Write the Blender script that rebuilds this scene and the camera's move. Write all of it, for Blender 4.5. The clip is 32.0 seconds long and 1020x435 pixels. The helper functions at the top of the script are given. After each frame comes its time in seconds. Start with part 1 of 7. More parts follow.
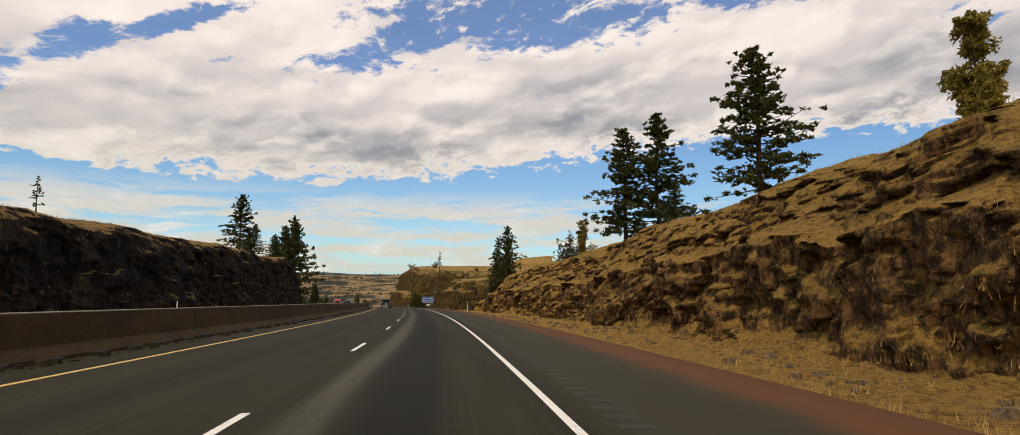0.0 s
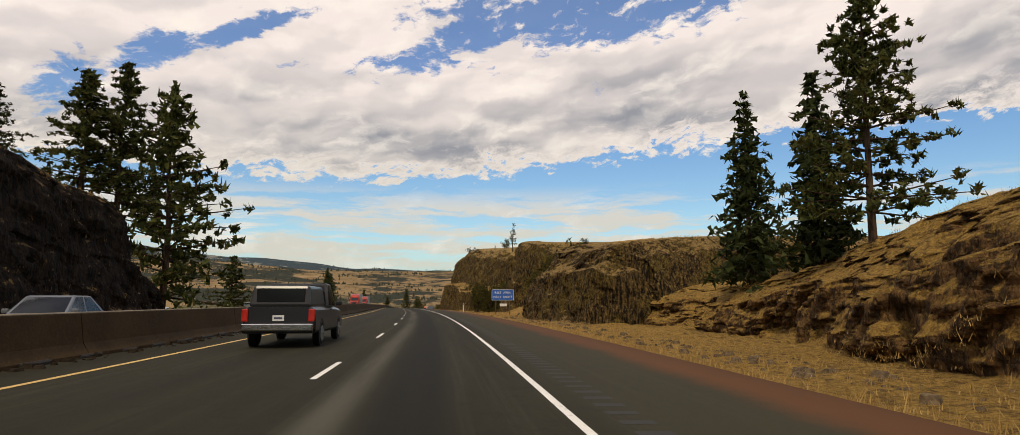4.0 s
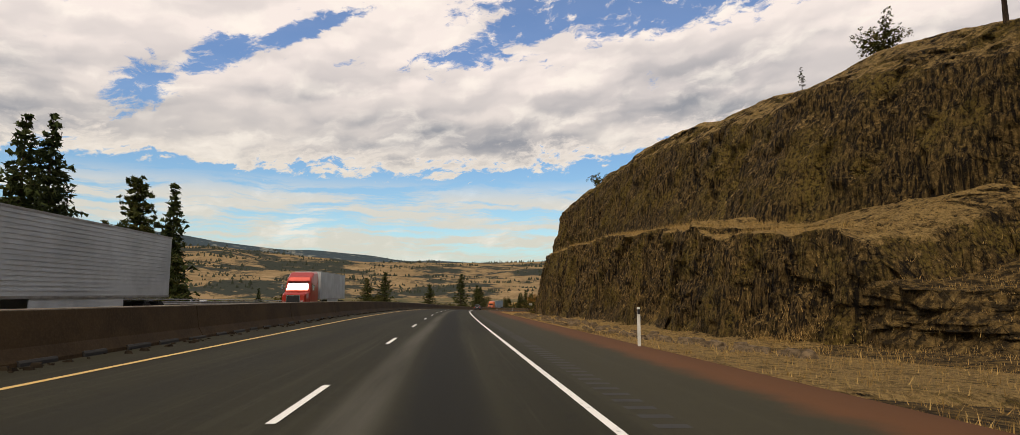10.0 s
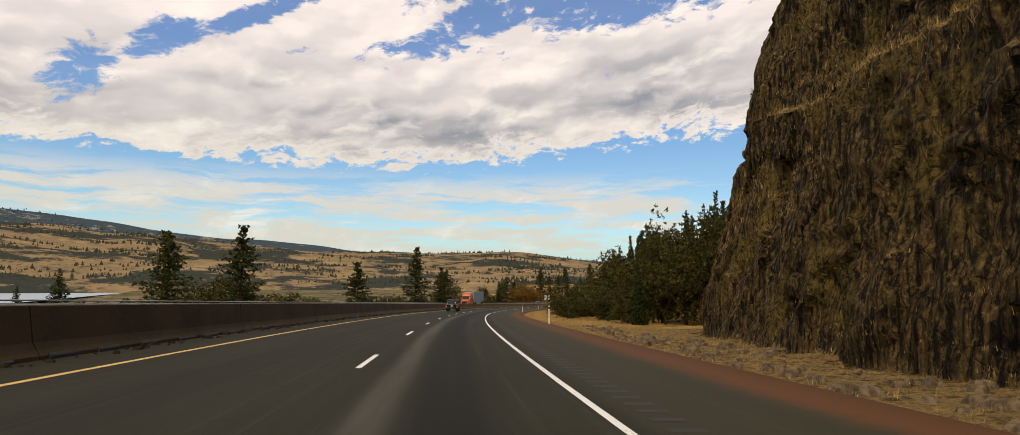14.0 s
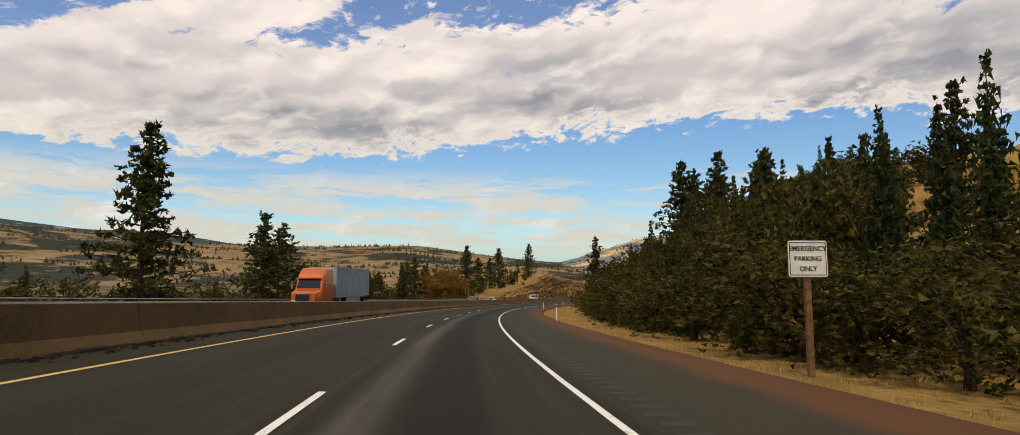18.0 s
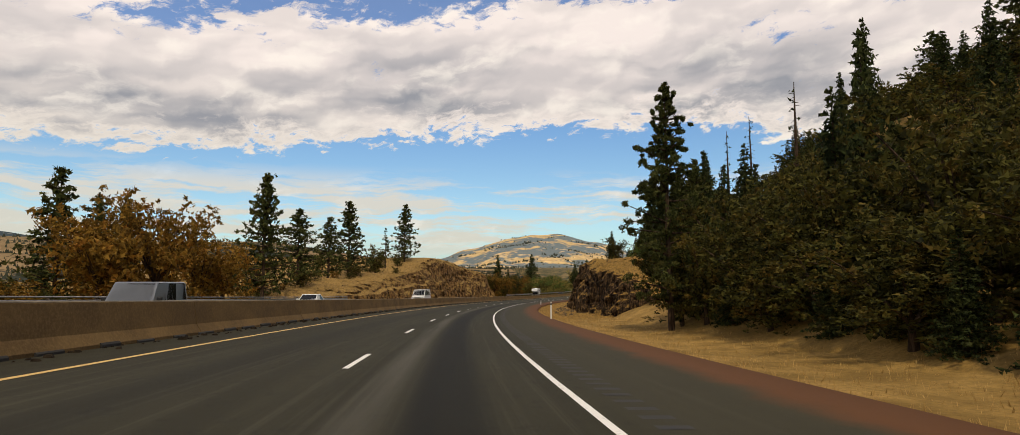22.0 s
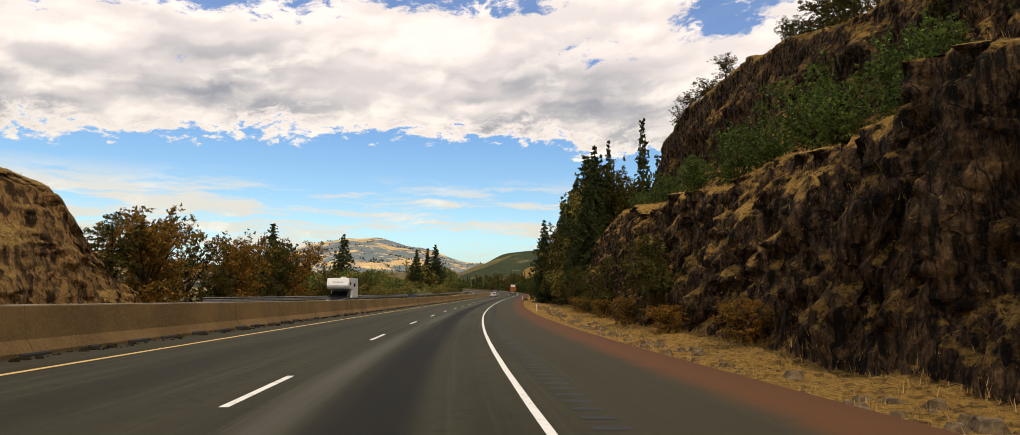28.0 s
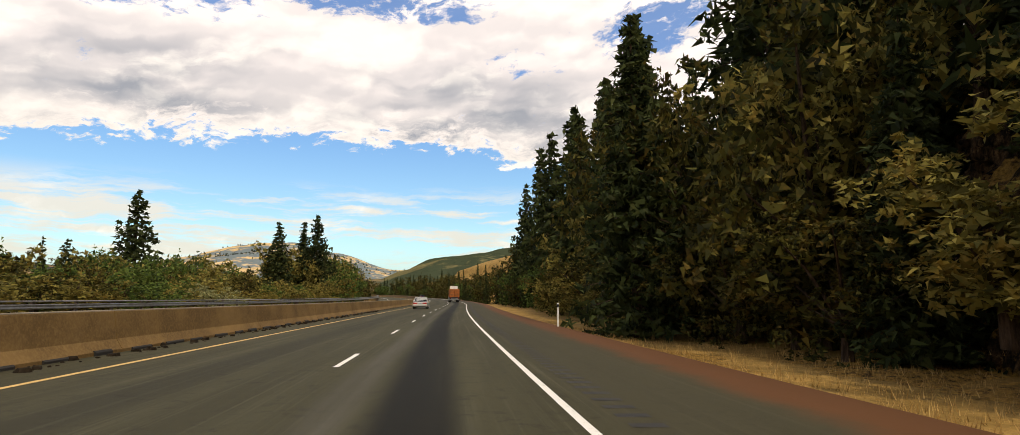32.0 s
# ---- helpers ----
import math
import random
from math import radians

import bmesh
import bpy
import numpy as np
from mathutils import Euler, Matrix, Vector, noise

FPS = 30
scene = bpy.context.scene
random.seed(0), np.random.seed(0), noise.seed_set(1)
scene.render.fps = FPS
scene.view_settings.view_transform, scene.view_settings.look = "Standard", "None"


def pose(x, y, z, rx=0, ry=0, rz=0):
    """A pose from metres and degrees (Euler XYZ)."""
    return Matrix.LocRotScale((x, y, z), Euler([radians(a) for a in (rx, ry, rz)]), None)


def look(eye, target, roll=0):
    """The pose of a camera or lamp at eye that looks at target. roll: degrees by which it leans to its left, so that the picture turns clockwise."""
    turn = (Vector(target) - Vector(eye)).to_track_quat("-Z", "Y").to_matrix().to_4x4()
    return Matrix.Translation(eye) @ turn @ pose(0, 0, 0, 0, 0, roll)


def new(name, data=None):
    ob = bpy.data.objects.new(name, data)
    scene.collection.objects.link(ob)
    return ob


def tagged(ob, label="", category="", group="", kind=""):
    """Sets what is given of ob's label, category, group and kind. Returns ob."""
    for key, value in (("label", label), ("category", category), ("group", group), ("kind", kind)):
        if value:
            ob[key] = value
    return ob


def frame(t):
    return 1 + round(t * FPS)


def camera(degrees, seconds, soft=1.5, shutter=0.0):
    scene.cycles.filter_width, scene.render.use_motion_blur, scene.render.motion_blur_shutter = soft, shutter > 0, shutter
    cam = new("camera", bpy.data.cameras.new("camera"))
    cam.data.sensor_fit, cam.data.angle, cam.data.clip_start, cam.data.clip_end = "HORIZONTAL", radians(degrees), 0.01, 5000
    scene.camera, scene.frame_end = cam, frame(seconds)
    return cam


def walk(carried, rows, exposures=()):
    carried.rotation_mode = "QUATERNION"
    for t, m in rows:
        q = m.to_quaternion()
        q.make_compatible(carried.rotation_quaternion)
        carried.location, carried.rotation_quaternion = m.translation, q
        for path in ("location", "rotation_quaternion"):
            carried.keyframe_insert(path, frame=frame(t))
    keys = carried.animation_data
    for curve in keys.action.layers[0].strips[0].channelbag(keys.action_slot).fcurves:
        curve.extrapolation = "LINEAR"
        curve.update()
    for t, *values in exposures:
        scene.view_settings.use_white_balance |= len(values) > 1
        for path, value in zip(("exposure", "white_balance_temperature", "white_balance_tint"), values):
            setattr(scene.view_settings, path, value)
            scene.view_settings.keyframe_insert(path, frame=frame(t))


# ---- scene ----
cam = camera(77.0, 32.0, soft=0.6)
PATH = [  # seconds, place, tilt up, heading (clockwise)
    (0.0, 0.00, 0.00, 1.310, 7.70, 5.74),
    (0.5, -0.09, 14.32, 1.399, 7.69, 4.85),
    (1.0, -0.40, 28.67, 1.485, 7.67, 4.00),
    (1.5, -0.91, 43.05, 1.565, 7.65, 3.29),
    (2.0, -1.58, 57.45, 1.639, 7.61, 2.74),
    (2.5, -2.39, 71.87, 1.704, 7.58, 2.24),
    (3.0, -3.32, 86.30, 1.759, 7.53, 1.70),
    (3.5, -4.40, 100.74, 1.801, 7.47, 1.08),
    (4.0, -5.65, 115.18, 1.826, 7.40, 0.43),
    (4.5, -7.06, 129.62, 1.835, 7.34, -0.23),
    (5.0, -8.63, 144.06, 1.831, 7.30, -0.90),
    (5.5, -10.38, 158.49, 1.816, 7.27, -1.53),
    (6.0, -12.27, 172.92, 1.794, 7.23, -2.06),
    (6.5, -14.30, 187.33, 1.759, 7.16, -2.57),
    (7.0, -16.45, 201.73, 1.706, 7.09, -3.11),
    (7.5, -18.75, 216.11, 1.638, 7.05, -3.71),
    (8.0, -21.20, 230.48, 1.561, 7.03, -4.21),
    (8.5, -23.75, 244.82, 1.476, 6.97, -4.53),
    (9.0, -26.36, 259.16, 1.374, 6.89, -4.62),
    (9.5, -28.98, 273.50, 1.251, 6.82, -4.55),
    (10.0, -31.57, 287.85, 1.115, 6.80, -4.42),
    (10.5, -34.13, 302.20, 0.974, 6.78, -4.37),
    (11.0, -36.68, 316.55, 0.826, 6.73, -4.24),
    (11.5, -39.17, 330.91, 0.664, 6.67, -3.81),
    (12.0, -41.52, 345.29, 0.487, 6.61, -3.20),
    (12.5, -43.73, 359.70, 0.294, 6.54, -2.60),
    (13.0, -45.77, 374.13, 0.080, 6.43, -1.88),
    (13.5, -47.63, 388.58, -0.166, 6.28, -1.16),
    (14.0, -49.31, 403.05, -0.451, 6.12, -0.46),
    (14.5, -50.80, 417.54, -0.777, 5.98, 0.40),
    (15.0, -52.05, 432.05, -1.137, 5.86, 1.41),
    (15.5, -53.05, 446.57, -1.523, 5.78, 2.44),
    (16.0, -53.78, 461.11, -1.926, 5.73, 3.48),
    (16.5, -54.24, 475.67, -2.336, 5.73, 4.57),
    (17.0, -54.41, 490.22, -2.744, 5.76, 5.83),
    (17.5, -54.26, 504.78, -3.140, 5.81, 7.14),
    (18.0, -53.76, 519.33, -3.526, 5.83, 8.58),
    (18.5, -52.88, 533.85, -3.911, 5.81, 10.17),
    (19.0, -51.59, 548.35, -4.305, 5.76, 11.79),
    (19.5, -49.89, 562.81, -4.711, 5.73, 13.35),
    (20.0, -47.81, 577.22, -5.119, 5.75, 14.87),
    (20.5, -45.35, 591.57, -5.519, 5.80, 16.35),
    (21.0, -42.53, 605.85, -5.907, 5.84, 17.77),
    (21.5, -39.36, 620.06, -6.284, 5.88, 19.15),
    (22.0, -35.84, 634.20, -6.650, 5.94, 20.54),
    (22.5, -31.98, 648.24, -7.002, 5.99, 22.00),
    (23.0, -27.74, 662.18, -7.340, 6.04, 23.57),
    (23.5, -23.13, 676.01, -7.665, 6.10, 25.08),
    (24.0, -18.16, 689.71, -7.973, 6.17, 26.59),
    (24.5, -12.83, 703.28, -8.262, 6.25, 28.07),
    (25.0, -7.16, 716.72, -8.532, 6.33, 29.43),
    (25.5, -1.17, 730.02, -8.783, 6.39, 30.72),
    (26.0, 5.10, 743.20, -9.020, 6.44, 31.91),
    (26.5, 11.65, 756.24, -9.247, 6.47, 33.08),
    (27.0, 18.46, 769.16, -9.465, 6.51, 34.25),
    (27.5, 25.54, 781.94, -9.673, 6.56, 35.41),
    (28.0, 32.88, 794.57, -9.866, 6.63, 36.57),
    (28.5, 40.48, 807.05, -10.039, 6.73, 37.87),
    (29.0, 48.37, 819.36, -10.181, 6.87, 39.17),
    (29.5, 56.52, 831.49, -10.285, 7.04, 40.24),
    (30.0, 64.88, 843.49, -10.347, 7.18, 41.14),
    (30.5, 73.41, 855.37, -10.377, 7.28, 41.77),
    (31.0, 82.05, 867.17, -10.386, 7.34, 42.24),
    (31.5, 90.80, 878.90, -10.384, 7.37, 42.75),
    (32.0, 99.64, 890.55, -10.375, 7.39, 43.26),
]

# exposure settles as the sky fills the picture
walk(cam, [(t, pose(x, y, z, 90 + tilt, 0, -turn)) for t, x, y, z, tilt, turn in PATH],
     exposures=[(0.0, -0.14, 7080, 8.0), (8.0, -0.14, 7080, 8.0), (13.0, -0.06, 7080, 8.0), (17.0, -0.14, 7080, 8.0), (23.0, -0.10, 7080, 8.0), (28.0, 0.11, 7080, 8.0), (30.0, 0.18, 7080, 8.0), (32.0, 0.22, 7080, 7.5)])

# ---------------------------------------------------------------- world and sun
SUN_AZ, SUN_EL = 194.0, 56.0      # clockwise from +y, degrees


class Net:
    """Small helper that wires shader nodes."""

    def __init__(self, tree):
        self.t = tree
        self.t.nodes.clear()

    def add(self, kind, **settings):
        n = self.t.nodes.new(kind)
        for k, v in settings.items():
            if k == "op":
                n.operation = v
            elif k == "blend":
                n.blend_type = v
            elif k == "dtype":
                n.data_type = v
            elif k == "clamp":
                n.use_clamp = v
        return n

    def put(self, node, key, value):
        sock = node.inputs[key]
        if isinstance(value, bpy.types.NodeSocket):
            self.t.links.new(value, sock)
        else:
            sock.default_value = value

    def math(self, op, a, b=0.0, c=0.0, clamp=False):
        n = self.add("ShaderNodeMath", op=op, clamp=clamp)
        self.put(n, 0, a), self.put(n, 1, b), self.put(n, 2, c)
        return n.outputs[0]

    def vmath(self, op, a, b=(0, 0, 0)):
        n = self.add("ShaderNodeVectorMath", op=op)
        self.put(n, 0, a), self.put(n, 1, b)
        return n.outputs[0]

    def mix(self, fac, a, b, blend="MIX"):
        n = self.add("ShaderNodeMix", dtype="RGBA", blend=blend)
        self.put(n, 0, fac)
        for key, v in ((6, a), (7, b)):
            self.put(n, key, (*v, 1.0) if isinstance(v, tuple) and len(v) == 3 else v)
        return n.outputs[2]

    def noise(self, vec, scale, detail=4.0, rough=0.55, lac=2.0):
        n = self.add("ShaderNodeTexNoise")
        self.put(n, "Vector", vec), self.put(n, "Scale", scale), self.put(n, "Detail", detail)
        self.put(n, "Roughness", rough), self.put(n, "Lacunarity", lac)
        return n.outputs[0]

    def ramp(self, fac, lo, hi, a=0.0, b=1.0):
        n = self.add("ShaderNodeMapRange")
        n.interpolation_type = "SMOOTHSTEP"
        for k, v in (("Value", fac), ("From Min", lo), ("From Max", hi), ("To Min", a), ("To Max", b)):
            self.put(n, k, v)
        return n.outputs[0]

    def scaled(self, vec, s):
        return self.vmath("MULTIPLY", vec, s)


def build_world():
    w = bpy.data.worlds.new("sky")
    scene.world = w
    w.use_nodes = True
    n = Net(w.node_tree)
    out = n.add("ShaderNodeOutputWorld")
    sky = n.add("ShaderNodeTexSky")
    sky.sky_type = "NISHITA"
    sky.sun_disc = False
    sky.sun_elevation = radians(SUN_EL)
    sky.sun_rotation = radians(SUN_AZ)
    sky.altitude, sky.air_density, sky.dust_density, sky.ozone_density = 50, 1.0, 0.5, 3.0
    co = n.add("ShaderNodeTexCoord").outputs["Generated"]
    sep = n.add("ShaderNodeSeparateXYZ")
    n.put(sep, 0, co)
    x, y, z = sep.outputs
    el = n.math("MULTIPLY", n.math("ARCSINE", n.math("MINIMUM", n.math("MAXIMUM", z, -1.0), 1.0)), 57.2958)
    az = n.math("MULTIPLY", n.math("ARCTAN2", x, y), 57.2958)
    # the deck in degrees: its rolls run slanting up to the right, flatter towards the base
    lean = n.math("ADD", el, n.math("MULTIPLY", az, -0.10))
    flat = n.add("ShaderNodeCombineXYZ")
    n.put(flat, 0, n.math("MULTIPLY", az, 0.1)), n.put(flat, 1, n.math("MULTIPLY", lean, 0.1))
    p = flat.outputs[0]
    warp = n.add("ShaderNodeTexNoise")
    n.put(warp, "Vector", p), n.put(warp, "Scale", 1.3), n.put(warp, "Detail", 5.0), n.put(warp, "Roughness", 0.6)
    p2 = n.vmath("ADD", p, n.scaled(n.vmath("SUBTRACT", warp.outputs["Color"], (0.5, 0.5, 0.5)), (0.55, 0.28, 0)))
    rolls = n.noise(n.scaled(p2, (0.55, 2.1, 1)), 1.0, 4.0, 0.5)
    puff = n.noise(n.scaled(p2, (1.9, 4.2, 1)), 1.0, 9.0, 0.60)
    soft_puff = n.noise(n.scaled(p2, (1.1, 2.6, 1)), 1.0, 3.0, 0.45)
    lit = n.noise(n.vmath("ADD", n.scaled(p2, (1.1, 2.6, 1)), (-0.08, 0.26, 0.0)), 1.0, 3.0, 0.45)
    fine = n.noise(n.scaled(p2, (6.0, 13.0, 1)), 1.0, 8.0, 0.66)
    # base of the deck by azimuth, ragged
    base = n.math("ADD", 10.3, n.math("MULTIPLY", n.math("MULTIPLY", n.ramp(az, -12.0, 22.0), n.ramp(az, 62.0, 34.0)), 3.2))
    frayed = n.math("ADD", n.math("MULTIPLY", n.math("SUBTRACT", fine, 0.5), 5.5), n.math("MULTIPLY", n.math("SUBTRACT", puff, 0.5), 6.5))
    over = n.math("SUBTRACT", n.math("ADD", el, frayed), base)
    # gaps of blue: azimuth, elevation, half sizes, slope
    holes = None
    for ga, ge, ra, re, sl in ((-35.0, 15.8, 2.6, 2.4, 0.3), (-29.5, 19.5, 3.4, 1.4, 0.4), (-43.0, 23.0, 6.0, 2.4, 0.3), (-4.0, 22.6, 8.5, 1.9, 0.30), (7.0, 24.6, 15.0, 2.6, 0.03), (31.0, 25.6, 10.0, 1.6, 0.0), (-22.0, 22.5, 6.0, 0.9, 0.45), (57.0, 24.0, 5.0, 3.2, 0.2), (-62.0, 25.0, 14.0, 5.0, 0.0), (88.0, 28.0, 16.0, 6.0, 0.0)):
        da = n.math("SUBTRACT", az, ga)
        de = n.math("DIVIDE", n.math("SUBTRACT", n.math("SUBTRACT", el, ge), n.math("MULTIPLY", da, sl)), re)
        da = n.math("DIVIDE", da, ra)
        q = n.math("SUBTRACT", 1.0, n.math("ADD", n.math("MULTIPLY", da, da), n.math("MULTIPLY", de, de)))
        holes = q if holes is None else n.math("MAXIMUM", holes, q)
    holes = n.math("MAXIMUM", holes, -1.0)
    ragged = n.math("ADD", n.math("MULTIPLY", n.math("SUBTRACT", puff, 0.5), 4.2), n.math("MULTIPLY", n.math("SUBTRACT", fine, 0.5), 3.6))
    open_sky = n.ramp(n.math("ADD", n.math("SUBTRACT", holes, ragged), n.math("MULTIPLY", n.math("SUBTRACT", 0.5, rolls), 2.4)), -0.10, 0.75)
    overhead = n.math("MULTIPLY", n.ramp(el, 30.0, 44.0), n.ramp(puff, 0.56, 0.46))
    cover = n.math("MULTIPLY", n.ramp(over, -0.15, 0.75), n.math("SUBTRACT", 1.0, n.math("MULTIPLY", n.math("MAXIMUM", open_sky, overhead), 0.92)))
    # flat streaks low over the horizon, thinning to the right
    st = n.add("ShaderNodeCombineXYZ")
    n.put(st, 0, n.math("MULTIPLY", az, 0.085)), n.put(st, 1, n.math("MULTIPLY", n.math("ADD", el, n.math("MULTIPLY", n.math("SUBTRACT", warp.outputs[0], 0.5), 2.0)), 0.80))
    streak = n.noise(st.outputs[0], 1.0, 8.0, 0.62)
    thin = n.math("MULTIPLY", n.ramp(az, 8.0, 26.0), 0.075)
    band = n.math("MULTIPLY", n.ramp(el, 1.0, 4.0), n.ramp(el, 10.5, 7.6))
    streaks = n.math("MULTIPLY", n.ramp(n.math("SUBTRACT", streak, thin), 0.40, 0.55), band)
    cover = n.math("MAXIMUM", cover, n.math("MULTIPLY", streaks, 0.88))
    # bright heads, soft grey undersides
    relief = n.ramp(n.math("SUBTRACT", soft_puff, lit), -0.13, 0.13)
    deep = n.math("SUBTRACT", 1.0, n.math("MULTIPLY", n.ramp(n.math("SUBTRACT", el, base), 3.2, 10.5), 0.85))
    thick = n.ramp(over, 0.3, 2.6)
    grey = n.math("MULTIPLY", thick, n.math("MULTIPLY", deep, n.math("ADD", 0.34, n.math("MULTIPLY", n.ramp(rolls, 0.60, 0.36), 0.62))))
    grey = n.math("ADD", grey, n.math("MULTIPLY", n.math("SUBTRACT", 0.5, relief), n.math("MULTIPLY", thick, 0.34)))
    grey = n.math("MINIMUM", n.math("MAXIMUM", grey, 0.0), 1.0)
    white = n.mix(n.ramp(el, 3.0, 20.0), (0.72, 0.70, 0.64), (1.0, 0.91, 0.92))
    cloud = n.mix(grey, white, (0.335, 0.355, 0.425))
    cloud = n.mix(n.math("MULTIPLY", n.math("MULTIPLY", relief, n.ramp(puff, 0.46, 0.66)), 0.55), cloud, (1.12, 1.06, 1.02))
    bg_sky = n.add("ShaderNodeBackground")
    tint = n.mix(1.0, sky.outputs[0], n.mix(n.ramp(el, 4.0, 22.0), (0.95, 1.12, 1.16), (0.72, 1.0, 1.32)), "MULTIPLY")
    haze = n.mix(n.ramp(el, 6.0, -1.5), tint, (3.5, 4.6, 5.0))
    n.put(bg_sky, "Color", haze), n.put(bg_sky, "Strength", 0.125)
    bg_cloud = n.add("ShaderNodeBackground")
    n.put(bg_cloud, "Color", cloud), n.put(bg_cloud, "Strength", 1.0)
    mixer = n.add("ShaderNodeMixShader")
    n.put(mixer, 0, cover), n.put(mixer, 1, bg_sky.outputs[0]), n.put(mixer, 2, bg_cloud.outputs[0])
    n.put(out, "Surface", mixer.outputs[0])


build_world()
sun = bpy.data.lights.new("sun", "SUN")
sun.energy, sun.angle, sun.color = 2.5, radians(2.5), (1.0, 0.86, 0.66)
sun_ob = new("sun", sun)
sun_ob.matrix_world = look((0, 0, 60), (-math.sin(radians(SUN_AZ)) * math.cos(radians(SUN_EL)),
                                        -math.cos(radians(SUN_AZ)) * math.cos(radians(SUN_EL)), 60 - math.sin(radians(SUN_EL))))

# ---------------------------------------------------------------- materials
MATS = {}


def surface(name, build, rough=0.9, metal=0.0, spec=0.3, bump=None, thin=0.0):
    """A material whose colour, and if wanted bump height, come from build(net, position)."""
    m = bpy.data.materials.new(name)
    m.use_nodes = True
    n = Net(m.node_tree)
    out = n.add("ShaderNodeOutputMaterial")
    b = n.add("ShaderNodeBsdfPrincipled")
    geo = n.add("ShaderNodeNewGeometry")
    colour, height = build(n, geo.outputs["Position"], geo)
    n.put(b, "Base Color", (*colour, 1.0) if isinstance(colour, tuple) else colour)
    n.put(b, "Roughness", rough), n.put(b, "Metallic", metal), n.put(b, "Specular IOR Level", spec)
    if height is not None and bump:
        bp = n.add("ShaderNodeBump")
        n.put(bp, "Strength", bump[0]), n.put(bp, "Distance", bump[1]), n.put(bp, "Height", height)
        n.put(b, "Normal", bp.outputs[0])
    shader = b.outputs[0]
    if thin:
        tr, mx = n.add("ShaderNodeBsdfTranslucent"), n.add("ShaderNodeMixShader")
        n.put(tr, "Color", colour), n.put(mx, 0, thin), n.put(mx, 1, shader), n.put(mx, 2, tr.outputs[0])
        shader = mx.outputs[0]
    n.put(out, "Surface", shader)
    MATS[name] = m
    return m


def plain(name, colour, rough=0.5, metal=0.0, spec=0.5, vary=0.12, scale=3.0):
    """Paint, metal or plastic with a little dirt and unevenness."""
    def build(n, p, geo):
        d = n.noise(p, scale, 5.0, 0.6)
        dark = tuple(c * (1 - vary * 2) for c in colour)
        return n.mix(n.ramp(d, 0.35, 0.65), dark, colour), None
    return surface(name, build, rough, metal, spec)


def glow(name, colour, strength):
    m = bpy.data.materials.new(name)
    m.use_nodes = True
    n = Net(m.node_tree)
    out = n.add("ShaderNodeOutputMaterial")
    e = n.add("ShaderNodeEmission")
    n.put(e, "Color", (*colour, 1)), n.put(e, "Strength", strength)
    n.put(out, "Surface", e.outputs[0])
    return m


def warped(n, p):
    w = n.add("ShaderNodeTexNoise")
    n.put(w, "Vector", p), n.put(w, "Scale", 0.8), n.put(w, "Detail", 4.0)
    return w.outputs["Color"]


def rock_build(dark, mid, light, grass, g_lo, g_hi, lichen=None, streak=(1.9, 1.9, 0.24)):
    def build(n, p, geo):
        nz = n.add("ShaderNodeSeparateXYZ")
        n.put(nz, 0, geo.outputs["Normal"])
        col = n.noise(n.scaled(p, streak), 1.6, 7.0, 0.65)
        grain = n.noise(p, 4.5, 8.0, 0.7)
        blot = n.noise(p, 0.22, 4.0, 0.6)
        a = n.mix(n.ramp(col, 0.42, 0.58), dark, mid)
        a = n.mix(n.math("MULTIPLY", n.ramp(n.math("ADD", n.math("MULTIPLY", grain, 0.6), n.math("MULTIPLY", col, 0.4)), 0.50, 0.66), 0.85), a, light)
        if lichen:
            a = n.mix(n.math("MULTIPLY", n.ramp(blot, 0.46, 0.62), n.ramp(grain, 0.4, 0.6)), a, lichen)
        crack = n.add("ShaderNodeTexVoronoi")
        crack.feature = "DISTANCE_TO_EDGE"
        n.put(crack, "Vector", n.vmath("ADD", n.scaled(p, (1.3, 1.3, 0.28)), n.scaled(n.vmath("SUBTRACT", warped(n, p), (0.5, 0.5, 0.5)), (0.9, 0.9, 0.6)))), n.put(crack, "Scale", 1.5)
        gap = n.ramp(crack.outputs["Distance"], 0.0, 0.06)
        a = n.mix(n.math("MULTIPLY", n.math("SUBTRACT", 1.0, gap), 0.30), a, dark)
        edge = n.math("ADD", nz.outputs[2], n.math("ADD", n.math("MULTIPLY", n.math("SUBTRACT", n.noise(p, 1.7, 8.0, 0.75), 0.5), 2.2), n.math("MULTIPLY", n.math("SUBTRACT", n.noise(p, 0.3, 3.0, 0.6), 0.5), 0.5)))
        tuft = n.mix(n.ramp(n.noise(p, 7.0, 4.0, 0.7), 0.35, 0.65), tuple(c * 0.55 for c in grass), grass)
        turf = n.math("MULTIPLY", n.ramp(edge, g_lo, g_hi), n.ramp(n.noise(p, 2.6, 7.0, 0.75), 0.38, 0.52, 0.2, 1.0))
        a = n.mix(turf, a, tuft)
        stony = n.math("ADD", n.math("ADD", n.math("MULTIPLY", grain, 0.6), col), n.math("MULTIPLY", gap, 0.35))
        soft = n.math("ADD", n.math("MULTIPLY", n.noise(p, 9.0, 5.0, 0.7), 0.9), 0.4)
        pick = n.add("ShaderNodeMix")
        n.put(pick, 0, turf), n.put(pick, 2, stony), n.put(pick, 3, soft)
        return a, pick.outputs[0]
    return build


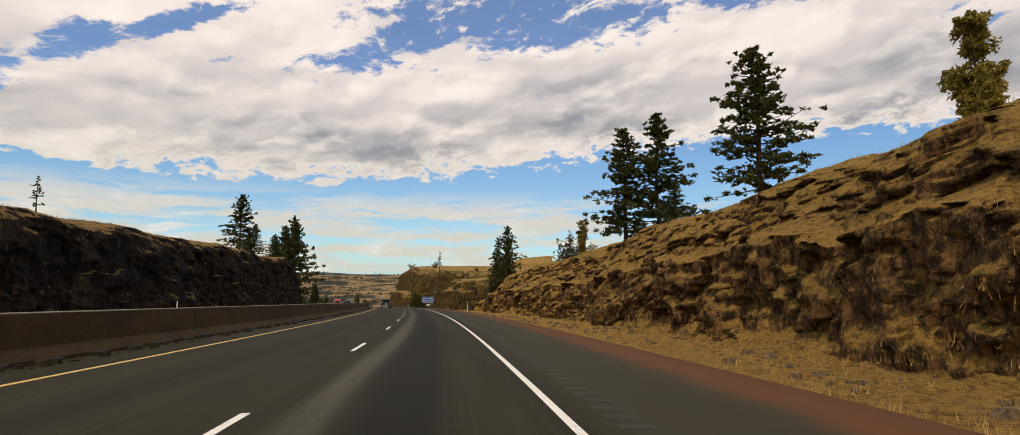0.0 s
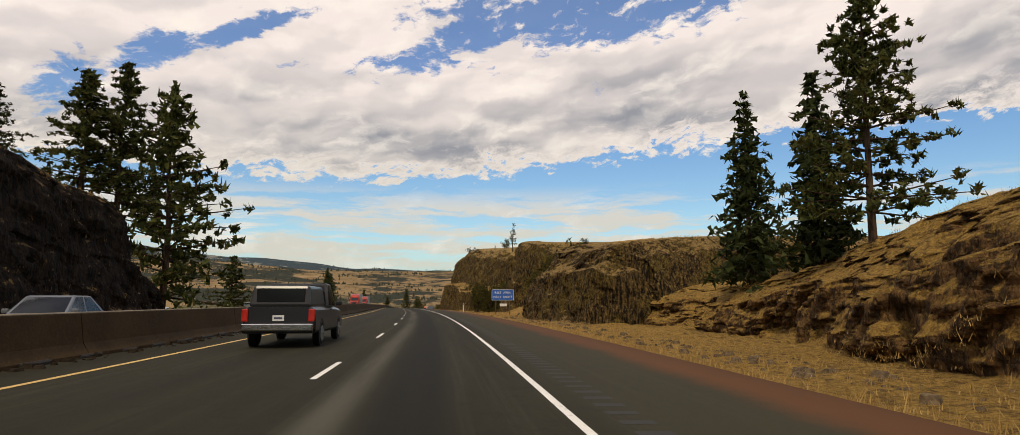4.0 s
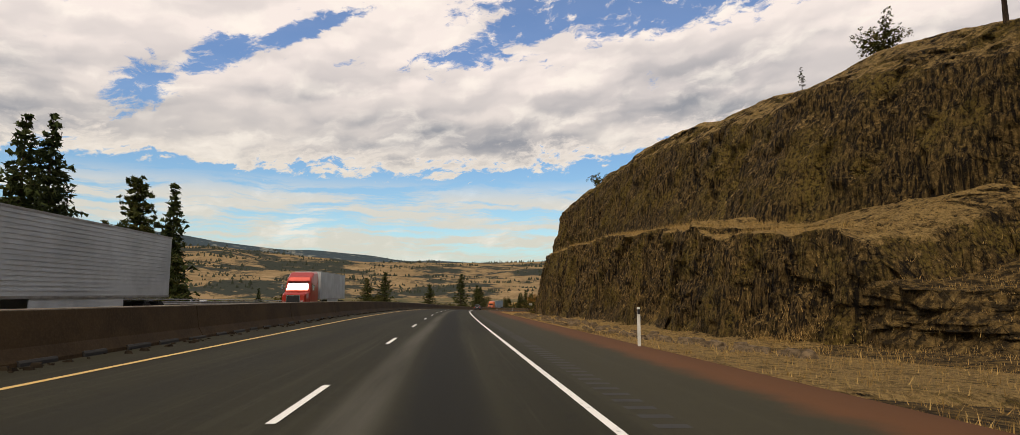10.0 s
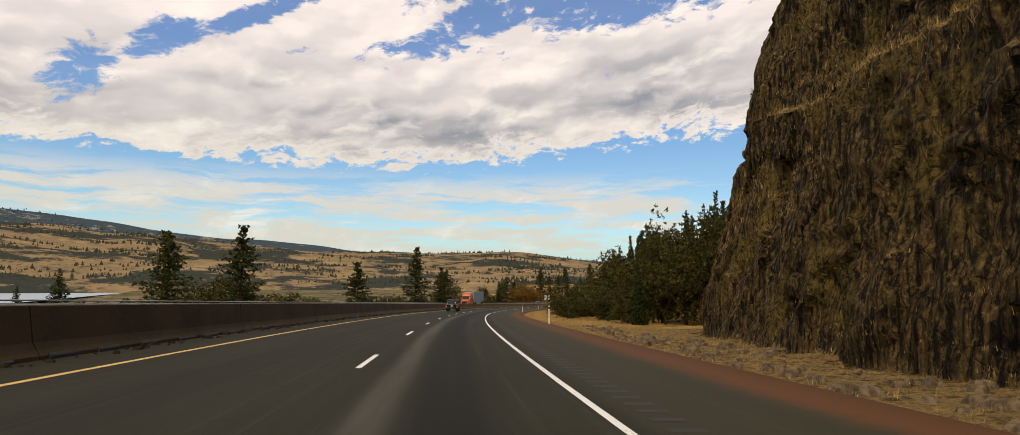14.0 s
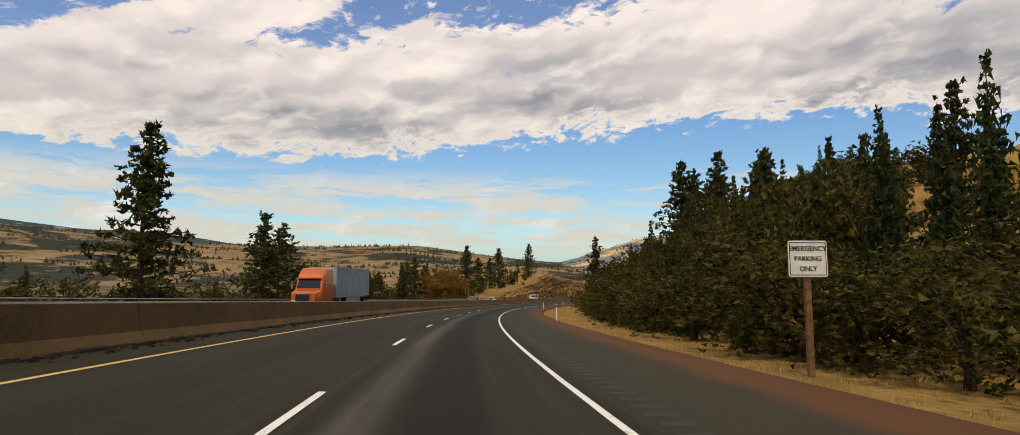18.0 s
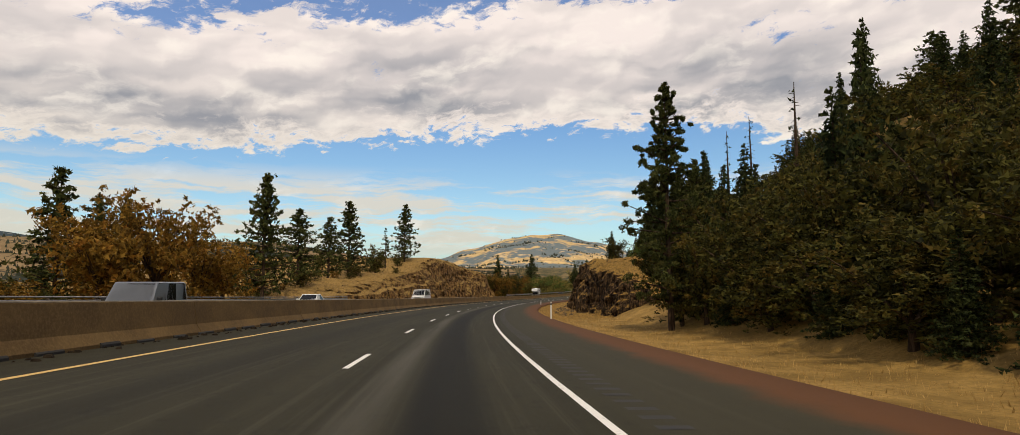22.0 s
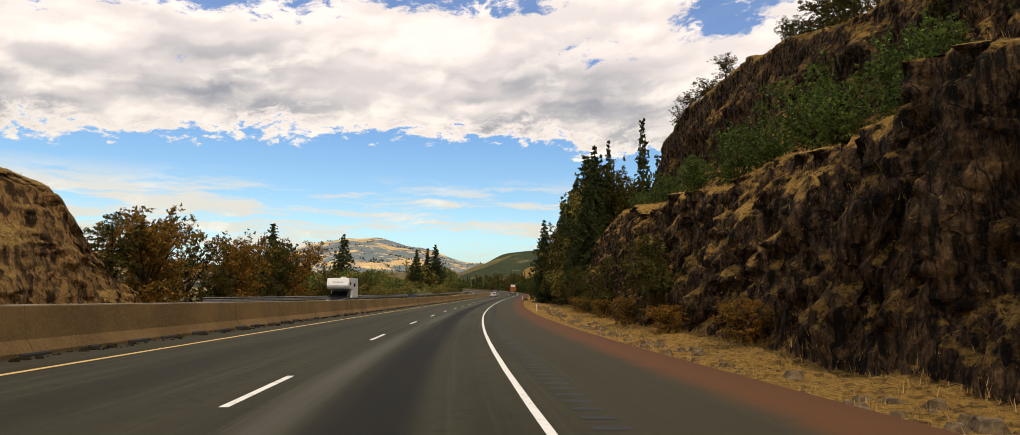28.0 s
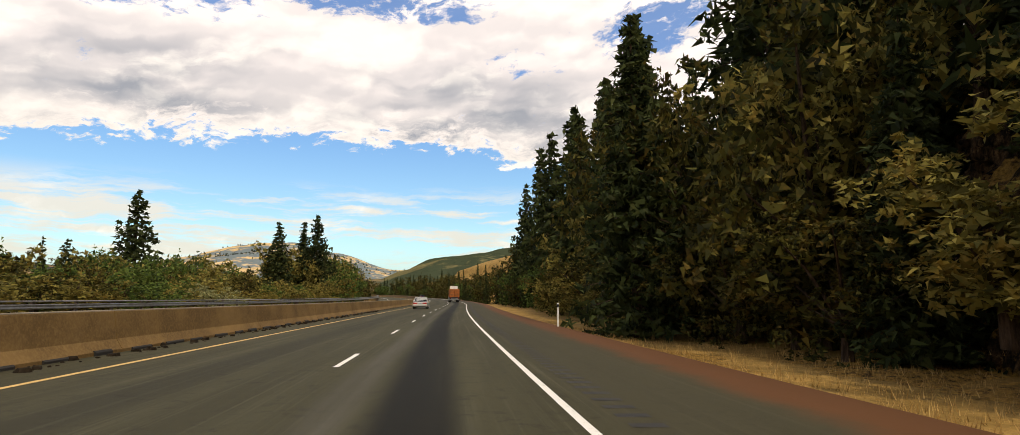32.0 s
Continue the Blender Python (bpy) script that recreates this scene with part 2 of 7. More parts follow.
BASALT = surface("basalt_rock", rock_build((0.045, 0.027, 0.013), (0.160, 0.088, 0.034), (0.34, 0.19, 0.066), (0.46, 0.28, 0.07), 0.30, 0.58, None, (1.7, 1.7, 0.9)), 0.95, 0, 0.15, (0.9, 0.35))
COLUMNAR = surface("columnar_basalt", rock_build((0.010, 0.007, 0.004), (0.080, 0.047, 0.022), (0.25, 0.148, 0.065), (0.46, 0.27, 0.064), 0.50, 0.72, None, (2.2, 2.2, 0.4)), 0.95, 0, 0.15, (0.9, 0.35))
GRASSY = surface("grassy_basalt", rock_build((0.010, 0.007, 0.004), (0.080, 0.047, 0.022), (0.25, 0.148, 0.065), (0.46, 0.27, 0.064), 0.40, 0.64, None, (1.9, 1.9, 0.5)), 0.95, 0, 0.15, (0.9, 0.35))
MOSSY = surface("lichen_rock", rock_build((0.010, 0.007, 0.0035), (0.098, 0.062, 0.021), (0.30, 0.19, 0.066), (0.46, 0.30, 0.11), 0.62, 0.84, (0.16, 0.110, 0.024), (2.8, 2.8, 0.34)), 0.95, 0, 0.15, (1.0, 0.4))
TALUS = surface("talus_stone", rock_build((0.030, 0.020, 0.008), (0.13, 0.082, 0.028), (0.30, 0.19, 0.065), (0.40, 0.26, 0.085), 0.98, 1.40, None, (1.4, 1.4, 1.0)), 0.95, 0, 0.15, (1.0, 0.4))
# dark basalt, deepened to near-black with the shade on the left cut
BLACKROCK = surface("shaded_dark_basalt", rock_build((0.008, 0.006, 0.0045), (0.022, 0.015, 0.009), (0.060, 0.038, 0.020), (0.40, 0.25, 0.09), 0.66, 0.84), 0.95, 0, 0.15, (0.9, 0.35))
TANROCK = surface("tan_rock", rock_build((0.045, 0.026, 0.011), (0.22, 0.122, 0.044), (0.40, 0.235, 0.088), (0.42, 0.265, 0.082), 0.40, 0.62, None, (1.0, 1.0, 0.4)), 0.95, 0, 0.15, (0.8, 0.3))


def asphalt_build(n, p, geo):
    uv = n.add("ShaderNodeUVMap")
    sep = n.add("ShaderNodeSeparateXYZ")
    n.put(sep, 0, uv.outputs[0])
    u = sep.outputs[0]
    grain = n.noise(p, 60.0, 3.0, 0.7)
    patch = n.noise(n.scaled(uv.outputs[0], (1.2, 0.06, 1)), 1.0, 5.0, 0.6)
    base = n.mix(n.ramp(patch, 0.3, 0.7), (0.024, 0.0218, 0.0118), (0.036, 0.033, 0.0185))
    # oil band along the middle of each lane, polished pale wheel tracks beside it
    wob = n.math("MULTIPLY", n.math("SUBTRACT", n.noise(n.scaled(uv.outputs[0], (0.2, 0.03, 1)), 1.0, 3.0), 0.5), 0.5)
    uu = n.math("ADD", u, wob)
    oil = None
    for centre, width, amount in ((-1.75, 0.72, 1.0), (-5.7, 0.7, 0.4)):
        d = n.math("ABSOLUTE", n.math("SUBTRACT", uu, centre))
        o = n.math("MULTIPLY", n.ramp(d, width, width * 0.35), amount)
        oil = o if oil is None else n.math("MAXIMUM", oil, o)
    oil = n.math("MULTIPLY", oil, n.ramp(patch, 0.2, 0.6, 0.6, 1.0))
    streaks = n.noise(n.scaled(uv.outputs[0], (5.0, 0.05, 1)), 1.0, 6.0, 0.7)
    base = n.mix(n.math("MULTIPLY", n.ramp(streaks, 0.5, 0.68), 0.55), base, (0.060, 0.055, 0.036))
    spots = n.noise(p, 3.2, 6.0, 0.72)
    base = n.mix(n.math("MULTIPLY", n.ramp(spots, 0.52, 0.68), 0.5), base, (0.012, 0.011, 0.008))
    # picture brightness change painted into the asphalt: dimmed early, brightened far along
    dim_stretch = n.ramp(sep.outputs[1], 640.0, 520.0)
    base = n.mix(dim_stretch, base, n.mix(1.0, base, (0.78, 0.78, 0.76), "MULTIPLY"))
    bright_stretch = n.ramp(sep.outputs[1], 790.0, 900.0)
    base = n.mix(bright_stretch, base, n.mix(1.0, base, (1.75, 1.78, 1.68), "MULTIPLY"))
    base = n.mix(n.math("MULTIPLY", n.ramp(u, 0.1, 0.9), 0.55), base, (0.052, 0.046, 0.027))
    base = n.mix(oil, base, (0.0095, 0.0092, 0.0070))
    d = n.math("ABSOLUTE", n.math("SUBTRACT", uu, -2.7))
    base = n.mix(n.math("MULTIPLY", n.ramp(d, 0.42, 0.05), n.ramp(patch, 0.3, 0.6, 0.3, 0.8)), base, (0.088, 0.082, 0.064))
    base = n.mix(n.math("MULTIPLY", n.ramp(grain, 0.35, 0.75), 0.35), base, (0.038, 0.0355, 0.025))
    red = n.ramp(n.math("ADD", u, n.math("MULTIPLY", n.math("SUBTRACT", n.noise(p, 0.7, 6.0, 0.7), 0.5), 1.3)), 2.5, 3.4)
    base = n.mix(n.math("MULTIPLY", red, 0.92), base, (0.110, 0.047, 0.019))
    return base, grain


ASPHALT = surface("asphalt", asphalt_build, 0.88, 0, 0.12, (0.25, 0.01))


def worn_line(colour):
    def build(n, p, geo):
        w = n.noise(p, 9.0, 6.0, 0.7)
        return n.mix(n.ramp(w, 0.28, 0.45), (0.16, 0.15, 0.13), colour), w
    return build


WHITE_LINE = surface("white_road_paint", worn_line((0.74, 0.72, 0.67)), 0.7, 0, 0.3)
YELLOW_LINE = surface("yellow_road_paint", worn_line((0.62, 0.40, 0.13)), 0.7, 0, 0.3)


def concrete_build(n, p, geo):
    sep = n.add("ShaderNodeSeparateXYZ")
    n.put(sep, 0, p)
    stain = n.noise(n.scaled(p, (0.35, 0.35, 0.5)), 1.2, 6.0, 0.65)
    fine = n.noise(p, 14.0, 5.0, 0.7)
    c = n.mix(n.ramp(stain, 0.35, 0.65), (0.090, 0.054, 0.020), (0.150, 0.092, 0.034))
    c = n.mix(n.math("MULTIPLY", n.ramp(fine, 0.4, 0.7), 0.4), c, (0.225, 0.147, 0.060))
    # shade and sun on the barrier put into its colour: darker early, brighter late
    bright_stretch = n.ramp(sep.outputs[1], 420.0, 640.0)
    c = n.mix(bright_stretch, n.mix(1.0, c, (0.40, 0.39, 0.40), "MULTIPLY"), c)
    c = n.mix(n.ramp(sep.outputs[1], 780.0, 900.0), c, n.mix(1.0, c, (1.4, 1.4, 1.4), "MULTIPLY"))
    return c, fine


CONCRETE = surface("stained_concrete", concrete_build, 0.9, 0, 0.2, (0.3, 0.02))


SKYLIT_CONCRETE = plain("skylit_concrete", (0.30, 0.25, 0.18), 0.9, 0, 0.2, 0.2, 1.5)


def soil_build(n, p, geo):
    a = n.noise(p, 0.35, 6.0, 0.65)
    b = n.noise(p, 5.0, 6.0, 0.7)
    c = n.mix(n.ramp(a, 0.35, 0.65), (0.20, 0.122, 0.034), (0.36, 0.225, 0.068))
    c = n.mix(n.math("MULTIPLY", n.ramp(b, 0.42, 0.68), 0.5), c, (0.11, 0.068, 0.022))
    return c, b


SOIL = surface("dry_grass_soil", soil_build, 0.98, 0, 0.1, (0.7, 0.12))


def plain_land(n, p, geo):
    a = n.noise(p, 0.010, 6.0, 0.6)
    b = n.noise(p, 0.05, 6.0, 0.7)
    c = n.mix(n.ramp(a, 0.4, 0.6), (0.21, 0.145, 0.065), (0.12, 0.095, 0.04))
    c = n.mix(n.ramp(b, 0.46, 0.56), c, (0.045, 0.048, 0.02))
    return c, b


LAND = surface("dry_land", plain_land, 0.98, 0, 0.1)


def hill_build(gold, green, cut):
    def build(n, p, geo):
        a = n.noise(n.scaled(p, (1, 1, 3.0)), 0.0042, 7.0, 0.62)
        b = n.noise(p, 0.022, 6.0, 0.7)
        c = n.mix(n.ramp(b, 0.35, 0.65), gold, tuple(k * 0.72 for k in gold))
        m = n.ramp(n.math("ADD", n.math("MULTIPLY", a, 0.75), n.math("MULTIPLY", b, 0.25)), cut, cut + 0.05)
        c = n.mix(m, c, green)
        dots = n.ramp(n.noise(p, 0.075, 5.0, 0.7), 0.55, 0.62)
        c = n.mix(n.math("MULTIPLY", dots, n.ramp(a, 0.36, 0.50, 0.15, 0.85)), c, tuple(k * 0.7 for k in green))
        pale = n.ramp(n.noise(n.scaled(p, (1, 1, 2.5)), 0.016, 4.0, 0.6), 0.60, 0.66)
        return n.mix(n.math("MULTIPLY", pale, 0.45), c, tuple(min(1.0, k * 1.5) for k in gold)), b
    return build


HILL = surface("far_hill", hill_build((0.26, 0.182, 0.098), (0.042, 0.046, 0.038), 0.470), 1.0, 0, 0.0)
# distance haze is mixed into the blue-grey colours of ridge and mountain
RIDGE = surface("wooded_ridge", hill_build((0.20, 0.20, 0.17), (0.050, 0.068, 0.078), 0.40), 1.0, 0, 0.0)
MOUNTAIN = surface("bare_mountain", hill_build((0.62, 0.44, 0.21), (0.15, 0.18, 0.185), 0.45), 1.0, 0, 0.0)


GREENHILL = surface("wooded_hill", hill_build((0.150, 0.130, 0.060), (0.045, 0.056, 0.032), 0.42), 1.0, 0, 0.0)


def water_build(n, p, geo):
    w = n.noise(n.scaled(p, (0.3, 0.3, 1)), 1.0, 5.0, 0.6)
    # the sky's reflection is put into this pale blue-grey base
    return (0.34, 0.40, 0.45), w


WATER = surface("river_water", water_build, 0.55, 0, 0.3, (0.25, 0.2))

# ---------------------------------------------------------------- the line of the road
# the right edge line, every 40 m from s = -160: heading in degrees, grade
HEADING = [5.73, 4.41, 2.95, 1.49, 0.10, -1.98, -3.76, -5.66, -7.51, -8.85, -9.83, -9.68, -9.50, -8.69, -6.98, -4.33, -1.31, 2.54, 6.82, 10.67, 14.67, 18.74, 22.57, 26.07, 29.55, 33.38, 36.06, 37.29, 38.13, 39.01, 39.68, 37.12, 34.12, 31.12, 28.12, 25.12, 22.12, 19.12, 16.28, 15.93, 15.93, 15.93, 15.93, 15.93, 15.93, 15.93, 15.93, 15.93, 15.93, 15.93, 15.93, 15.93]
GRADE = [0.0063, 0.0063, 0.0063, 0.0063, 0.0063, 0.0054, 0.0037, 0.0007, -0.0013, -0.0042, -0.0060, -0.0093, -0.0108, -0.0137, -0.0200, -0.0263, -0.0282, -0.0264, -0.0280, -0.0267, -0.0245, -0.0218, -0.0183, -0.0156, -0.0137, -0.0089, -0.0019, 0.0005, 0.0026, 0.0050, 0.0074, 0.0098, 0.0122, 0.0128, 0.0128, 0.0128, 0.0128, 0.0090, 0.0050, 0.0010, -0.0030, -0.0070, -0.0072, -0.0072, -0.0072, -0.0072, -0.0072, -0.0072, -0.0072, -0.0072, -0.0072, -0.0072]
START = (-6.930, -159.852, -1.003)

STEP = 2.0
_s = np.arange(-160, 1880 + STEP, STEP)
_h = np.radians(np.interp(_s, np.arange(len(HEADING)) * 40 - 160, HEADING))
_g = np.interp(_s, np.arange(len(GRADE)) * 40 - 160, GRADE)
_x = START[0] + np.concatenate([[0], np.cumsum(np.sin((_h[1:] + _h[:-1]) / 2) * STEP)])
_y = START[1] + np.concatenate([[0], np.cumsum(np.cos((_h[1:] + _h[:-1]) / 2) * STEP)])
_z = START[2] + np.concatenate([[0], np.cumsum((_g[1:] + _g[:-1]) / 2 * STEP)])


def at(s, u, z=0.0):
    """World places of points s metres along, u metres right of the edge line and z above the road."""
    a = np.interp(s, _s, _h)
    # the carriageway is banked through the long bend to the right
    z = z + np.interp(s, (270, 340, 740, 860, 930), (0, 0.028, 0.028, 0.012, 0)) * np.clip(-np.asarray(u, float), 0, 9.95)
    return np.stack([np.interp(s, _s, _x) + np.cos(a) * u, np.interp(s, _s, _y) - np.sin(a) * u, np.interp(s, _s, _z) + z], -1)


def spot(s, u, z=0.0, turn=0.0):
    """The pose of a thing that stands at (s, u) and faces along the road, turned by degrees to the left."""
    p = at(float(s), float(u), z)
    return pose(*[float(c) for c in p], 0, 0, -math.degrees(float(np.interp(s, _s, _h))) + turn)


def link_mesh(name, verts, faces, material, parent=None, label="", smooth=False, uv=None):
    me = bpy.data.meshes.new(name)
    me.from_pydata([tuple(map(float, v)) for v in verts], [], faces)
    for m in (material if isinstance(material, (list, tuple)) else [material]):
        me.materials.append(m)
    if smooth:
        me.polygons.foreach_set("use_smooth", [True] * len(me.polygons))
    if uv is not None:
        layer = me.uv_layers.new()
        loops = np.empty(len(me.loops), dtype=np.int32)
        me.loops.foreach_get("vertex_index", loops)
        layer.data.foreach_set("uv", np.asarray(uv, dtype=np.float32)[loops].ravel())
    ob = new(name, me)
    if parent is not None:
        ob.parent = parent
    if label:
        ob["label"] = label
    return ob


def grid_mesh(name, pts, material, parent=None, label="", smooth=False, uv=None):
    """A sheet from an array of points (rows, columns, 3)."""
    r, c, _ = pts.shape
    i = (np.arange(r - 1)[:, None] * c + np.arange(c - 1)[None, :]).ravel()
    faces = np.stack([i, i + 1, i + c + 1, i + c], -1)
    me = bpy.data.meshes.new(name)
    me.vertices.add(r * c)
    me.vertices.foreach_set("co", pts.reshape(-1).astype(np.float32))
    me.loops.add(faces.size)
    me.loops.foreach_set("vertex_index", faces.ravel().astype(np.int32))
    me.polygons.add(len(faces))
    me.polygons.foreach_set("loop_start", np.arange(0, faces.size, 4, dtype=np.int32))
    if smooth:
        me.polygons.foreach_set("use_smooth", [True] * len(faces))
    if uv is not None:
        layer = me.uv_layers.new()
        layer.data.foreach_set("uv", uv.reshape(-1, 2)[faces.ravel()].astype(np.float32).ravel())
    me.update(calc_edges=True)
    me.materials.append(material)
    ob = new(name, me)
    if parent is not None:
        ob.parent = parent
    if label:
        ob["label"] = label
    return ob


def sweep(s_values, profile):
    """Points of a cross-section [(u, z), ...] drawn along the road."""
    s = np.asarray(s_values, float)[:, None]
    prof = np.asarray(profile, float)
    return at(np.repeat(s, len(prof), 1), np.repeat(prof[None, :, 0], len(s), 0), np.repeat(prof[None, :, 1], len(s), 0))


def smooth_noise(shape, cells, seed):
    """Value noise on an array, cells = how many cells along each axis."""
    rng = np.random.default_rng(seed)
    g = rng.random((int(cells[0]) + 2, int(cells[1]) + 2))
    a, b = np.linspace(0, cells[0], shape[0]), np.linspace(0, cells[1], shape[1])
    ia, ib = a.astype(int), b.astype(int)
    fa, fb = (a - ia)[:, None], (b - ib)[None, :]
    fa, fb = fa * fa * (3 - 2 * fa), fb * fb * (3 - 2 * fb)
    v = g[ia][:, ib] * (1 - fa) * (1 - fb) + g[ia + 1][:, ib] * fa * (1 - fb) + g[ia][:, ib + 1] * (1 - fa) * fb + g[ia + 1][:, ib + 1] * fa * fb
    return v * 2 - 1


HASH = np.random.default_rng(99).random((8192, 4))


def lattice(i, j, k, seed):
    """Random numbers that belong to whole-numbered places in space."""
    return HASH[((i * 73856093) ^ (j * 19349663) ^ (k * 83492791) ^ (seed * 2654435)) & 8191]


def cells3(q, seed):
    """Broken blocks in space: one value, -1 to 1, for each uneven cell."""
    f = np.floor(q).astype(np.int64)
    best, val = np.full(q.shape[:-1], 9.0), np.zeros(q.shape[:-1])
    for di in (-1, 0, 1):
        for dj in (-1, 0, 1):
            for dk in (-1, 0, 1):
                c = f + np.array([di, dj, dk])
                r = lattice(c[..., 0], c[..., 1], c[..., 2], seed)
                d = ((c + r[..., :3] - q) ** 2).sum(-1)
                m = d < best
                best, val = np.where(m, d, best), np.where(m, r[..., 3], val)
    return val * 2 - 1


def fbm3(q, seed, octaves=3):
    """Smooth noise in space, about -1 to 1."""
    total, amp = 0.0, 1.0
    for o in range(octaves):
        f = np.floor(q).astype(np.int64)
        t = q - f
        t = t * t * (3 - 2 * t)
        v = 0.0
        for di in (0, 1):
            for dj in (0, 1):
                for dk in (0, 1):
                    w = np.abs(1 - di - t[..., 0]) * np.abs(1 - dj - t[..., 1]) * np.abs(1 - dk - t[..., 2])
                    v = v + w * lattice(f[..., 0] + di, f[..., 1] + dj, f[..., 2] + dk, seed + o)[..., 3]
        total = total + amp * (v * 2 - 1)
        q, amp = q * 2.03 + 7.1, amp * 0.5
    return total


# ---------------------------------------------------------------- road, lines, barrier
def build_road():
    s = np.arange(-150, 1860, 4.0)
    prof = [(-22.9, -0.06), (-19.6, -0.02), (-16.1, 0.01), (-12.6, 0.01), (-9.8, 0.0), (-8.0, 0.0), (-5.8, 0.01), (-3.66, 0.02), (-1.8, 0.01), (0, 0.0), (1.5, -0.02), (2.6, -0.04), (3.4, -0.06), (4.4, -0.09), (4.6, -0.35)]
    uv = np.stack(np.broadcast_arrays(np.asarray(prof)[None, :, 0], s[:, None]), -1)
    road = tagged(grid_mesh("road", sweep(s, prof), ASPHALT, uv=uv, smooth=True), "dark worn asphalt carriageway with oil-darkened lanes and rusty shoulder", "road", kind="structure")

    def line(name, u0, u1, mat, label, a=-150, b=1850):
        z = 0.006 + np.interp([(u0 + u1) / 2], [q[0] for q in prof[:-1]], [q[1] for q in prof[:-1]])[0]
        ss = np.arange(a, b + 0.1, 4.0)
        ob = grid_mesh(name, sweep(ss, [(u0, z), (u1, z)]), mat, road, label)
        return ob
    line("edge_line", 0.03, 0.14, WHITE_LINE, "white painted edge line")
    line("edge_line", -8.02, -7.88, YELLOW_LINE, "yellow painted edge line")
    line("edge_line", -11.9, -11.78, YELLOW_LINE, "yellow painted edge line")
    line("edge_line", -19.45, -19.3, WHITE_LINE, "white painted edge line")
    for first, u in ((-19.48, -3.50), (-14.0, -15.6)):
        s0 = first
        while s0 < 1100:
            ob = grid_mesh("lane_dash", sweep(np.linspace(s0, s0 + 3.05, 3), [(u - 0.055, 0.026), (u + 0.055, 0.026)]), WHITE_LINE, road)
            s0 += 12.19
    # rumble grooves cut in the shoulder
    verts, faces = [], []
    k = 0
    for c in np.arange(-10, 1060, 0.6):
        quad = at(np.array([c, c, c + 0.22, c + 0.22]), np.array([0.55, 0.95, 0.95, 0.55]), np.array([-0.004, -0.01, -0.01, -0.004]))
        verts += list(quad)
        faces.append((k, k + 1, k + 2, k + 3))
        k += 4
    tagged(link_mesh("rumble_strip", verts, faces, GROOVE, road, "row of dark rumble grooves"), kind="stuff")
    return road


GROOVE = plain("groove", (0.022, 0.02, 0.017), 0.9)
build_road()


def build_barrier():
    top = tagged(new("median_barrier"), "long stained brown concrete median barrier between carriageways", "barrier", kind="structure")
    half = [(0.40, -0.05), (0.40, 0.08), (0.25, 0.33), (0.15, 1.00), (0.13, 1.04)]
    prof = [(-u - 9.95, z) for u, z in half] + [(u - 9.95, z) for u, z in reversed(half)]
    length = 12.0
    s0 = -144.0
    while s0 < 1500:
        ss = np.linspace(s0 + 0.02, s0 + length - 0.02, 4)
        pts = sweep(ss, prof)
        r, c, _ = pts.shape
        verts = list(pts.reshape(-1, 3))
        faces = [(i * c + j, i * c + j + 1, (i + 1) * c + j + 1, (i + 1) * c + j) for i in range(r - 1) for j in range(c - 1)]
        faces += [tuple(range(c - 1, -1, -1)), tuple((r - 1) * c + j for j in range(c))]
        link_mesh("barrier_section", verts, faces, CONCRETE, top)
        s0 += length
    # skylight on the top painted as a paler strip; dark drain slots and dirt along the foot
    for a in np.arange(-144, 1500, 96.0):
        grid_mesh("top_edge", sweep(np.arange(a, a + 96.1, 6.0), [(-10.09, 1.02), (-10.09, 1.046), (-9.81, 1.046), (-9.81, 1.02)]), SKYLIT_CONCRETE, top, "pale strip painting skylight on the barrier top")
    rng = np.random.default_rng(17)
    verts, faces = [], []
    for c in np.arange(-20, 1120, 1.95):
        c, l, h = c + rng.normal(0, 0.12), 0.35 + 0.3 * rng.random(), 0.07 + 0.05 * rng.random()
        k = len(verts)
        for ss in (c - l, c + l):
            for u, z in ((-9.50, 0.0), (-9.50, h * 0.6), (-9.53, h), (-9.60, h), (-9.60, 0.0)):
                verts.append(at(ss, u, z))
        faces += [(k + i, k + i + 1, k + i + 6, k + i + 5) for i in range(4)] + [(k, k + 1, k + 2, k + 3, k + 4), (k + 9, k + 8, k + 7, k + 6, k + 5)]
    tagged(link_mesh("drain_slot", verts, faces, GROOVE, top, "row of dark dirt-filled drain slots"), kind="stuff")
    return top


build_barrier()


# ---------------------------------------------------------------- rock cuts and banks
TERRAIN = []


def ground_z(s, u):
    """Height of the land over the road at (s, u)."""
    side = 1 if u > 0 else -1
    best = -1.2
    for ss, uu, zz, sd in TERRAIN:
        if sd == side and ss[0] <= s <= ss[-1]:
            i = int(np.clip(np.searchsorted(ss, s), 0, len(ss) - 1))
            if uu[i].min() <= abs(u) <= uu[i].max():
                o = np.argsort(uu[i])
                best = max(best, float(np.interp(abs(u), uu[i][o], zz[i][o])))
    return best


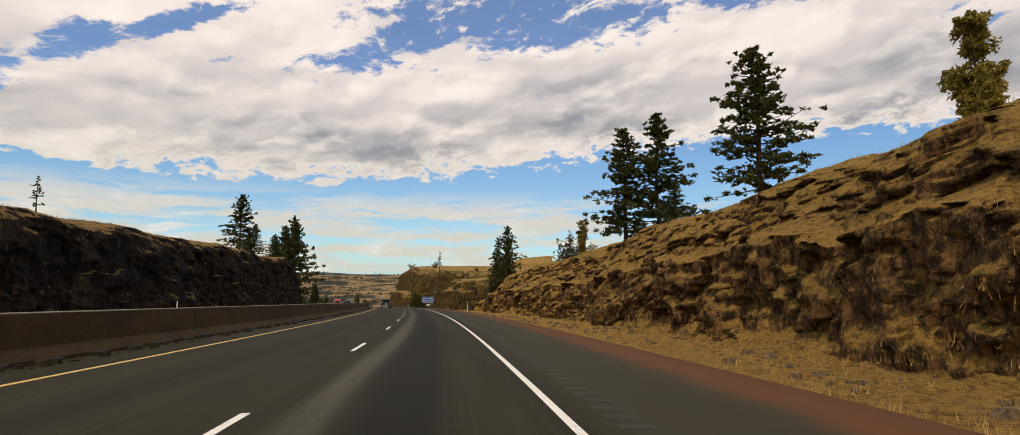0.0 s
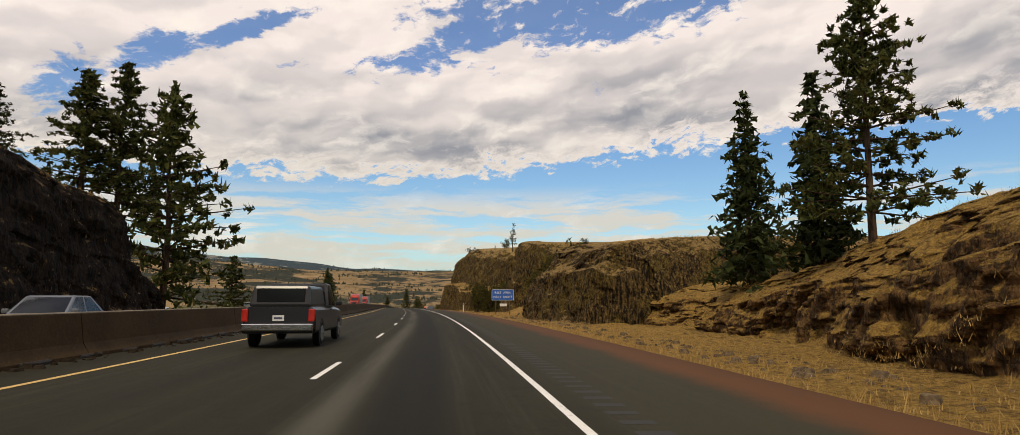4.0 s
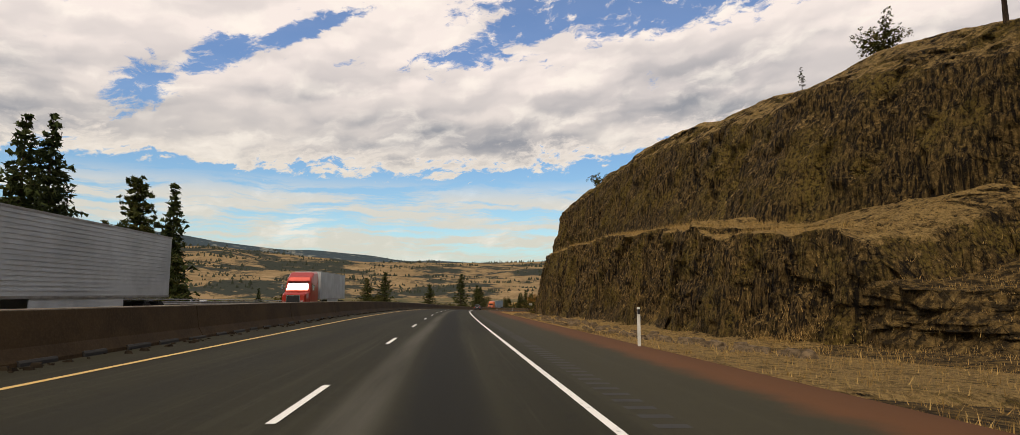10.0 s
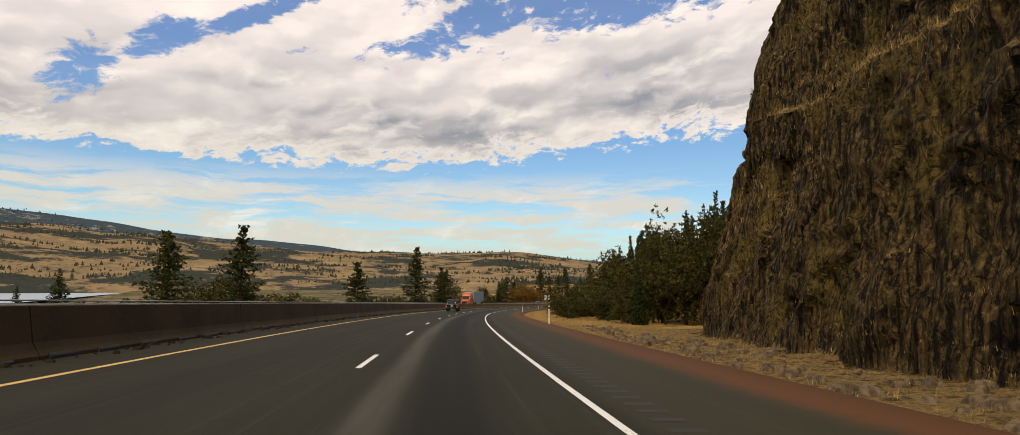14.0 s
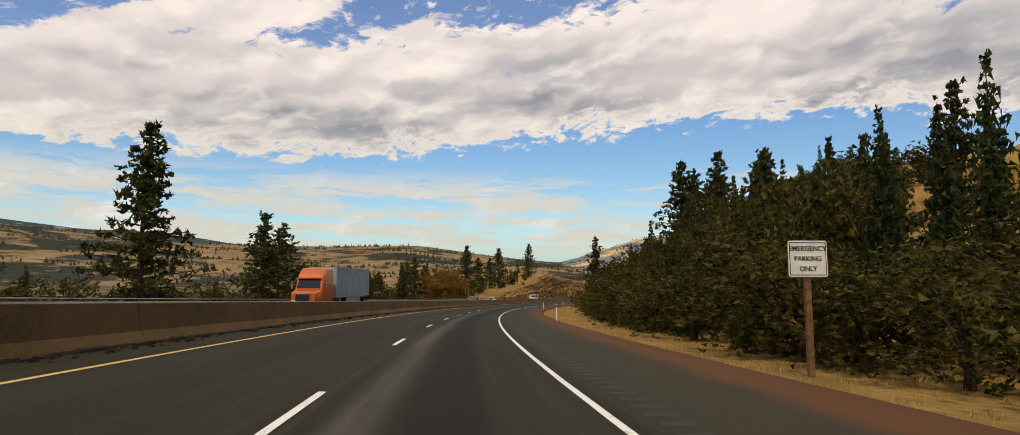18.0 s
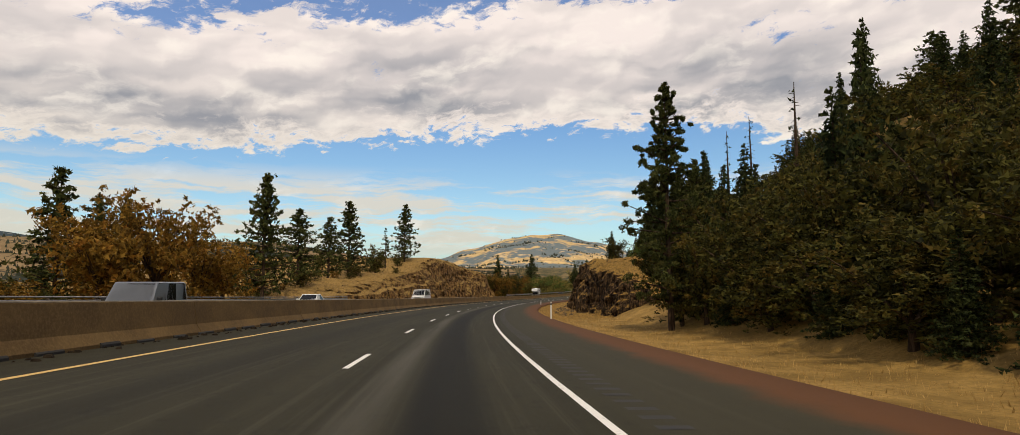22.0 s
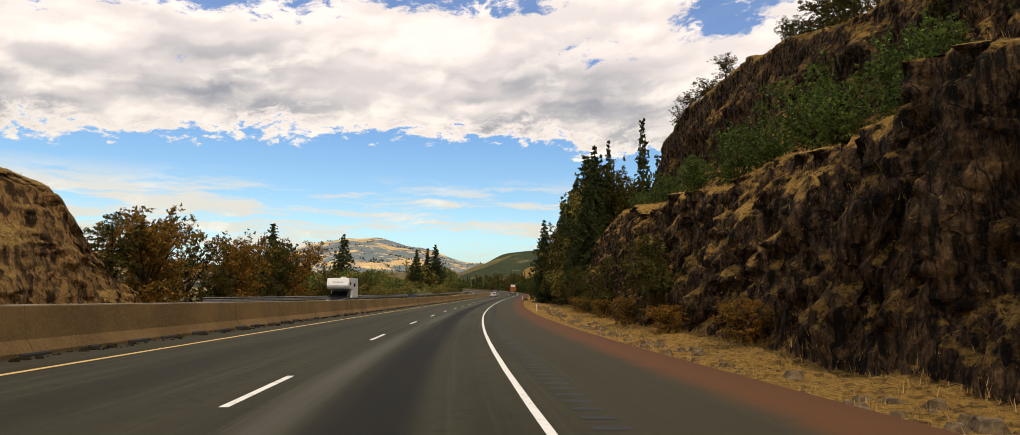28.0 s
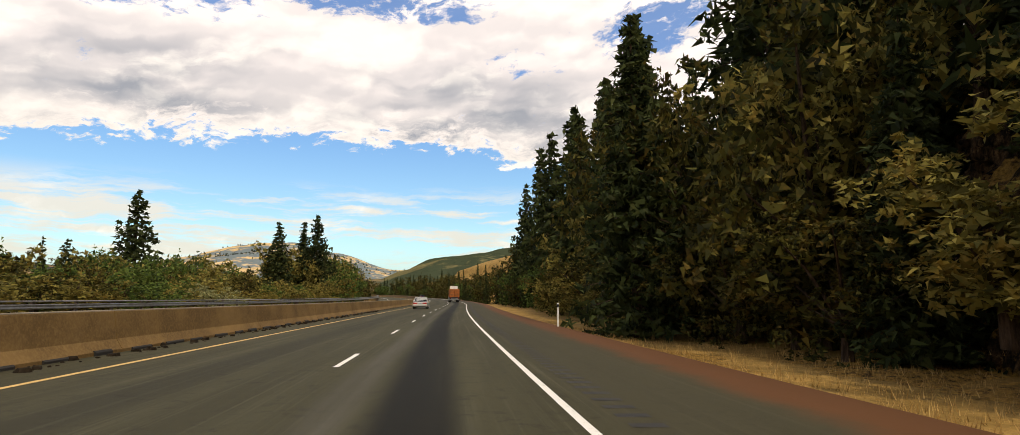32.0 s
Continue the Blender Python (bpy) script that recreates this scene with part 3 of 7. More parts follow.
def bank(name, stations, material, side=1, label="", category="rock bank", inner=4.45, rough=0.5, seed=1, ds=0.5, column=1.0, tail=50.0, mid=(0.55, 0.8), ditch=1.1, stretch=1.0, batter=0.28, fine=1.0, ripple=0.22):
    """A cut beside the road. A station: s, foot, ledge height, back of the ledge, crest, crest height, rise behind the crest."""
    st = np.array(stations, float)
    s = np.arange(st[0, 0], st[-1, 0], ds)
    f = [np.interp(s, st[:, 0], st[:, k]) for k in range(1, 7)]
    foot, lz, lu, cu, cz, back = f
    one = len(s)
    wander = smooth_noise((one, 1), ((s[-1] - s[0]) / 7, 1), seed + 20)[:, 0] * 0.6 + smooth_noise((one, 1), ((s[-1] - s[0]) / 2.5, 1), seed + 21)[:, 0] * 0.4
    lz = lz * (1 + ripple * wander * min(1, rough * 1.6))
    cz = cz + 0.55 * rough * smooth_noise((one, 1), ((s[-1] - s[0]) / 5, 1), seed + 22)[:, 0]
    lu = lu + 2.3 * ripple * wander * rough
    gentle = np.clip((2.2 - lz) / 1.2, 0, 1) * (1 if ditch else 0)
    run = batter * lz * (1 - gentle) + gentle * np.minimum(np.maximum(lu - foot, 0.4) * 0.85, 2.4 * (lz + ditch))
    pts = [(inner + 0 * s, -0.38 + 0 * s), (inner + (foot - inner) * 0.45, -ditch + 0 * s), (foot, 0.2 - ditch + 0 * s), (foot + run, lz), (lu, lz + 0.35),
           (lu + (cu - lu) * mid[0], lz + (cz - lz) * mid[1]), (cu, cz), (cu + 5, cz + back), (cu + tail * 0.5, cz + 2 * back), (cu + tail, cz + 2.2 * back)]
    # rows of points up the section, closest on the rock face
    share = [0, 3, 6, 44, 60, 92, 108, 116, 122, 128]
    v = np.linspace(0, 128, int(128 * fine) + 1)
    u = np.stack([np.interp(v, share, [p[0][i] for p in pts]) for i in range(len(s))])
    z = np.stack([np.interp(v, share, [p[1][i] for p in pts]) for i in range(len(s))])
    n_s, n_v = u.shape
    L = s[-1] - s[0]
    m = np.interp(v, [0, 3, 6, 14, 108, 116, 128], [0, 0.15, 0.5, 1.0, 1.0, 0.6, 0.8])[None, :]
    q = np.stack([np.repeat(s[:, None], n_v, 1), u, z], -1)
    q = q + np.stack([fbm3(q / 2.2, seed + k, 2) for k in (0, 3, 6)], -1) * 0.45
    tall = np.array([1.0, 1.0, 1.0 / stretch])
    lumps = fbm3(q / 8.0, seed + 10, 2) * 0.75
    ribs = (np.abs(fbm3(q * tall / 2.6, seed + 13, 2)) - 0.35) * 0.75 * column
    chunks = cells3(q * tall / 3.0, seed + 20) * 0.52 + cells3(q * tall / 1.35, seed + 21) * 0.36
    grit = cells3(q * tall / 0.62, seed + 22) * 0.20 + fbm3(q / 0.5, seed + 16, 2) * 0.12
    d = (lumps + ribs + chunks + grit) * rough * m
    face = np.interp(v, [0, 6, 10, 44, 53, 60, 68, 102, 112, 128], [0, 0.2, 1, 1, 0.35, 0.35, 1, 1, 0.15, 0.1])[None, :]
    u = u + d * face
    z = z + (lumps * 0.5 + chunks * 0.55 + grit * 0.6) * rough * m * (1 - face * 0.62)
    # both ends run out into the ground
    ends = np.clip(np.minimum(s - s[0], s[-1] - s) / 3.0, 0, 1)[:, None]
    z = np.where(v[None, :] > 0, z * ends ** 0.5 - (1.9 if ditch else 0.5) * (1 - ends), z)
    sg = np.repeat(s[:, None], n_v, 1) + fbm3(q / 2.0, seed + 30, 2) * 0.22 * m
    sg = sg + (chunks * 1.6 + lumps * 0.8) * (1 - ends) * m * min(1, rough * 2)
    TERRAIN.append((s, u, z, side))
    pts3 = at(sg, u * side, z)
    if side < 0:
        pts3 = pts3[:, ::-1]
    return tagged(grid_mesh(name, pts3, material), label, category, kind="structure")


bank("rock_bank", [(-38, 13.6, 4.3, 16.8, 23.1, 9.7, 1.1), (41, 13.6, 4.1, 16.6, 22.5, 9.3, 1.1), (76, 15.1, 3.4, 17.4, 22.1, 8.3, 0.9), (112, 14.5, 3.0, 16.6, 21.4, 7.8, 0.9), (132, 14.5, 3.0, 16.6, 21.0, 7.0, 0.8), (145, 16.8, 2.2, 18.9, 23.1, 5.1, 0.6), (166, 20.2, 1.1, 22.1, 27.8, 3.0, 0.6), (187, 18.3, 1.7, 20.2, 25.9, 3.6, 0.6)], BASALT,
     label="sloping brown basalt road cut with dry golden grass", seed=11, rough=0.9, ds=0.3)
bank("rock_outcrop", [(174, 19.5, 1.4, 22.1, 25.9, 3.2, 0.6), (179, 14.0, 4.2, 16.0, 19.0, 7.3, 0.4), (189, 12.6, 4.3, 14.9, 18.3, 7.6, 0.4), (195, 12.2, 4.5, 14.5, 17.8, 8.4, 0.4), (199, 12.2, 4.5, 14.3, 17.4, 8.8, 0.4), (202, 12.4, 4.1, 14.6, 17.6, 8.0, 0.4), (205, 13.0, 3.2, 15.6, 18.8, 5.8, 0.4), (210.5, 14.5, 2.2, 17.0, 20.5, 4.4, 0.4), (217, 18.3, 0.7, 22.1, 29.7, 2.0, 0.6)], MOSSY,
     label="steep dark rounded rock outcrop with grassy top", seed=21, rough=0.6, ds=0.3, stretch=1.8)
bank("grass_apron", [(216, 18.3, 0.4, 22.1, 31.6, 0.8, 0.6), (243, 18.3, 0.4, 24.0, 39.2, 1.1, 0.6), (258, 18.3, 0.4, 24.0, 39.2, 1.1, 0.6)], SOIL, label="dry golden grass slope under dark shrubs", category="grass slope", seed=25, rough=0.15, ds=0.8, fine=0.5)
bank("rock_outcrop", [(246.2, 35.4, 0.7, 37.3, 46.8, 3.4, 0.4), (252.0, 25.9, 4.5, 27.8, 33.5, 10.0, 0.4), (257.0, 20.0, 6.0, 21.9, 25.4, 14.4, 0.2), (263.5, 18.6, 6.0, 20.5, 23.9, 15.3, 0.2), (266.4, 20.6, 6.0, 22.5, 25.5, 14.4, 0.2), (267.8, 23.6, 6.0, 24.8, 26.7, 12.6, 0.2), (270.0, 28.4, 4.5, 30.3, 35.0, 8.3, 0.4), (272.9, 35.0, 2.6, 36.9, 40.7, 4.5, 0.4)], MOSSY,
     label="tall rounded mossy rock buttress behind the blue sign", seed=31, rough=0.6, ds=0.25, stretch=2.2)
bank("talus_slope", [(272, 35.4, 0.4, 43.0, 58.2, 1.7, 0.9), (290, 25.9, 0.4, 33.5, 58.2, 4.9, 0.9), (306, 21.2, 0.7, 27.8, 52.5, 7.6, 0.8), (320, 18.3, 2.2, 24.0, 46.8, 9.1, 0.6), (340, 18.3, 3.4, 24.0, 43.0, 9.5, 0.4)], TALUS,
     label="grassy talus slope under the turn of the cliff", category="slope", seed=37, rough=0.8, ds=0.7)
bank("rock_ledge", [(318, 20.2, 2.6, 24.0, 39.2, 7.6, 0.6), (323, 16.8, 4.9, 22.1, 35.4, 8.7, 0.6), (330, 14.9, 6.2, 21.4, 33.5, 9.5, 0.4), (340, 14.1, 6.8, 21.0, 33.5, 9.8, 0.4)], MOSSY,
     label="low rounded rock ledge with grassy top before the cliff", seed=39, rough=0.6, ds=0.3, stretch=1.6)
bank("rock_cliff", [(300, 44.0, 3.0, 46.0, 50.0, 11.0, 0.8), (312, 36.0, 5.0, 38.0, 42.0, 14.6, 0.8), (320, 27.5, 6.0, 29.5, 32.2, 17.2, 0.8), (330, 18.8, 6.0, 23.5, 31.4, 19.2, 1.0), (336, 14.3, 6.8, 21.0, 30.5, 20.0, 0.8), (346, 15.3, 7.6, 21.4, 29.3, 20.4, 0.7), (360, 14.9, 8.7, 21.4, 28.2, 22.0, 0.4), (374, 14.1, 9.5, 21.0, 27.4, 24.1, 0.4), (388, 13.0, 10.0, 20.6, 26.7, 24.7, 0.4), (411, 12.6, 10.4, 19.5, 24.4, 24.3, 0.6), (429, 13.0, 11.7, 18.3, 22.5, 23.9, 0.6), (446, 14.0, 12.4, 18.0, 21.6, 24.6, 0.5), (458, 17.5, 11.5, 21.5, 25.0, 25.0, 0.5), (463, 22.0, 8.0, 26.0, 30.0, 19.0, 0.4), (470, 31.0, 2.0, 35.0, 41.0, 5.0, 0.4)], MOSSY,
     label="long two-tiered olive-brown basalt cliff with a grassy ledge", category="cliff", seed=41, rough=0.72, ds=0.26, stretch=3.0, column=1.2, ripple=0.05)
bank("wooded_slope", [(468, 25.3, 0.4, 31.4, 81.4, 12.7, 10.0), (499, 19.3, 0.4, 29.3, 85.4, 16.7, 12.0), (564, 18.3, 0.4, 29.3, 85.4, 16.7, 12.0), (615, 19.3, 0.4, 31.4, 81.4, 14.7, 12.0), (637, 14.8, 0.6, 20.4, 45.2, 7.7, 6.8), (673, 14.0, 0.7, 19.0, 40.0, 6.5, 6.0), (718, 13.0, 0.7, 17.0, 36.0, 5.0, 5.0)], SOIL,
     label="dry grassy hillside under dense roadside woods", category="hillside", seed=51, rough=0.3, ds=1.2, fine=0.5)
bank("wooded_slope", [(628, 36.0, 3.0, 38.0, 66.0, 18.5, 3.0), (660, 34.0, 3.5, 36.0, 66.0, 22.5, 3.0), (690, 33.0, 4.0, 35.0, 66.0, 27.0, 4.0), (730, 34.0, 6.0, 36.0, 66.0, 30.0, 5.0), (770, 36.0, 8.0, 38.0, 66.0, 30.5, 5.0), (800, 42.0, 9.0, 45.0, 70.0, 26.0, 4.0), (818, 52.0, 10.0, 56.0, 76.0, 20.0, 4.0)], SOIL,
     label="steep hillside under oak scrub and scattered conifers", category="hillside", inner=31.0, ditch=0.0, seed=55, rough=0.3, ds=1.6, fine=0.5)
bank("rock_bank", [(706, 18.0, 0.9, 20.7, 30.2, 4.4, 0.7), (722, 12.4, 4.8, 14.6, 25.4, 7.2, 0.8), (738, 10.4, 6.5, 13.3, 26.1, 8.8, 1.0), (763, 10.0, 7.5, 13.7, 27.3, 10.9, 1.3), (790, 10.6, 8.1, 14.9, 29.3, 13.5, 1.4), (823, 11.5, 8.4, 17.1, 32.4, 17.5, 1.4), (836, 11.9, 8.6, 18.5, 33.0, 20.0, 1.0)], COLUMNAR,
     label="dark columnar basalt road cut with a golden grass rim", seed=61, rough=1.1, ds=0.3, column=1.5, mid=(0.70, 0.36), stretch=2.6, batter=0.32, ripple=0.12)
bank("rock_bank", [(812, 11.1, 8.3, 16.4, 31.6, 15.9, 1.4), (823, 11.5, 8.4, 17.1, 32.4, 17.5, 1.4), (850, 12.4, 8.8, 20.0, 33.8, 23.3, 0.9), (874, 12.6, 9.5, 22.1, 33.1, 28.1, 0.8), (891, 13.0, 10.6, 22.5, 32.4, 30.6, 0.8), (905, 13.2, 10.6, 22.9, 32.8, 32.2, 0.8), (918, 13.8, 10.6, 22.9, 32.4, 32.6, 0.8), (940, 14.5, 10.2, 22.9, 32.6, 31.8, 0.9), (947, 14.9, 9.5, 23.3, 41.1, 19.7, 1.1), (953, 16.0, 7.2, 24.0, 46.8, 16.9, 1.1), (959, 24.0, 1.9, 31.6, 58.2, 14.0, 1.1)], GRASSY,
     label="dark craggy basalt road cut with golden grass ledges", seed=61, rough=1.15, ds=0.3, column=1.2, mid=(0.70, 0.36), stretch=1.6, batter=0.36)
bank("wooded_slope", [(918, 16.8, 1.1, 24.8, 64.8, 18.4, 9.6), (996, 15.2, 1.1, 24.8, 64.8, 18.4, 9.6), (1136, 15.2, 1.1, 24.8, 64.8, 15.2, 12.8), (1386, 15.2, 1.1, 24.8, 64.8, 12.0, 6.4)], SOIL,
     label="dry hillside under tall dark conifers", category="hillside", seed=71, rough=0.4, ds=2.0, fine=0.5)
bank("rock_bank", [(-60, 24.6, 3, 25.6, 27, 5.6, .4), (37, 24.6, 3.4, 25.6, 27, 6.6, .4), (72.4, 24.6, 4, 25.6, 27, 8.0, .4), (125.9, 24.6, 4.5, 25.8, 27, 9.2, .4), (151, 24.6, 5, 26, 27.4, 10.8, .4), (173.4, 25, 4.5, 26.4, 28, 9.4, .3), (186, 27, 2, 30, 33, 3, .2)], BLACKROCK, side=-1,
     label="dark basalt cut, shade in its near-black colour, golden grass along its top", inner=22.8, ditch=0.0, seed=81, rough=0.6, fine=0.6)
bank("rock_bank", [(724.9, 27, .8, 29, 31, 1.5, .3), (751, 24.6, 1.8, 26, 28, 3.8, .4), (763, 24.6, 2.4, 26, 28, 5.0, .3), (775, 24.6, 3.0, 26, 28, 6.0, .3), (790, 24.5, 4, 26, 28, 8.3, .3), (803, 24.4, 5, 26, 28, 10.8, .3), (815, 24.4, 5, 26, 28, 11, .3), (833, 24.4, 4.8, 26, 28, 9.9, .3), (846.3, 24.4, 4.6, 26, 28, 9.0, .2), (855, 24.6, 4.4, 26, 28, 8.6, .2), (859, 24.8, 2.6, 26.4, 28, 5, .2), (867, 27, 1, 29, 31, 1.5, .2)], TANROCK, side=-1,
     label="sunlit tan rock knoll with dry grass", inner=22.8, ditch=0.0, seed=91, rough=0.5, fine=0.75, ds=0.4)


def verge(name, u0, u1, stations, label):
    """Low ground beside the road between the cuts; stations: s, then heights at u0, one third, two thirds and u1."""
    st = np.array(stations, float)
    s = np.arange(st[0, 0], st[-1, 0], 3.0)
    k = np.linspace(0, 1, 28)
    z = np.stack([np.interp(k, [0, 0.12, 0.4, 1], [np.interp(a, st[:, 0], st[:, i]) for i in (1, 2, 3, 4)]) for a in s])
    u = u0 + (u1 - u0) * k[None, :] ** 1.5 + 0 * z
    z = z + smooth_noise(z.shape, (len(s) / 3, 9), 5) * 0.25 * np.clip(k * 8, 0, 1)[None, :]
    TERRAIN.append((s, np.abs(u), z, 1 if u1 > 0 else -1))
    pts = at(np.repeat(s[:, None], 28, 1), u, z)
    return tagged(grid_mesh(name, pts[:, ::-1] if u1 < u0 else pts, SOIL, smooth=True), label, "verge", kind="structure")


verge("verge", -22.8, -90, [(-150, -.1, .2, 4, 4), (170.7, -.1, .2, 2, 1), (193.3, -.1, -.2, -5, -13), (297.3, -.1, -.3, -6, -14), (507.2, -.1, -.3, -5, -12), (580.7, -.1, -.1, -1.5, -5), (719.4, -.1, .1, 0, -3), (859.4, -.1, .1, -.5, -3), (1014, -.1, -.2, -1, -4), (1614, -.1, 0, -1, -4)], "dry grass verge falling away towards the river")
verge("verge", 4.45, 26, [(-150, -.36, -.75, -1.5, -1.6), (1774, -.36, -.75, -1.5, -1.6)], "narrow verge of sandy soil and dry grass")


# ---------------------------------------------------------------- ground to the horizon, river, far hills
SHORE_Y, SHORE_X = (-900, 150, 430, 700, 1700, 3000), (-190, -170, -165, -330, -820, -1400)


def build_ground():
    k = np.linspace(-1, 1, 210)
    g = np.sinh(k * 3.2) / np.sinh(3.2)
    X, Y = np.meshgrid(300 + g * 4600, 500 + g * 4600, indexing="ij")
    px, py = X.ravel(), Y.ravel()
    best = np.full(px.shape, 1e18)
    bi = np.zeros(px.shape, int)
    for j in range(0, len(_s), 4):
        d = (px - _x[j]) ** 2 + (py - _y[j]) ** 2
        m = d < best
        best[m], bi[m] = d[m], j
    dx, dy = px - _x[bi], py - _y[bi]
    u = dx * np.cos(_h[bi]) - dy * np.sin(_h[bi])
    dist = np.sqrt(best) * np.sign(u)
    zr, s = _z[bi], _s[bi]
    right = np.interp(dist, [0, 30, 90, 250, 900, 4000], [-2.6, -2.6, 5, 24, 60, 60])
    left = np.where(s < 200, np.interp(-dist, [0, 24, 60, 110, 160, 5000], [-1.2, -1.2, 3.0, 0, -5, -5]), np.interp(-dist, [0, 24, 90, 400, 5000], [-1.2, -1.5, -4, -3, 0]))
    z = zr + np.where(dist > 0, right, left)
    far = np.clip((np.abs(dist) - 300) / 600, 0, 1)
    z = z * (1 - far) + far * np.where(dist > 0, 45, -8)
    # the river bed lies west of the shore
    shore = np.interp(py, SHORE_Y, SHORE_X)
    bed = np.clip((shore + 25 - px) / 40, 0, 1) * (dist < 0)
    z = z * (1 - bed) - 20 * bed
    pts = np.stack([X, Y, z.reshape(X.shape)], -1)
    tagged(grid_mesh("ground", pts, LAND, smooth=True), "dry open land with scrub reaching to the horizon", "ground", kind="structure")


build_ground()
W = 2400.0
tagged(link_mesh("water", [(-W, -900, -12.5), (-190, -900, -12.5), (-170, 150, -12.5), (-165, 430, -12.5), (-330, 700, -12.5), (-820, 1700, -12.5), (-W, 1700, -12.5)], [(0, 1, 2, 3, 4, 5, 6)], WATER), "calm grey-blue river below the highway", "water", kind="structure")


def hill(name, az0, az1, near, far, crest, material, label, seed, base=-16, foot=0.0):
    """A range of hills round the horizon: crest = (azimuth, elevation angle) pairs, in degrees, as seen from the middle of the drive."""
    az = np.radians(np.linspace(az0, az1, 160))
    k = np.linspace(0, 1, 26)
    el = np.interp(np.degrees(az), [c[0] for c in crest], [c[1] for c in crest])
    el = el + smooth_noise((160, 1), (40, 1), seed)[:, 0] * 0.12
    r = near + (far - near) * k[None, :]
    top = np.tan(np.radians(el)) * far * 0.85
    rise = np.where(k < 0.8, (k / 0.8) ** 0.8, 1 - (k - 0.8) * 1.2)
    z = base + (top - base)[:, None] * rise[None, :] + smooth_noise((160, 26), (30, 8), seed + 1) * 0.07 * (top - base)[:, None] * np.sin(k * np.pi)[None, :]
    cx, cy = HILL_EYE
    pts = np.stack([cx + np.sin(az)[:, None] * r, cy + np.cos(az)[:, None] * r, z], -1)
    HILLS.append(pts)
    return tagged(grid_mesh(name, pts[:, ::-1], material, smooth=True), label, "hills", kind="structure")


HILLS = []
HILL_EYE = (0.0, 300.0)
hill("backdrop", -75, 24, 1500, 2900, [(-75, 6.0), (-45, 5.2), (-30, 4.0), (-18, 3.0), (-8, 2.9), (0, 3.0), (6, 2.2), (12, 1.3), (24, 1.0)], HILL, "pale golden hills with dark scrub across the river", 3)
hill("backdrop", -75, 40, 3000, 4300, [(-75, 7.6), (-50, 7.0), (-40, 6.0), (-28, 4.6), (-14, 3.3), (0, 2.7), (10, 2.0), (40, 1.4)], RIDGE, "wooded ridge behind the river hills with blue haze in its colour", 7)
HILL_EYE = (60.0, 600.0)
hill("backdrop", 8, 62, 2600, 4100, [(8, 0.9), (10, 1.4), (14, 2.9), (18, 3.9), (21, 4.7), (23.5, 4.75), (27, 3.8), (30, 2.8), (36, 1.9), (44, 1.6), (62, 1.2)], MOUNTAIN, "bare mountain ahead in haze-paled colours with a sunlit golden ridge", 9)


HILL_EYE = (60.0, 840.0)
hill("backdrop", 30, 75, 900, 1700, [(30, 0.6), (33, 1.8), (36, 3.2), (40, 3.8), (46, 4.8), (75, 6.5)], GREENHILL, "low wooded hill with dry grass beyond the end of the road", 13)


def hill_scrub(count, seed):
    """Far scrub and groves strung along the folds of the hills over the river: low cones, joined."""
    rng = np.random.default_rng(seed)
    verts, faces = [], []
    for _ in range(count):
        pts = HILLS[int(rng.integers(3))]
        a, b = int(rng.integers(pts.shape[0] - 2)), int(2 + 19 * rng.random() ** 1.3)
        p, along = pts[a, b], pts[a + 1, b] - pts[a, b]
        along = along / (np.linalg.norm(along) + 1e-6)
        up = pts[a, b + 1] - p
        up = up / (np.linalg.norm(up) + 1e-6)
        for _ in range(int(4 + rng.integers(22))):
            q = p + along * rng.normal(0, 48) + up * rng.normal(0, 10)
            r, h = 2 + 4 * rng.random(), 3 + 7 * rng.random()
            k = len(verts)
            for w in range(4):
                verts.append((q[0] + math.cos(w * 1.57) * r, q[1] + math.sin(w * 1.57) * r, q[2] - 3))
            verts.append((q[0], q[1], q[2] + h))
            faces.extend((k + w, k + (w + 1) % 4, k + 4) for w in range(4))
    tagged(link_mesh("far_scrub", verts, faces, FAR_GREEN), "dark groves and scrub strung over far golden hills", "scrub", kind="stuff")


FAR_GREEN = plain("far_green", (0.060, 0.066, 0.045), 1.0, 0, 0.0, 0.2, 0.02)
hill_scrub(800, 77)


# ---------------------------------------------------------------- trees
def leaf_build(dark, light, warm):
    def build(n, p, geo):
        info = n.add("ShaderNodeObjectInfo")
        v = n.noise(p, 0.9, 4.0, 0.6)
        c = n.mix(n.ramp(geo.outputs["Random Per Island"], 0.1, 0.95), dark, light)
        c = n.mix(n.math("MULTIPLY", n.ramp(v, 0.48, 0.68), 0.55), c, warm)
        c = n.mix(n.math("MULTIPLY", info.outputs["Random"], 0.30), c, dark)
        return c, None
    return build


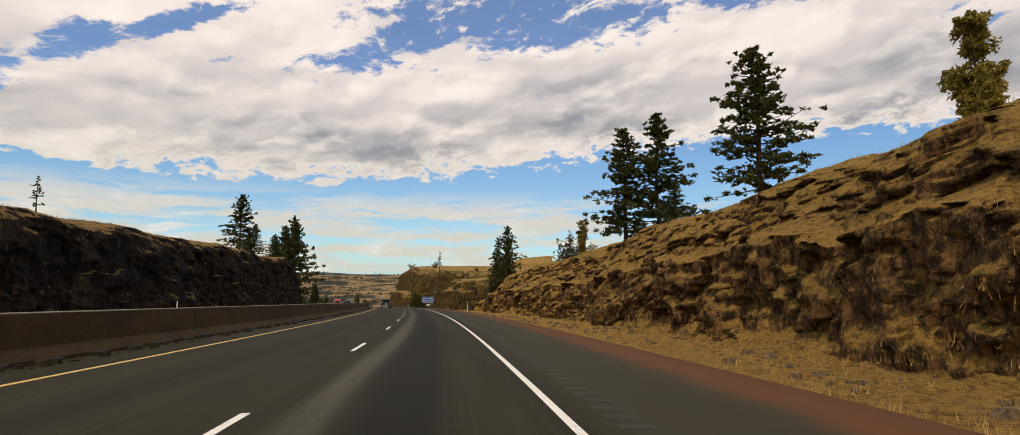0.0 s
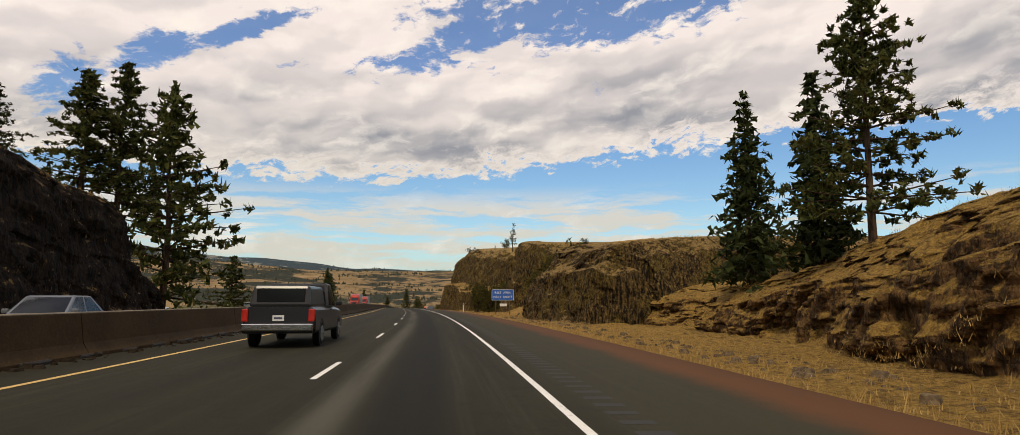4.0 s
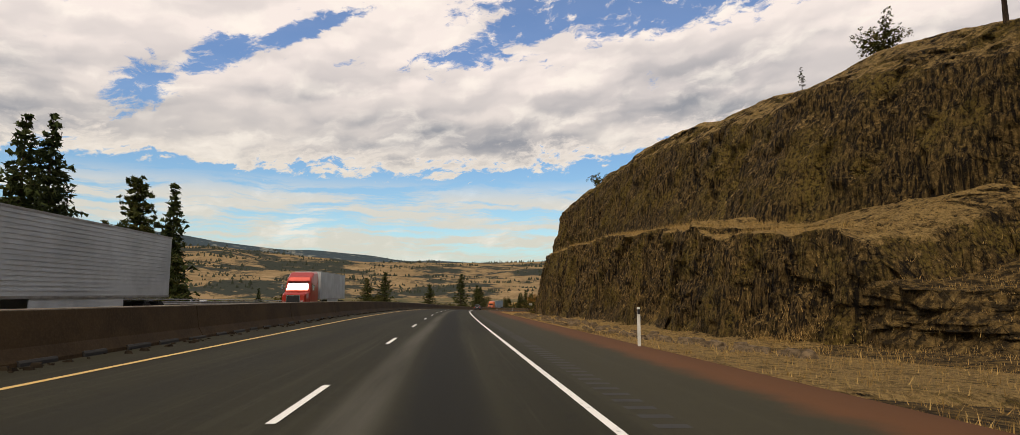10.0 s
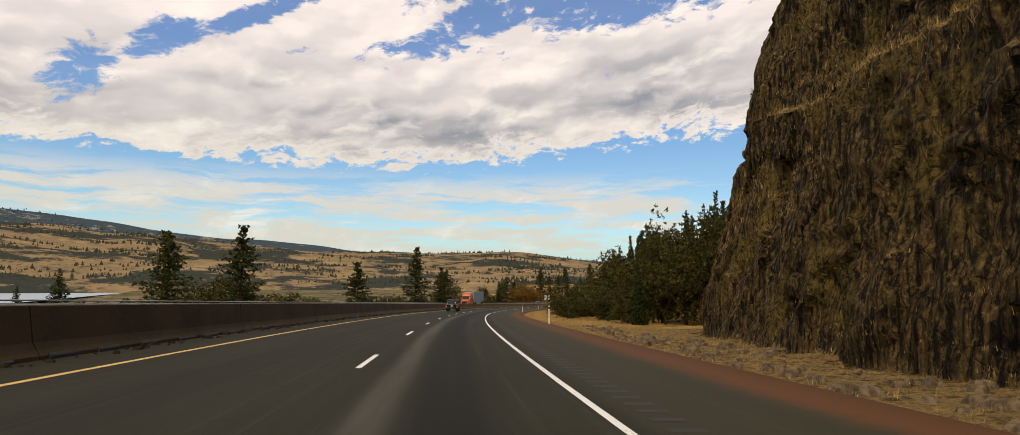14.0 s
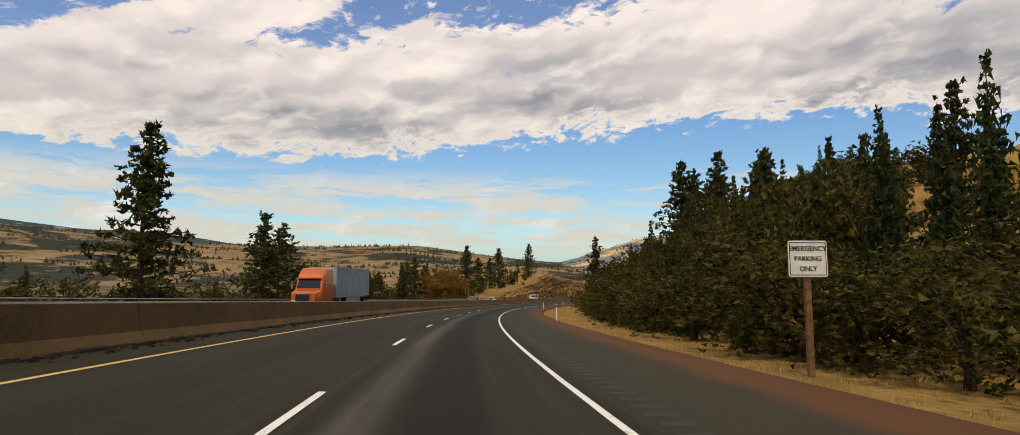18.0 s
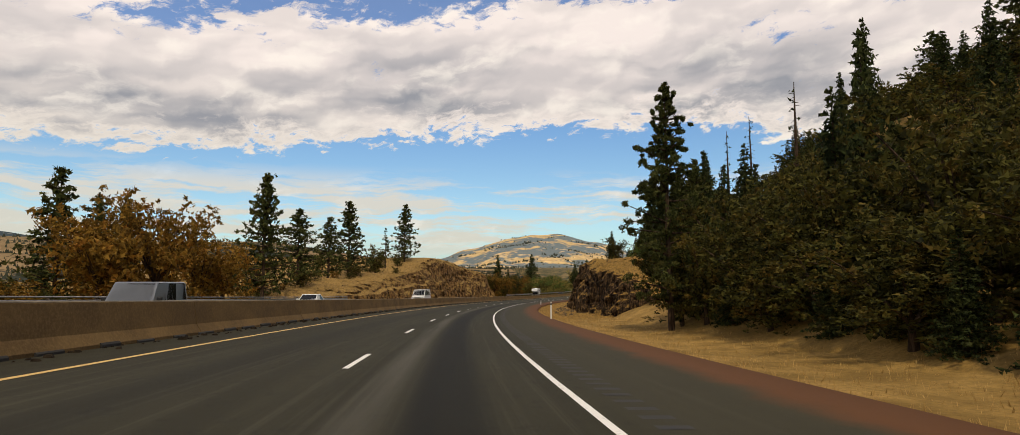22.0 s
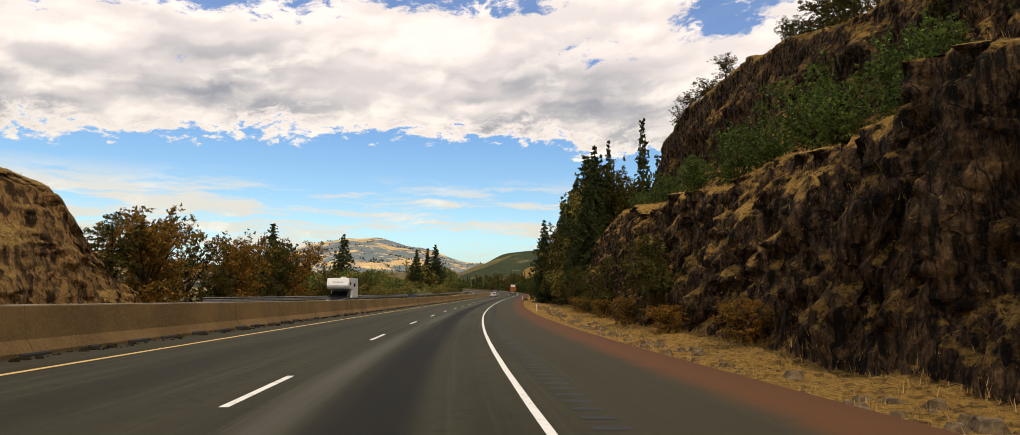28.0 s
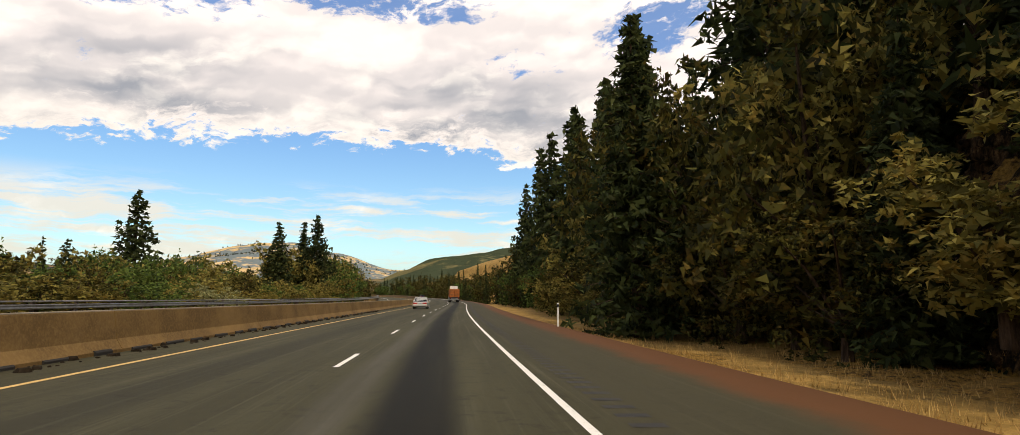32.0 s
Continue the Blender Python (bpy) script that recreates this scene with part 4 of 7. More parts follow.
LEAF = {
    "pine": surface("pine_needles", leaf_build((0.020, 0.028, 0.009), (0.105, 0.115, 0.030), (0.150, 0.122, 0.033)), 0.8, 0, 0.12, thin=0.35),
    "fir": surface("fir_needles", leaf_build((0.014, 0.021, 0.008), (0.070, 0.088, 0.026), (0.095, 0.094, 0.027)), 0.8, 0, 0.12, thin=0.35),
    "oak": surface("oak_leaves", leaf_build((0.018, 0.020, 0.006), (0.112, 0.104, 0.022), (0.225, 0.135, 0.026)), 0.8, 0, 0.12, thin=0.35),
    "green": surface("green_leaves", leaf_build((0.026, 0.044, 0.012), (0.135, 0.195, 0.040), (0.190, 0.195, 0.042)), 0.8, 0, 0.12, thin=0.35),
    "olive": surface("olive_leaves", leaf_build((0.060, 0.056, 0.014), (0.310, 0.265, 0.066), (0.400, 0.262, 0.058)), 0.8, 0, 0.12, thin=0.4),
    "maple": surface("turning_leaves", leaf_build((0.085, 0.049, 0.009), (0.298, 0.170, 0.029), (0.369, 0.143, 0.023)), 0.8, 0, 0.12, thin=0.35),
    "poplar": surface("poplar_leaves", leaf_build((0.12, 0.10, 0.024), (0.42, 0.34, 0.075), (0.46, 0.32, 0.07)), 0.8, 0, 0.12, thin=0.35),
    "pale_bush": surface("pale_leaves", leaf_build((0.128, 0.136, 0.057), (0.369, 0.367, 0.172), (0.426, 0.381, 0.172)), 0.8, 0, 0.12, thin=0.35),
}


def bark_build(n, p, geo):
    a = n.noise(n.scaled(p, (6, 6, 1.2)), 1.0, 6.0, 0.7)
    return n.mix(n.ramp(a, 0.35, 0.65), (0.022, 0.015, 0.010), (0.085, 0.055, 0.035)), a


BARK = surface("bark", bark_build, 0.95, 0, 0.1, (0.8, 0.05))


def limb(verts, faces, a, b, r0, r1, sides=5):
    """A tapered limb from a to b."""
    a, b = Vector(a), Vector(b)
    q = (b - a).to_track_quat("Z", "Y")
    k = len(verts)
    for c, r in ((a, r0), (b, r1)):
        for i in range(sides):
            w = 2 * math.pi * i / sides
            verts.append(tuple(c + q @ Vector((math.cos(w) * r, math.sin(w) * r, 0))))
    for i in range(sides):
        j = (i + 1) % sides
        faces.append((k + i, k + j, k + sides + j, k + sides + i))


def tufts(rng, centres, radii, count, size, flat=0.6, up=0.3, narrow=0.5):
    """Small leaf blades scattered in clumps: arrays of clump centres and radii, blades a clump."""
    centres, radii = np.asarray(centres, float), np.asarray(radii, float)
    n = len(centres) * count
    c, r = np.repeat(centres, count, 0), np.repeat(radii, count, 0)
    d = rng.normal(size=(n, 3))
    d /= np.linalg.norm(d, axis=1, keepdims=True)
    d[:, 2] *= flat
    pos = c + d * (r * (0.35 + 0.65 * rng.random(n) ** 0.5))[:, None]
    a = d + rng.normal(size=(n, 3)) * 0.7
    a[:, 2] += up
    a /= np.linalg.norm(a, axis=1, keepdims=True)
    b = np.cross(a, rng.normal(size=(n, 3)))
    b /= np.linalg.norm(b, axis=1, keepdims=True) + 1e-9
    L = (size * (0.6 + 0.8 * rng.random(n)))[:, None]
    w = L * narrow
    v = np.stack([pos - a * L * 0.5 - b * w * 0.6, pos - a * L * 0.5 + b * w * 0.6, pos + a * L * 0.5], 1)
    return v.reshape(-1, 3)


def core(rng, points, radii, count, size):
    """Larger leaf sprays in the shade inside a crown, so that it is not seen through."""
    i = rng.integers(len(points), size=count)
    pos = np.asarray(points, float)[i]
    return tufts(rng, pos, np.asarray(radii, float)[i], 1, size, 0.8, 0.2)


def quads(verts):
    return [(i, i + 1, i + 2) for i in range(0, len(verts), 3)]


def make_pine(seed, full=1.0, thin=False, blades=34, size=0.25):
    """A ponderosa-like pine 10 m high: bare lower trunk, limbs with rounded tufts and gaps."""
    rng = np.random.default_rng(seed)
    tv, tf = [], []
    lean = rng.normal(0, 0.15, 2)
    spine = [(lean[0] * k * k + 0.06 * math.sin(k * 9 + seed), lean[1] * k * k, 10 * k * 0.98) for k in np.linspace(0, 1, 6)]
    for a, b, k in zip(spine, spine[1:], range(5)):
        limb(tv, tf, a, b, 0.17 * (1 - k / 5.4), 0.17 * (1 - (k + 1) / 5.4), 7)
    cen, rad = [], []
    start = 0.12 if not thin else 0.30
    tiers = 21 if not thin else 13
    for i in range(tiers):
        k = start + (0.985 - start) * (i / (tiers - 1)) ** 0.95
        q = (k - start) / (1.0 - start)
        reach = (1.0 - q ** 1.25) * (2.45 if not thin else 1.3) * full + 0.12
        reach *= 0.72 + 0.28 * math.sin(math.pi * min(0.5, q / 0.22 + 0.2))
        reach *= 0.78 + 0.44 * rng.random()
        arms = 5 if not thin else 3
        for j in range(arms):
            if rng.random() < (0.12 if not thin else 0.28):
                continue
            w = 2 * math.pi * (j / arms + rng.random() * 0.25) + i * 1.9
            l = reach * (0.6 + 0.5 * rng.random())
            base = np.array([np.interp(k, np.linspace(0, 1, 6), [p[m] for p in spine]) for m in range(3)])
            tip = base + np.array([math.cos(w) * l, math.sin(w) * l, l * (-0.12 + 0.34 * rng.random() + 0.25 * q)])
            limb(tv, tf, base, tip, 0.045, 0.012, 4)
            size_k = 1.0 - 0.45 * q
            cen.append(tip), rad.append((0.27 + 0.17 * rng.random()) * size_k)
            for share in ((0.72, 0.45) if l > 1.1 else (0.6,) if l > 0.5 else ()):
                cen.append(base + (tip - base) * share + rng.normal(0, 0.13, 3)), rad.append((0.25 + 0.15 * rng.random()) * size_k)
    cen.append(np.array(spine[-1]) + np.array([0, 0, 0.05])), rad.append(0.16)
    cen, rad = np.array(cen), np.array(rad)
    more = cen + rng.normal(0, 0.24, cen.shape) * np.array([1, 1, 0.5])
    cen, rad = np.concatenate([cen, more]), np.concatenate([rad * 0.8, rad * 0.55])
    leaves = tufts(rng, cen, rad, blades, size, 0.55, 0.4, 0.32)
    if not thin:
        inner = cen * np.array([0.40, 0.40, 0.97])
        leaves = np.concatenate([leaves, core(rng, inner, rad * 1.0, 1100 if blades > 14 else 420 if blades > 6 else 150, 0.27 if blades > 14 else 0.40 if blades > 6 else 0.55)])
    return tv, tf, leaves


def make_fir(seed, blades=13, wide=1.0, size=0.27):
    """A fir 10 m high: a dense pointed cone of drooping boughs."""
    rng = np.random.default_rng(seed)
    tv, tf = [], []
    limb(tv, tf, (0, 0, -0.1), (0.04, 0, 5), 0.17, 0.10, 7)
    limb(tv, tf, (0.04, 0, 5), (0, 0, 9.9), 0.10, 0.015, 6)
    cen, rad = [], []
    tiers = 24
    for i in range(tiers):
        k = 0.06 + 0.93 * i / (tiers - 1)
        reach = (1 - k) ** 0.8 * 1.95 * wide * (0.86 + 0.28 * rng.random()) + 0.06
        m = max(4, int(9 * (1 - k) + 3))
        for j in range(m):
            w = 2 * math.pi * (j + rng.random() * 0.6) / m + i
            l = reach * (0.7 + 0.42 * rng.random())
            base = np.array([0, 0, 10 * k])
            tip = base + np.array([math.cos(w) * l, math.sin(w) * l, -l * (0.12 + 0.26 * rng.random())])
            if l > 0.7 and j % 2 == 0:
                limb(tv, tf, base, tip, 0.03, 0.008, 3)
            for q in ((0.98, 0.7, 0.4) if l > 0.9 else (0.9, 0.5) if l > 0.4 else (0.8,)):
                cen.append(base + (tip - base) * q + rng.normal(0, 0.05, 3)), rad.append(0.13 + 0.17 * min(1, l))
    leaves = tufts(rng, cen, rad, blades, size, 0.5, -0.25, 0.36)
    inner = np.array(cen) * np.array([0.55, 0.55, 0.97])
    leaves = np.concatenate([leaves, core(rng, inner, np.array(rad), 700 if blades > 10 else 420 if blades > 4 else 150, 0.38 if blades > 10 else 0.44 if blades > 4 else 0.55)])
    return tv, tf, leaves


def make_broad(seed, wide=1.0, blades=44, tall=False, size=0.3):
    """A broad-leaved tree 10 m high: forked limbs, an uneven crown in many clumps down to the ground."""
    rng = np.random.default_rng(seed)
    tv, tf = [], []
    limb(tv, tf, (0, 0, -0.2), (0.1, 0.05, 2.2), 0.30, 0.2, 7)
    cen, rad = [], []
    heads = 9
    for i in range(heads):
        w = 2 * math.pi * i / heads + rng.random()
        l = (1.4 + 1.9 * rng.random()) * wide * (0.32 if tall else 1.0)
        z = 3.2 + 5.4 * rng.random() ** 0.8 * (1.12 if tall else 1.0)
        fork = np.array([0.1, 0.05, 2.0])
        mid = fork + np.array([math.cos(w) * l * 0.5, math.sin(w) * l * 0.5, (z - 2) * 0.6])
        tip = np.array([math.cos(w) * l, math.sin(w) * l, z])
        limb(tv, tf, fork, mid, 0.12, 0.07, 5), limb(tv, tf, mid, tip, 0.07, 0.02, 4)
        for _ in range(9):
            off = rng.normal(size=3) * np.array([0.85, 0.85, 0.7]) * (0.45 if tall else 1.0)
            cen.append(tip + off * (0.9 if z < 7 else 0.7)), rad.append(0.45 + 0.4 * rng.random())
        for _ in range(3):
            cen.append(mid + rng.normal(0, 0.6, 3) * (0.5 if tall else 1.0)), rad.append(0.4 + 0.35 * rng.random())
    for _ in range(30):
        w, l = rng.random() * 6.28, (0.8 + 2.3 * rng.random()) * wide * (0.35 if tall else 1)
        cen.append(np.array([math.cos(w) * l, math.sin(w) * l, 0.8 + 2.6 * rng.random()])), rad.append(0.5 + 0.35 * rng.random())
    cen, rad = np.array(cen), np.array(rad)
    more = cen + rng.normal(0, 0.55, cen.shape) * (0.5 if tall else 1.0)
    cen, rad = np.concatenate([cen, more]), np.concatenate([rad * 0.8, rad * 0.55]) * (0.8 if tall else 1.0)
    leaves = tufts(rng, cen, rad, blades, size, 0.85, 0.0)
    inner = cen * np.array([0.6, 0.6, 0.86])
    leaves = np.concatenate([leaves, core(rng, inner, rad, 1100 if blades > 20 else 520 if blades > 6 else 200, 0.52 if blades > 6 else 0.7)])
    leaves[:, 2] = np.maximum(leaves[:, 2], 0.05)
    return tv, tf, leaves


def make_snag(seed):
    rng = np.random.default_rng(seed)
    tv, tf = [], []
    limb(tv, tf, (0, 0, -0.2), (0.05, 0, 6), 0.16, 0.09, 6)
    limb(tv, tf, (0.05, 0, 6), (0, 0, 10), 0.09, 0.02, 5)
    cen, rad = [], []
    for i in range(44):
        k = 0.3 + 0.66 * i / 43
        w, l = rng.random() * 6.28, (1.05 - k) * 1.7 * (0.5 + 0.6 * rng.random())
        base = (0, 0, 10 * k)
        tip = (math.cos(w) * l, math.sin(w) * l, 10 * k - l * 0.25)
        limb(tv, tf, base, tip, 0.03, 0.008, 3)
        if i % 3 == 0:
            cen.append(tip), rad.append(0.2)
    return tv, tf, tufts(rng, cen, rad, 5, 0.22)


PROTO = {}


def proto(kind, near):
    """Shared trunk and crown meshes of each kind, in a few shapes, finer for trees near the road."""
    key = (kind, near)
    if key in PROTO:
        return PROTO[key]
    made = []
    for v in range(5 if kind in ("pine", "fir", "oak") else 2):
        sd = 100 * len(PROTO) + v * 7 + 3
        if kind == "pine":
            t = make_pine(sd, 1.0 + 0.12 * v, False, *((15, 0.285), (7, 0.38), (3, 0.58), (64, 0.15))[near])
        elif kind == "thin_pine":
            t = make_pine(sd, 1.0, True, *((24, 0.26), (18, 0.30), (10, 0.40))[near])
        elif kind == "fir":
            t = make_fir(sd, *((11, 0.85 + 0.12 * v, 0.31), (5, 0.85 + 0.12 * v, 0.46), (2, 0.9 + 0.1 * v, 0.60))[near])
        elif kind == "snag":
            t = make_snag(sd)
        elif kind == "poplar":
            t = make_broad(sd, 0.8, 26, True, 0.26)
        else:
            t = make_broad(sd, (1.0 + 0.12 * v) * (1.3 if kind == "pale_bush" else 1.0), *((17, False, 0.285), (8, False, 0.37), (3, False, 0.62))[near])
        if near == 2:
            t = (t[0], t[1][:60], t[2])
        meshes = []
        mat = {"thin_pine": "pine", "snag": "fir"}.get(kind, kind)
        stem = {"pine": 35, "thin_pine": 35, "fir": 13, "snag": 11}.get(kind, 7)
        first = max(max(f) for f in t[1][:stem]) + 1
        twigs = [tuple(i - first for i in f) for f in t[1][stem:]]
        for nm, vs, fs, mt in (("trunk", t[0][:first], t[1][:stem], BARK), ("branchwork", t[0][first:], twigs, BARK), ("crown", t[2], quads(t[2]), LEAF[mat])):
            me = bpy.data.meshes.new(nm)
            me.from_pydata([tuple(map(float, q)) for q in vs], [], fs)
            me.materials.append(mt)
            meshes.append(me)
        made.append(meshes)
    PROTO[key] = made
    return made


TREE_TEXT = {"pine": ("pine_tree", "tall dark green pine with clumped needles on short limbs", "pine tree"), "thin_pine": ("pine_tree", "thin ragged pine with sparse boughs", "pine tree"),
             "fir": ("fir_tree", "dense dark green pointed fir tree", "fir tree"), "oak": ("oak_tree", "bushy olive-green oak with leaves down to the ground", "tree"),
             "green": ("leafy_tree", "bright green leafy tree on the rocky slope", "tree"), "maple": ("maple_tree", "broad tree with rusty orange autumn leaves", "tree"),
             "olive": ("leafy_tree", "broad olive-gold leafy tree before dark firs", "tree"),
             "poplar": ("poplar_tree", "slender yellow-green poplar on the grassy crest", "tree"), "snag": ("dead_tree", "bare grey dead conifer with broken twigs", "dead tree"),
             "maple_shrub": ("roadside_shrub", "low rusty-brown shrub at the foot of the rock", "shrub"),
             "pale_bush": ("pale_bush", "pale grey-green willow bush behind the guardrail", "bush")}
TREE_TEXT["shrub"] = ("roadside_shrub", "low bushy olive-green shrub before the woods", "shrub")
TREE_TEXT["green_shrub"] = ("roadside_shrub", "low bright green shrub before the woods", "shrub")
tree_rng = np.random.default_rng(5)


def tree(kind, s, u, height, near=0, slim=1.0):
    shapes = proto(kind, near)
    nm, label, cat = TREE_TEXT[{"oak": "shrub", "olive": "shrub", "green": "green_shrub", "maple": "maple_shrub"}.get(kind, kind) if height < 4.2 else kind]
    z = ground_z(s, u)
    root = tagged(new(nm), label, cat, group="roadside trees")
    k = height / 10.0
    wide = k * slim * (0.92 + 0.2 * tree_rng.random())
    root.matrix_basis = spot(s, u, z - 0.12, tree_rng.random() * 360) @ Matrix.Diagonal((wide, wide, k, 1))
    for nm2, me in zip(("trunk", "branchwork", "crown"), shapes[int(tree_rng.integers(len(shapes)))]):
        if len(me.polygons):
            ob = new(nm2, me)
            ob.parent = root
            if nm2 == "branchwork":
                tagged(ob, kind="stuff")
    return root


def plant(kind, places):
    for s, u, top in places:
        h = top - ground_z(s, u)
        if h < 0.8:
            h = 1.6
        slim = 1.0
        if kind == "oak":
            slim = float(np.clip(6.5 / h, 0.75, 1.35))
        elif kind in ("maple", "pale_bush"):
            slim = float(np.clip(8.5 / h, 0.9, 1.6))
        elif kind == "fir":
            slim = float(np.clip(11.0 / h, 0.98 if s > 900 or u < 0 else 0.72, 1.15)) * (1.45 if s < 200 else 1.2 if s > 980 and u < 0 else 1.0)
        elif kind == "pine":
            slim = float(np.clip(15.0 / h, 0.9, 0.95 if u < 0 and 675 < s < 700 else 1.25)) * (1.3 if 0 < s < 130 and u > 0 else 1.0)
        tree(kind, s, u, h, 0 if (-28.5 < u < 21.5 and s < 985) or (935 < s < 985 and 0 < u < 30) or (0 < s < 150 and u < 32) else 1, slim)


# places along the road: s, u, height of the top above the road
plant("poplar", [(43.6, 41.2, 24.8), (41.0, 39.6, 19.4), (93.5, 23, 14.4)])
plant("pine", [(719.7, 24.6, 18.2), (728.3, 24.3, 20.2), (58, 31, 27), (81.3, 29.9, 26.8), (86, 27.1, 26.1), (67.4, 26.1, 14.4), (147.4, 22.1, 19.3), (731.9, 24.5, 18.2), (746.8, 32.3, 22.8), (759.4, 33.0, 27.0), (760.4, 27.1, 17.8), (763.9, 27.3, 20.1), (771.9, 30.7, 21.4), (789.7, 34.1, 28.0), (795.2, 31.5, 26.2), (818.7, 35.5, 29.5), (884.5, 41.1, 43.1)])
plant("oak", [(124.2, 33.5, 12.4), (134.5, 35.4, 13.6), (141.1, 39.2, 15.9), (142.3, 35.4, 18.0), (224.5, 24.0, 10.6), (225.8, 29.7, 10.8), (232.7, 25.9, 9.8), (238.3, 22.1, 8.9), (246.0, 25.9, 6.6), (249.3, 25.9, 7.9), (256.5, 37.3, 16.3), (274.5, 18.7, 6.8), (278.0, 18.3, 7.4), (279.5, 23.1, 7.9), (284.5, 19.8, 7.2), (281.8, 21.0, 7.6), (271.8, 18.1, 5.3), (285.0, 16.4, 8.0), (281.0, 16.0, 7.6), (338, 33, 24.6), (431.6, 27.8, 30.7), (451.5, 20.2, 8.9), (471.9, 23.3, 10.9), (472.1, 27.3, 11.9), (481.6, 20.3, 5.9), (681.0, 18.5, 8.6), (677.4, 19.0, 8.3), (672.0, 18.5, 10.0), (728.3, 24.3, 16.2), (751.5, 26.7, 18.0), (777.7, 19.0, 15.0), (873.5, 39.2, 33.4)])
plant("green", [(866.5, 29.7, 18.2)])
plant("oak", [(890.4, 39.2, 37.2), (931.0, 15.2, 13.6), (937.3, 15.2, 11.2), (939.4, 23.2, 28.7), (957.8, 15.2, 17.8), (963.5, 13.6, 6.7), (969.9, 15.2, 19.5), (976.9, 15.2, 21.5)])
plant("green", [(879.7, 27.8, 19.5), (883.7, 16.8, 7.4), (889.9, 29.7, 19.0), (897.6, 29.7, 23.1), (915.0, 26.7, 20.7), (923.0, 25.9, 19.7), (911.0, 24.8, 18.2), (929.0, 25.2, 19.3)])
plant("fir", [(627.7, 29.3, 18.7), (621.5, 29.3, 18.7), (968, 9.6, 19.0), (995.0, 17.6, 30.3), (1003.0, 20.0, 35.1), (1009.5, 17.8, 28.2), (1020.0, 20.0, 32.9), (1029.0, 17.8, 29.6), (1045.0, 20.0, 34.8), (1070.0, 19.2, 37.8), (1090.0, 20.0, 39.2), (1113.0, 20.0, 33.7), (630.0, 35.4, 21.7), (725.1, 26.9, 21.0), (714.4, 26.4, 17.0), (731.5, 28.6, 22.2), (720.8, 30.9, 20.9), (711.2, 29.0, 16.4), (736.8, 27.5, 20.0), (933.0, 17.6, 25.5), (940.0, 19.2, 28.5), (950.0, 20.0, 33.0), (960.0, 20.0, 32.5), (928.0, 16.2, 20.0), (154.7, 24.0, 16.8), (162.2, 23.1, 17.8), (682.4, 26.0, 20.3), (686.7, 26.0, 17.5), (725.2, 20.0, 18.5), (763.0, 30.2, 23.5), (778.6, 31.4, 26.4), (783.0, 31.8, 26.8), (796.1, 18.6, 17.1), (924.0, 15.5, 20.0), (946.8, 16.8, 15.1), (951.0, 14.4, 11.7), (963.6, 16.8, 12.8), (970.6, 20.0, 35.5), (979.2, 23.2, 21.8), (988.7, 16.0, 17.8), (991.4, 16.8, 19.7), (1001.9, 16.0, 15.1), (1063.4, 23.2, 41.9)])
plant("thin_pine", [(326.5, 33.2, 28.4), (345, 30, 22.8)])
plant("pine", [(647.3, 29.6, 28.1), (646.7, 31.8, 26.2), (630.3, 32.6, 26.0), (619.0, 36.0, 23.0), (612.5, 35.5, 22.6), (652.0, 38.0, 27.0), (728.0, 60.0, 38.5), (704.0, 55.0, 38.5)])
plant("fir", [(750.0, 60.0, 49.0), (756.0, 58.0, 41.5), (722.0, 60.0, 36.0), (718.0, 55.0, 34.5), (702.0, 50.0, 31.5)])
tree("pine", 685.0, 12.7, 18.2, 3, 0.86)  # the pine that stands nearest to the road
plant("snag", [(764.0, 44.0, 36.0), (709.1, 32.9, 25.4), (760.1, 38.9, 32.2), (967.6, 26.4, 33.9)])
plant("thin_pine", [(50.9, -30, 10.5), (782.3, -33, 16.8)])
plant("pine", [(119.5, -31.5, 20.2), (123, -30.5, 14.6), (112, -29, 11.5), (131.4, -31, 16.4), (157.9, -31, 17.2), (161.5, -31, 16.7), (172.6, -30, 20.9), (174.2, -28, 22.1), (189.2, -29, 25.7), (221.2, -30, 8.6), (343.8, -27, 11.2), (480.2, -36, 9.4), (498.9, -36, 12.5), (540.9, -32, 10), (576.7, -30, 16.4), (602.9, -31, 12.4), (610.2, -32, 11.9), (652, -33, 6.2), (661.3, -34, 6.6), (679.1, -34, 10.7), (695.1, -38, 12.8), (697.4, -36, 10.8), (725.5, -33, 18.5), (737.4, -33, 15.2), (752.7, -34, 15.8), (762.8, -34, 20.2), (796, -33, 24.5)])
plant("fir", [(329.9, -27, 12.3), (332.4, -27, 13.0), (354.7, -29, 12.5), (680.3, -36, 10.3), (704.2, -38, 11.8), (1000.5, -70.2, 21.7), (1027.8, -73.4, 14.0), (1036.0, -63.0, 10.5), (1079.9, -72.3, 24.8), (1081.4, -42.0, 18.2), (1096.4, -39.3, 19.8), (1092.7, -35.5, 21.3)])
plant("oak", [(869.5, -29, 9.4), (891, -29.5, 9.8), (493.6, -38, 5.9), (582, -40, 3.8), (604.8, -38, 4.6), (622.1, -34, 8.2), (641, -36, 4.7), (648.6, -36, 5.7), (661.3, -36, 8.6), (772.9, -32, 12.7), (774.5, -28, 7.8), (863.1, -28, 7.9), (878.7, -30, 8.8), (880, -28, 5), (894.8, -27, 9.2), (896.5, -30, 10), (923.9, -29, 6.9), (940.2, -28, 5.9), (952.1, -30, 6.9), (977.8, -30, 4), (982, -29, 4.7), (1025.7, -32, 6.3)])
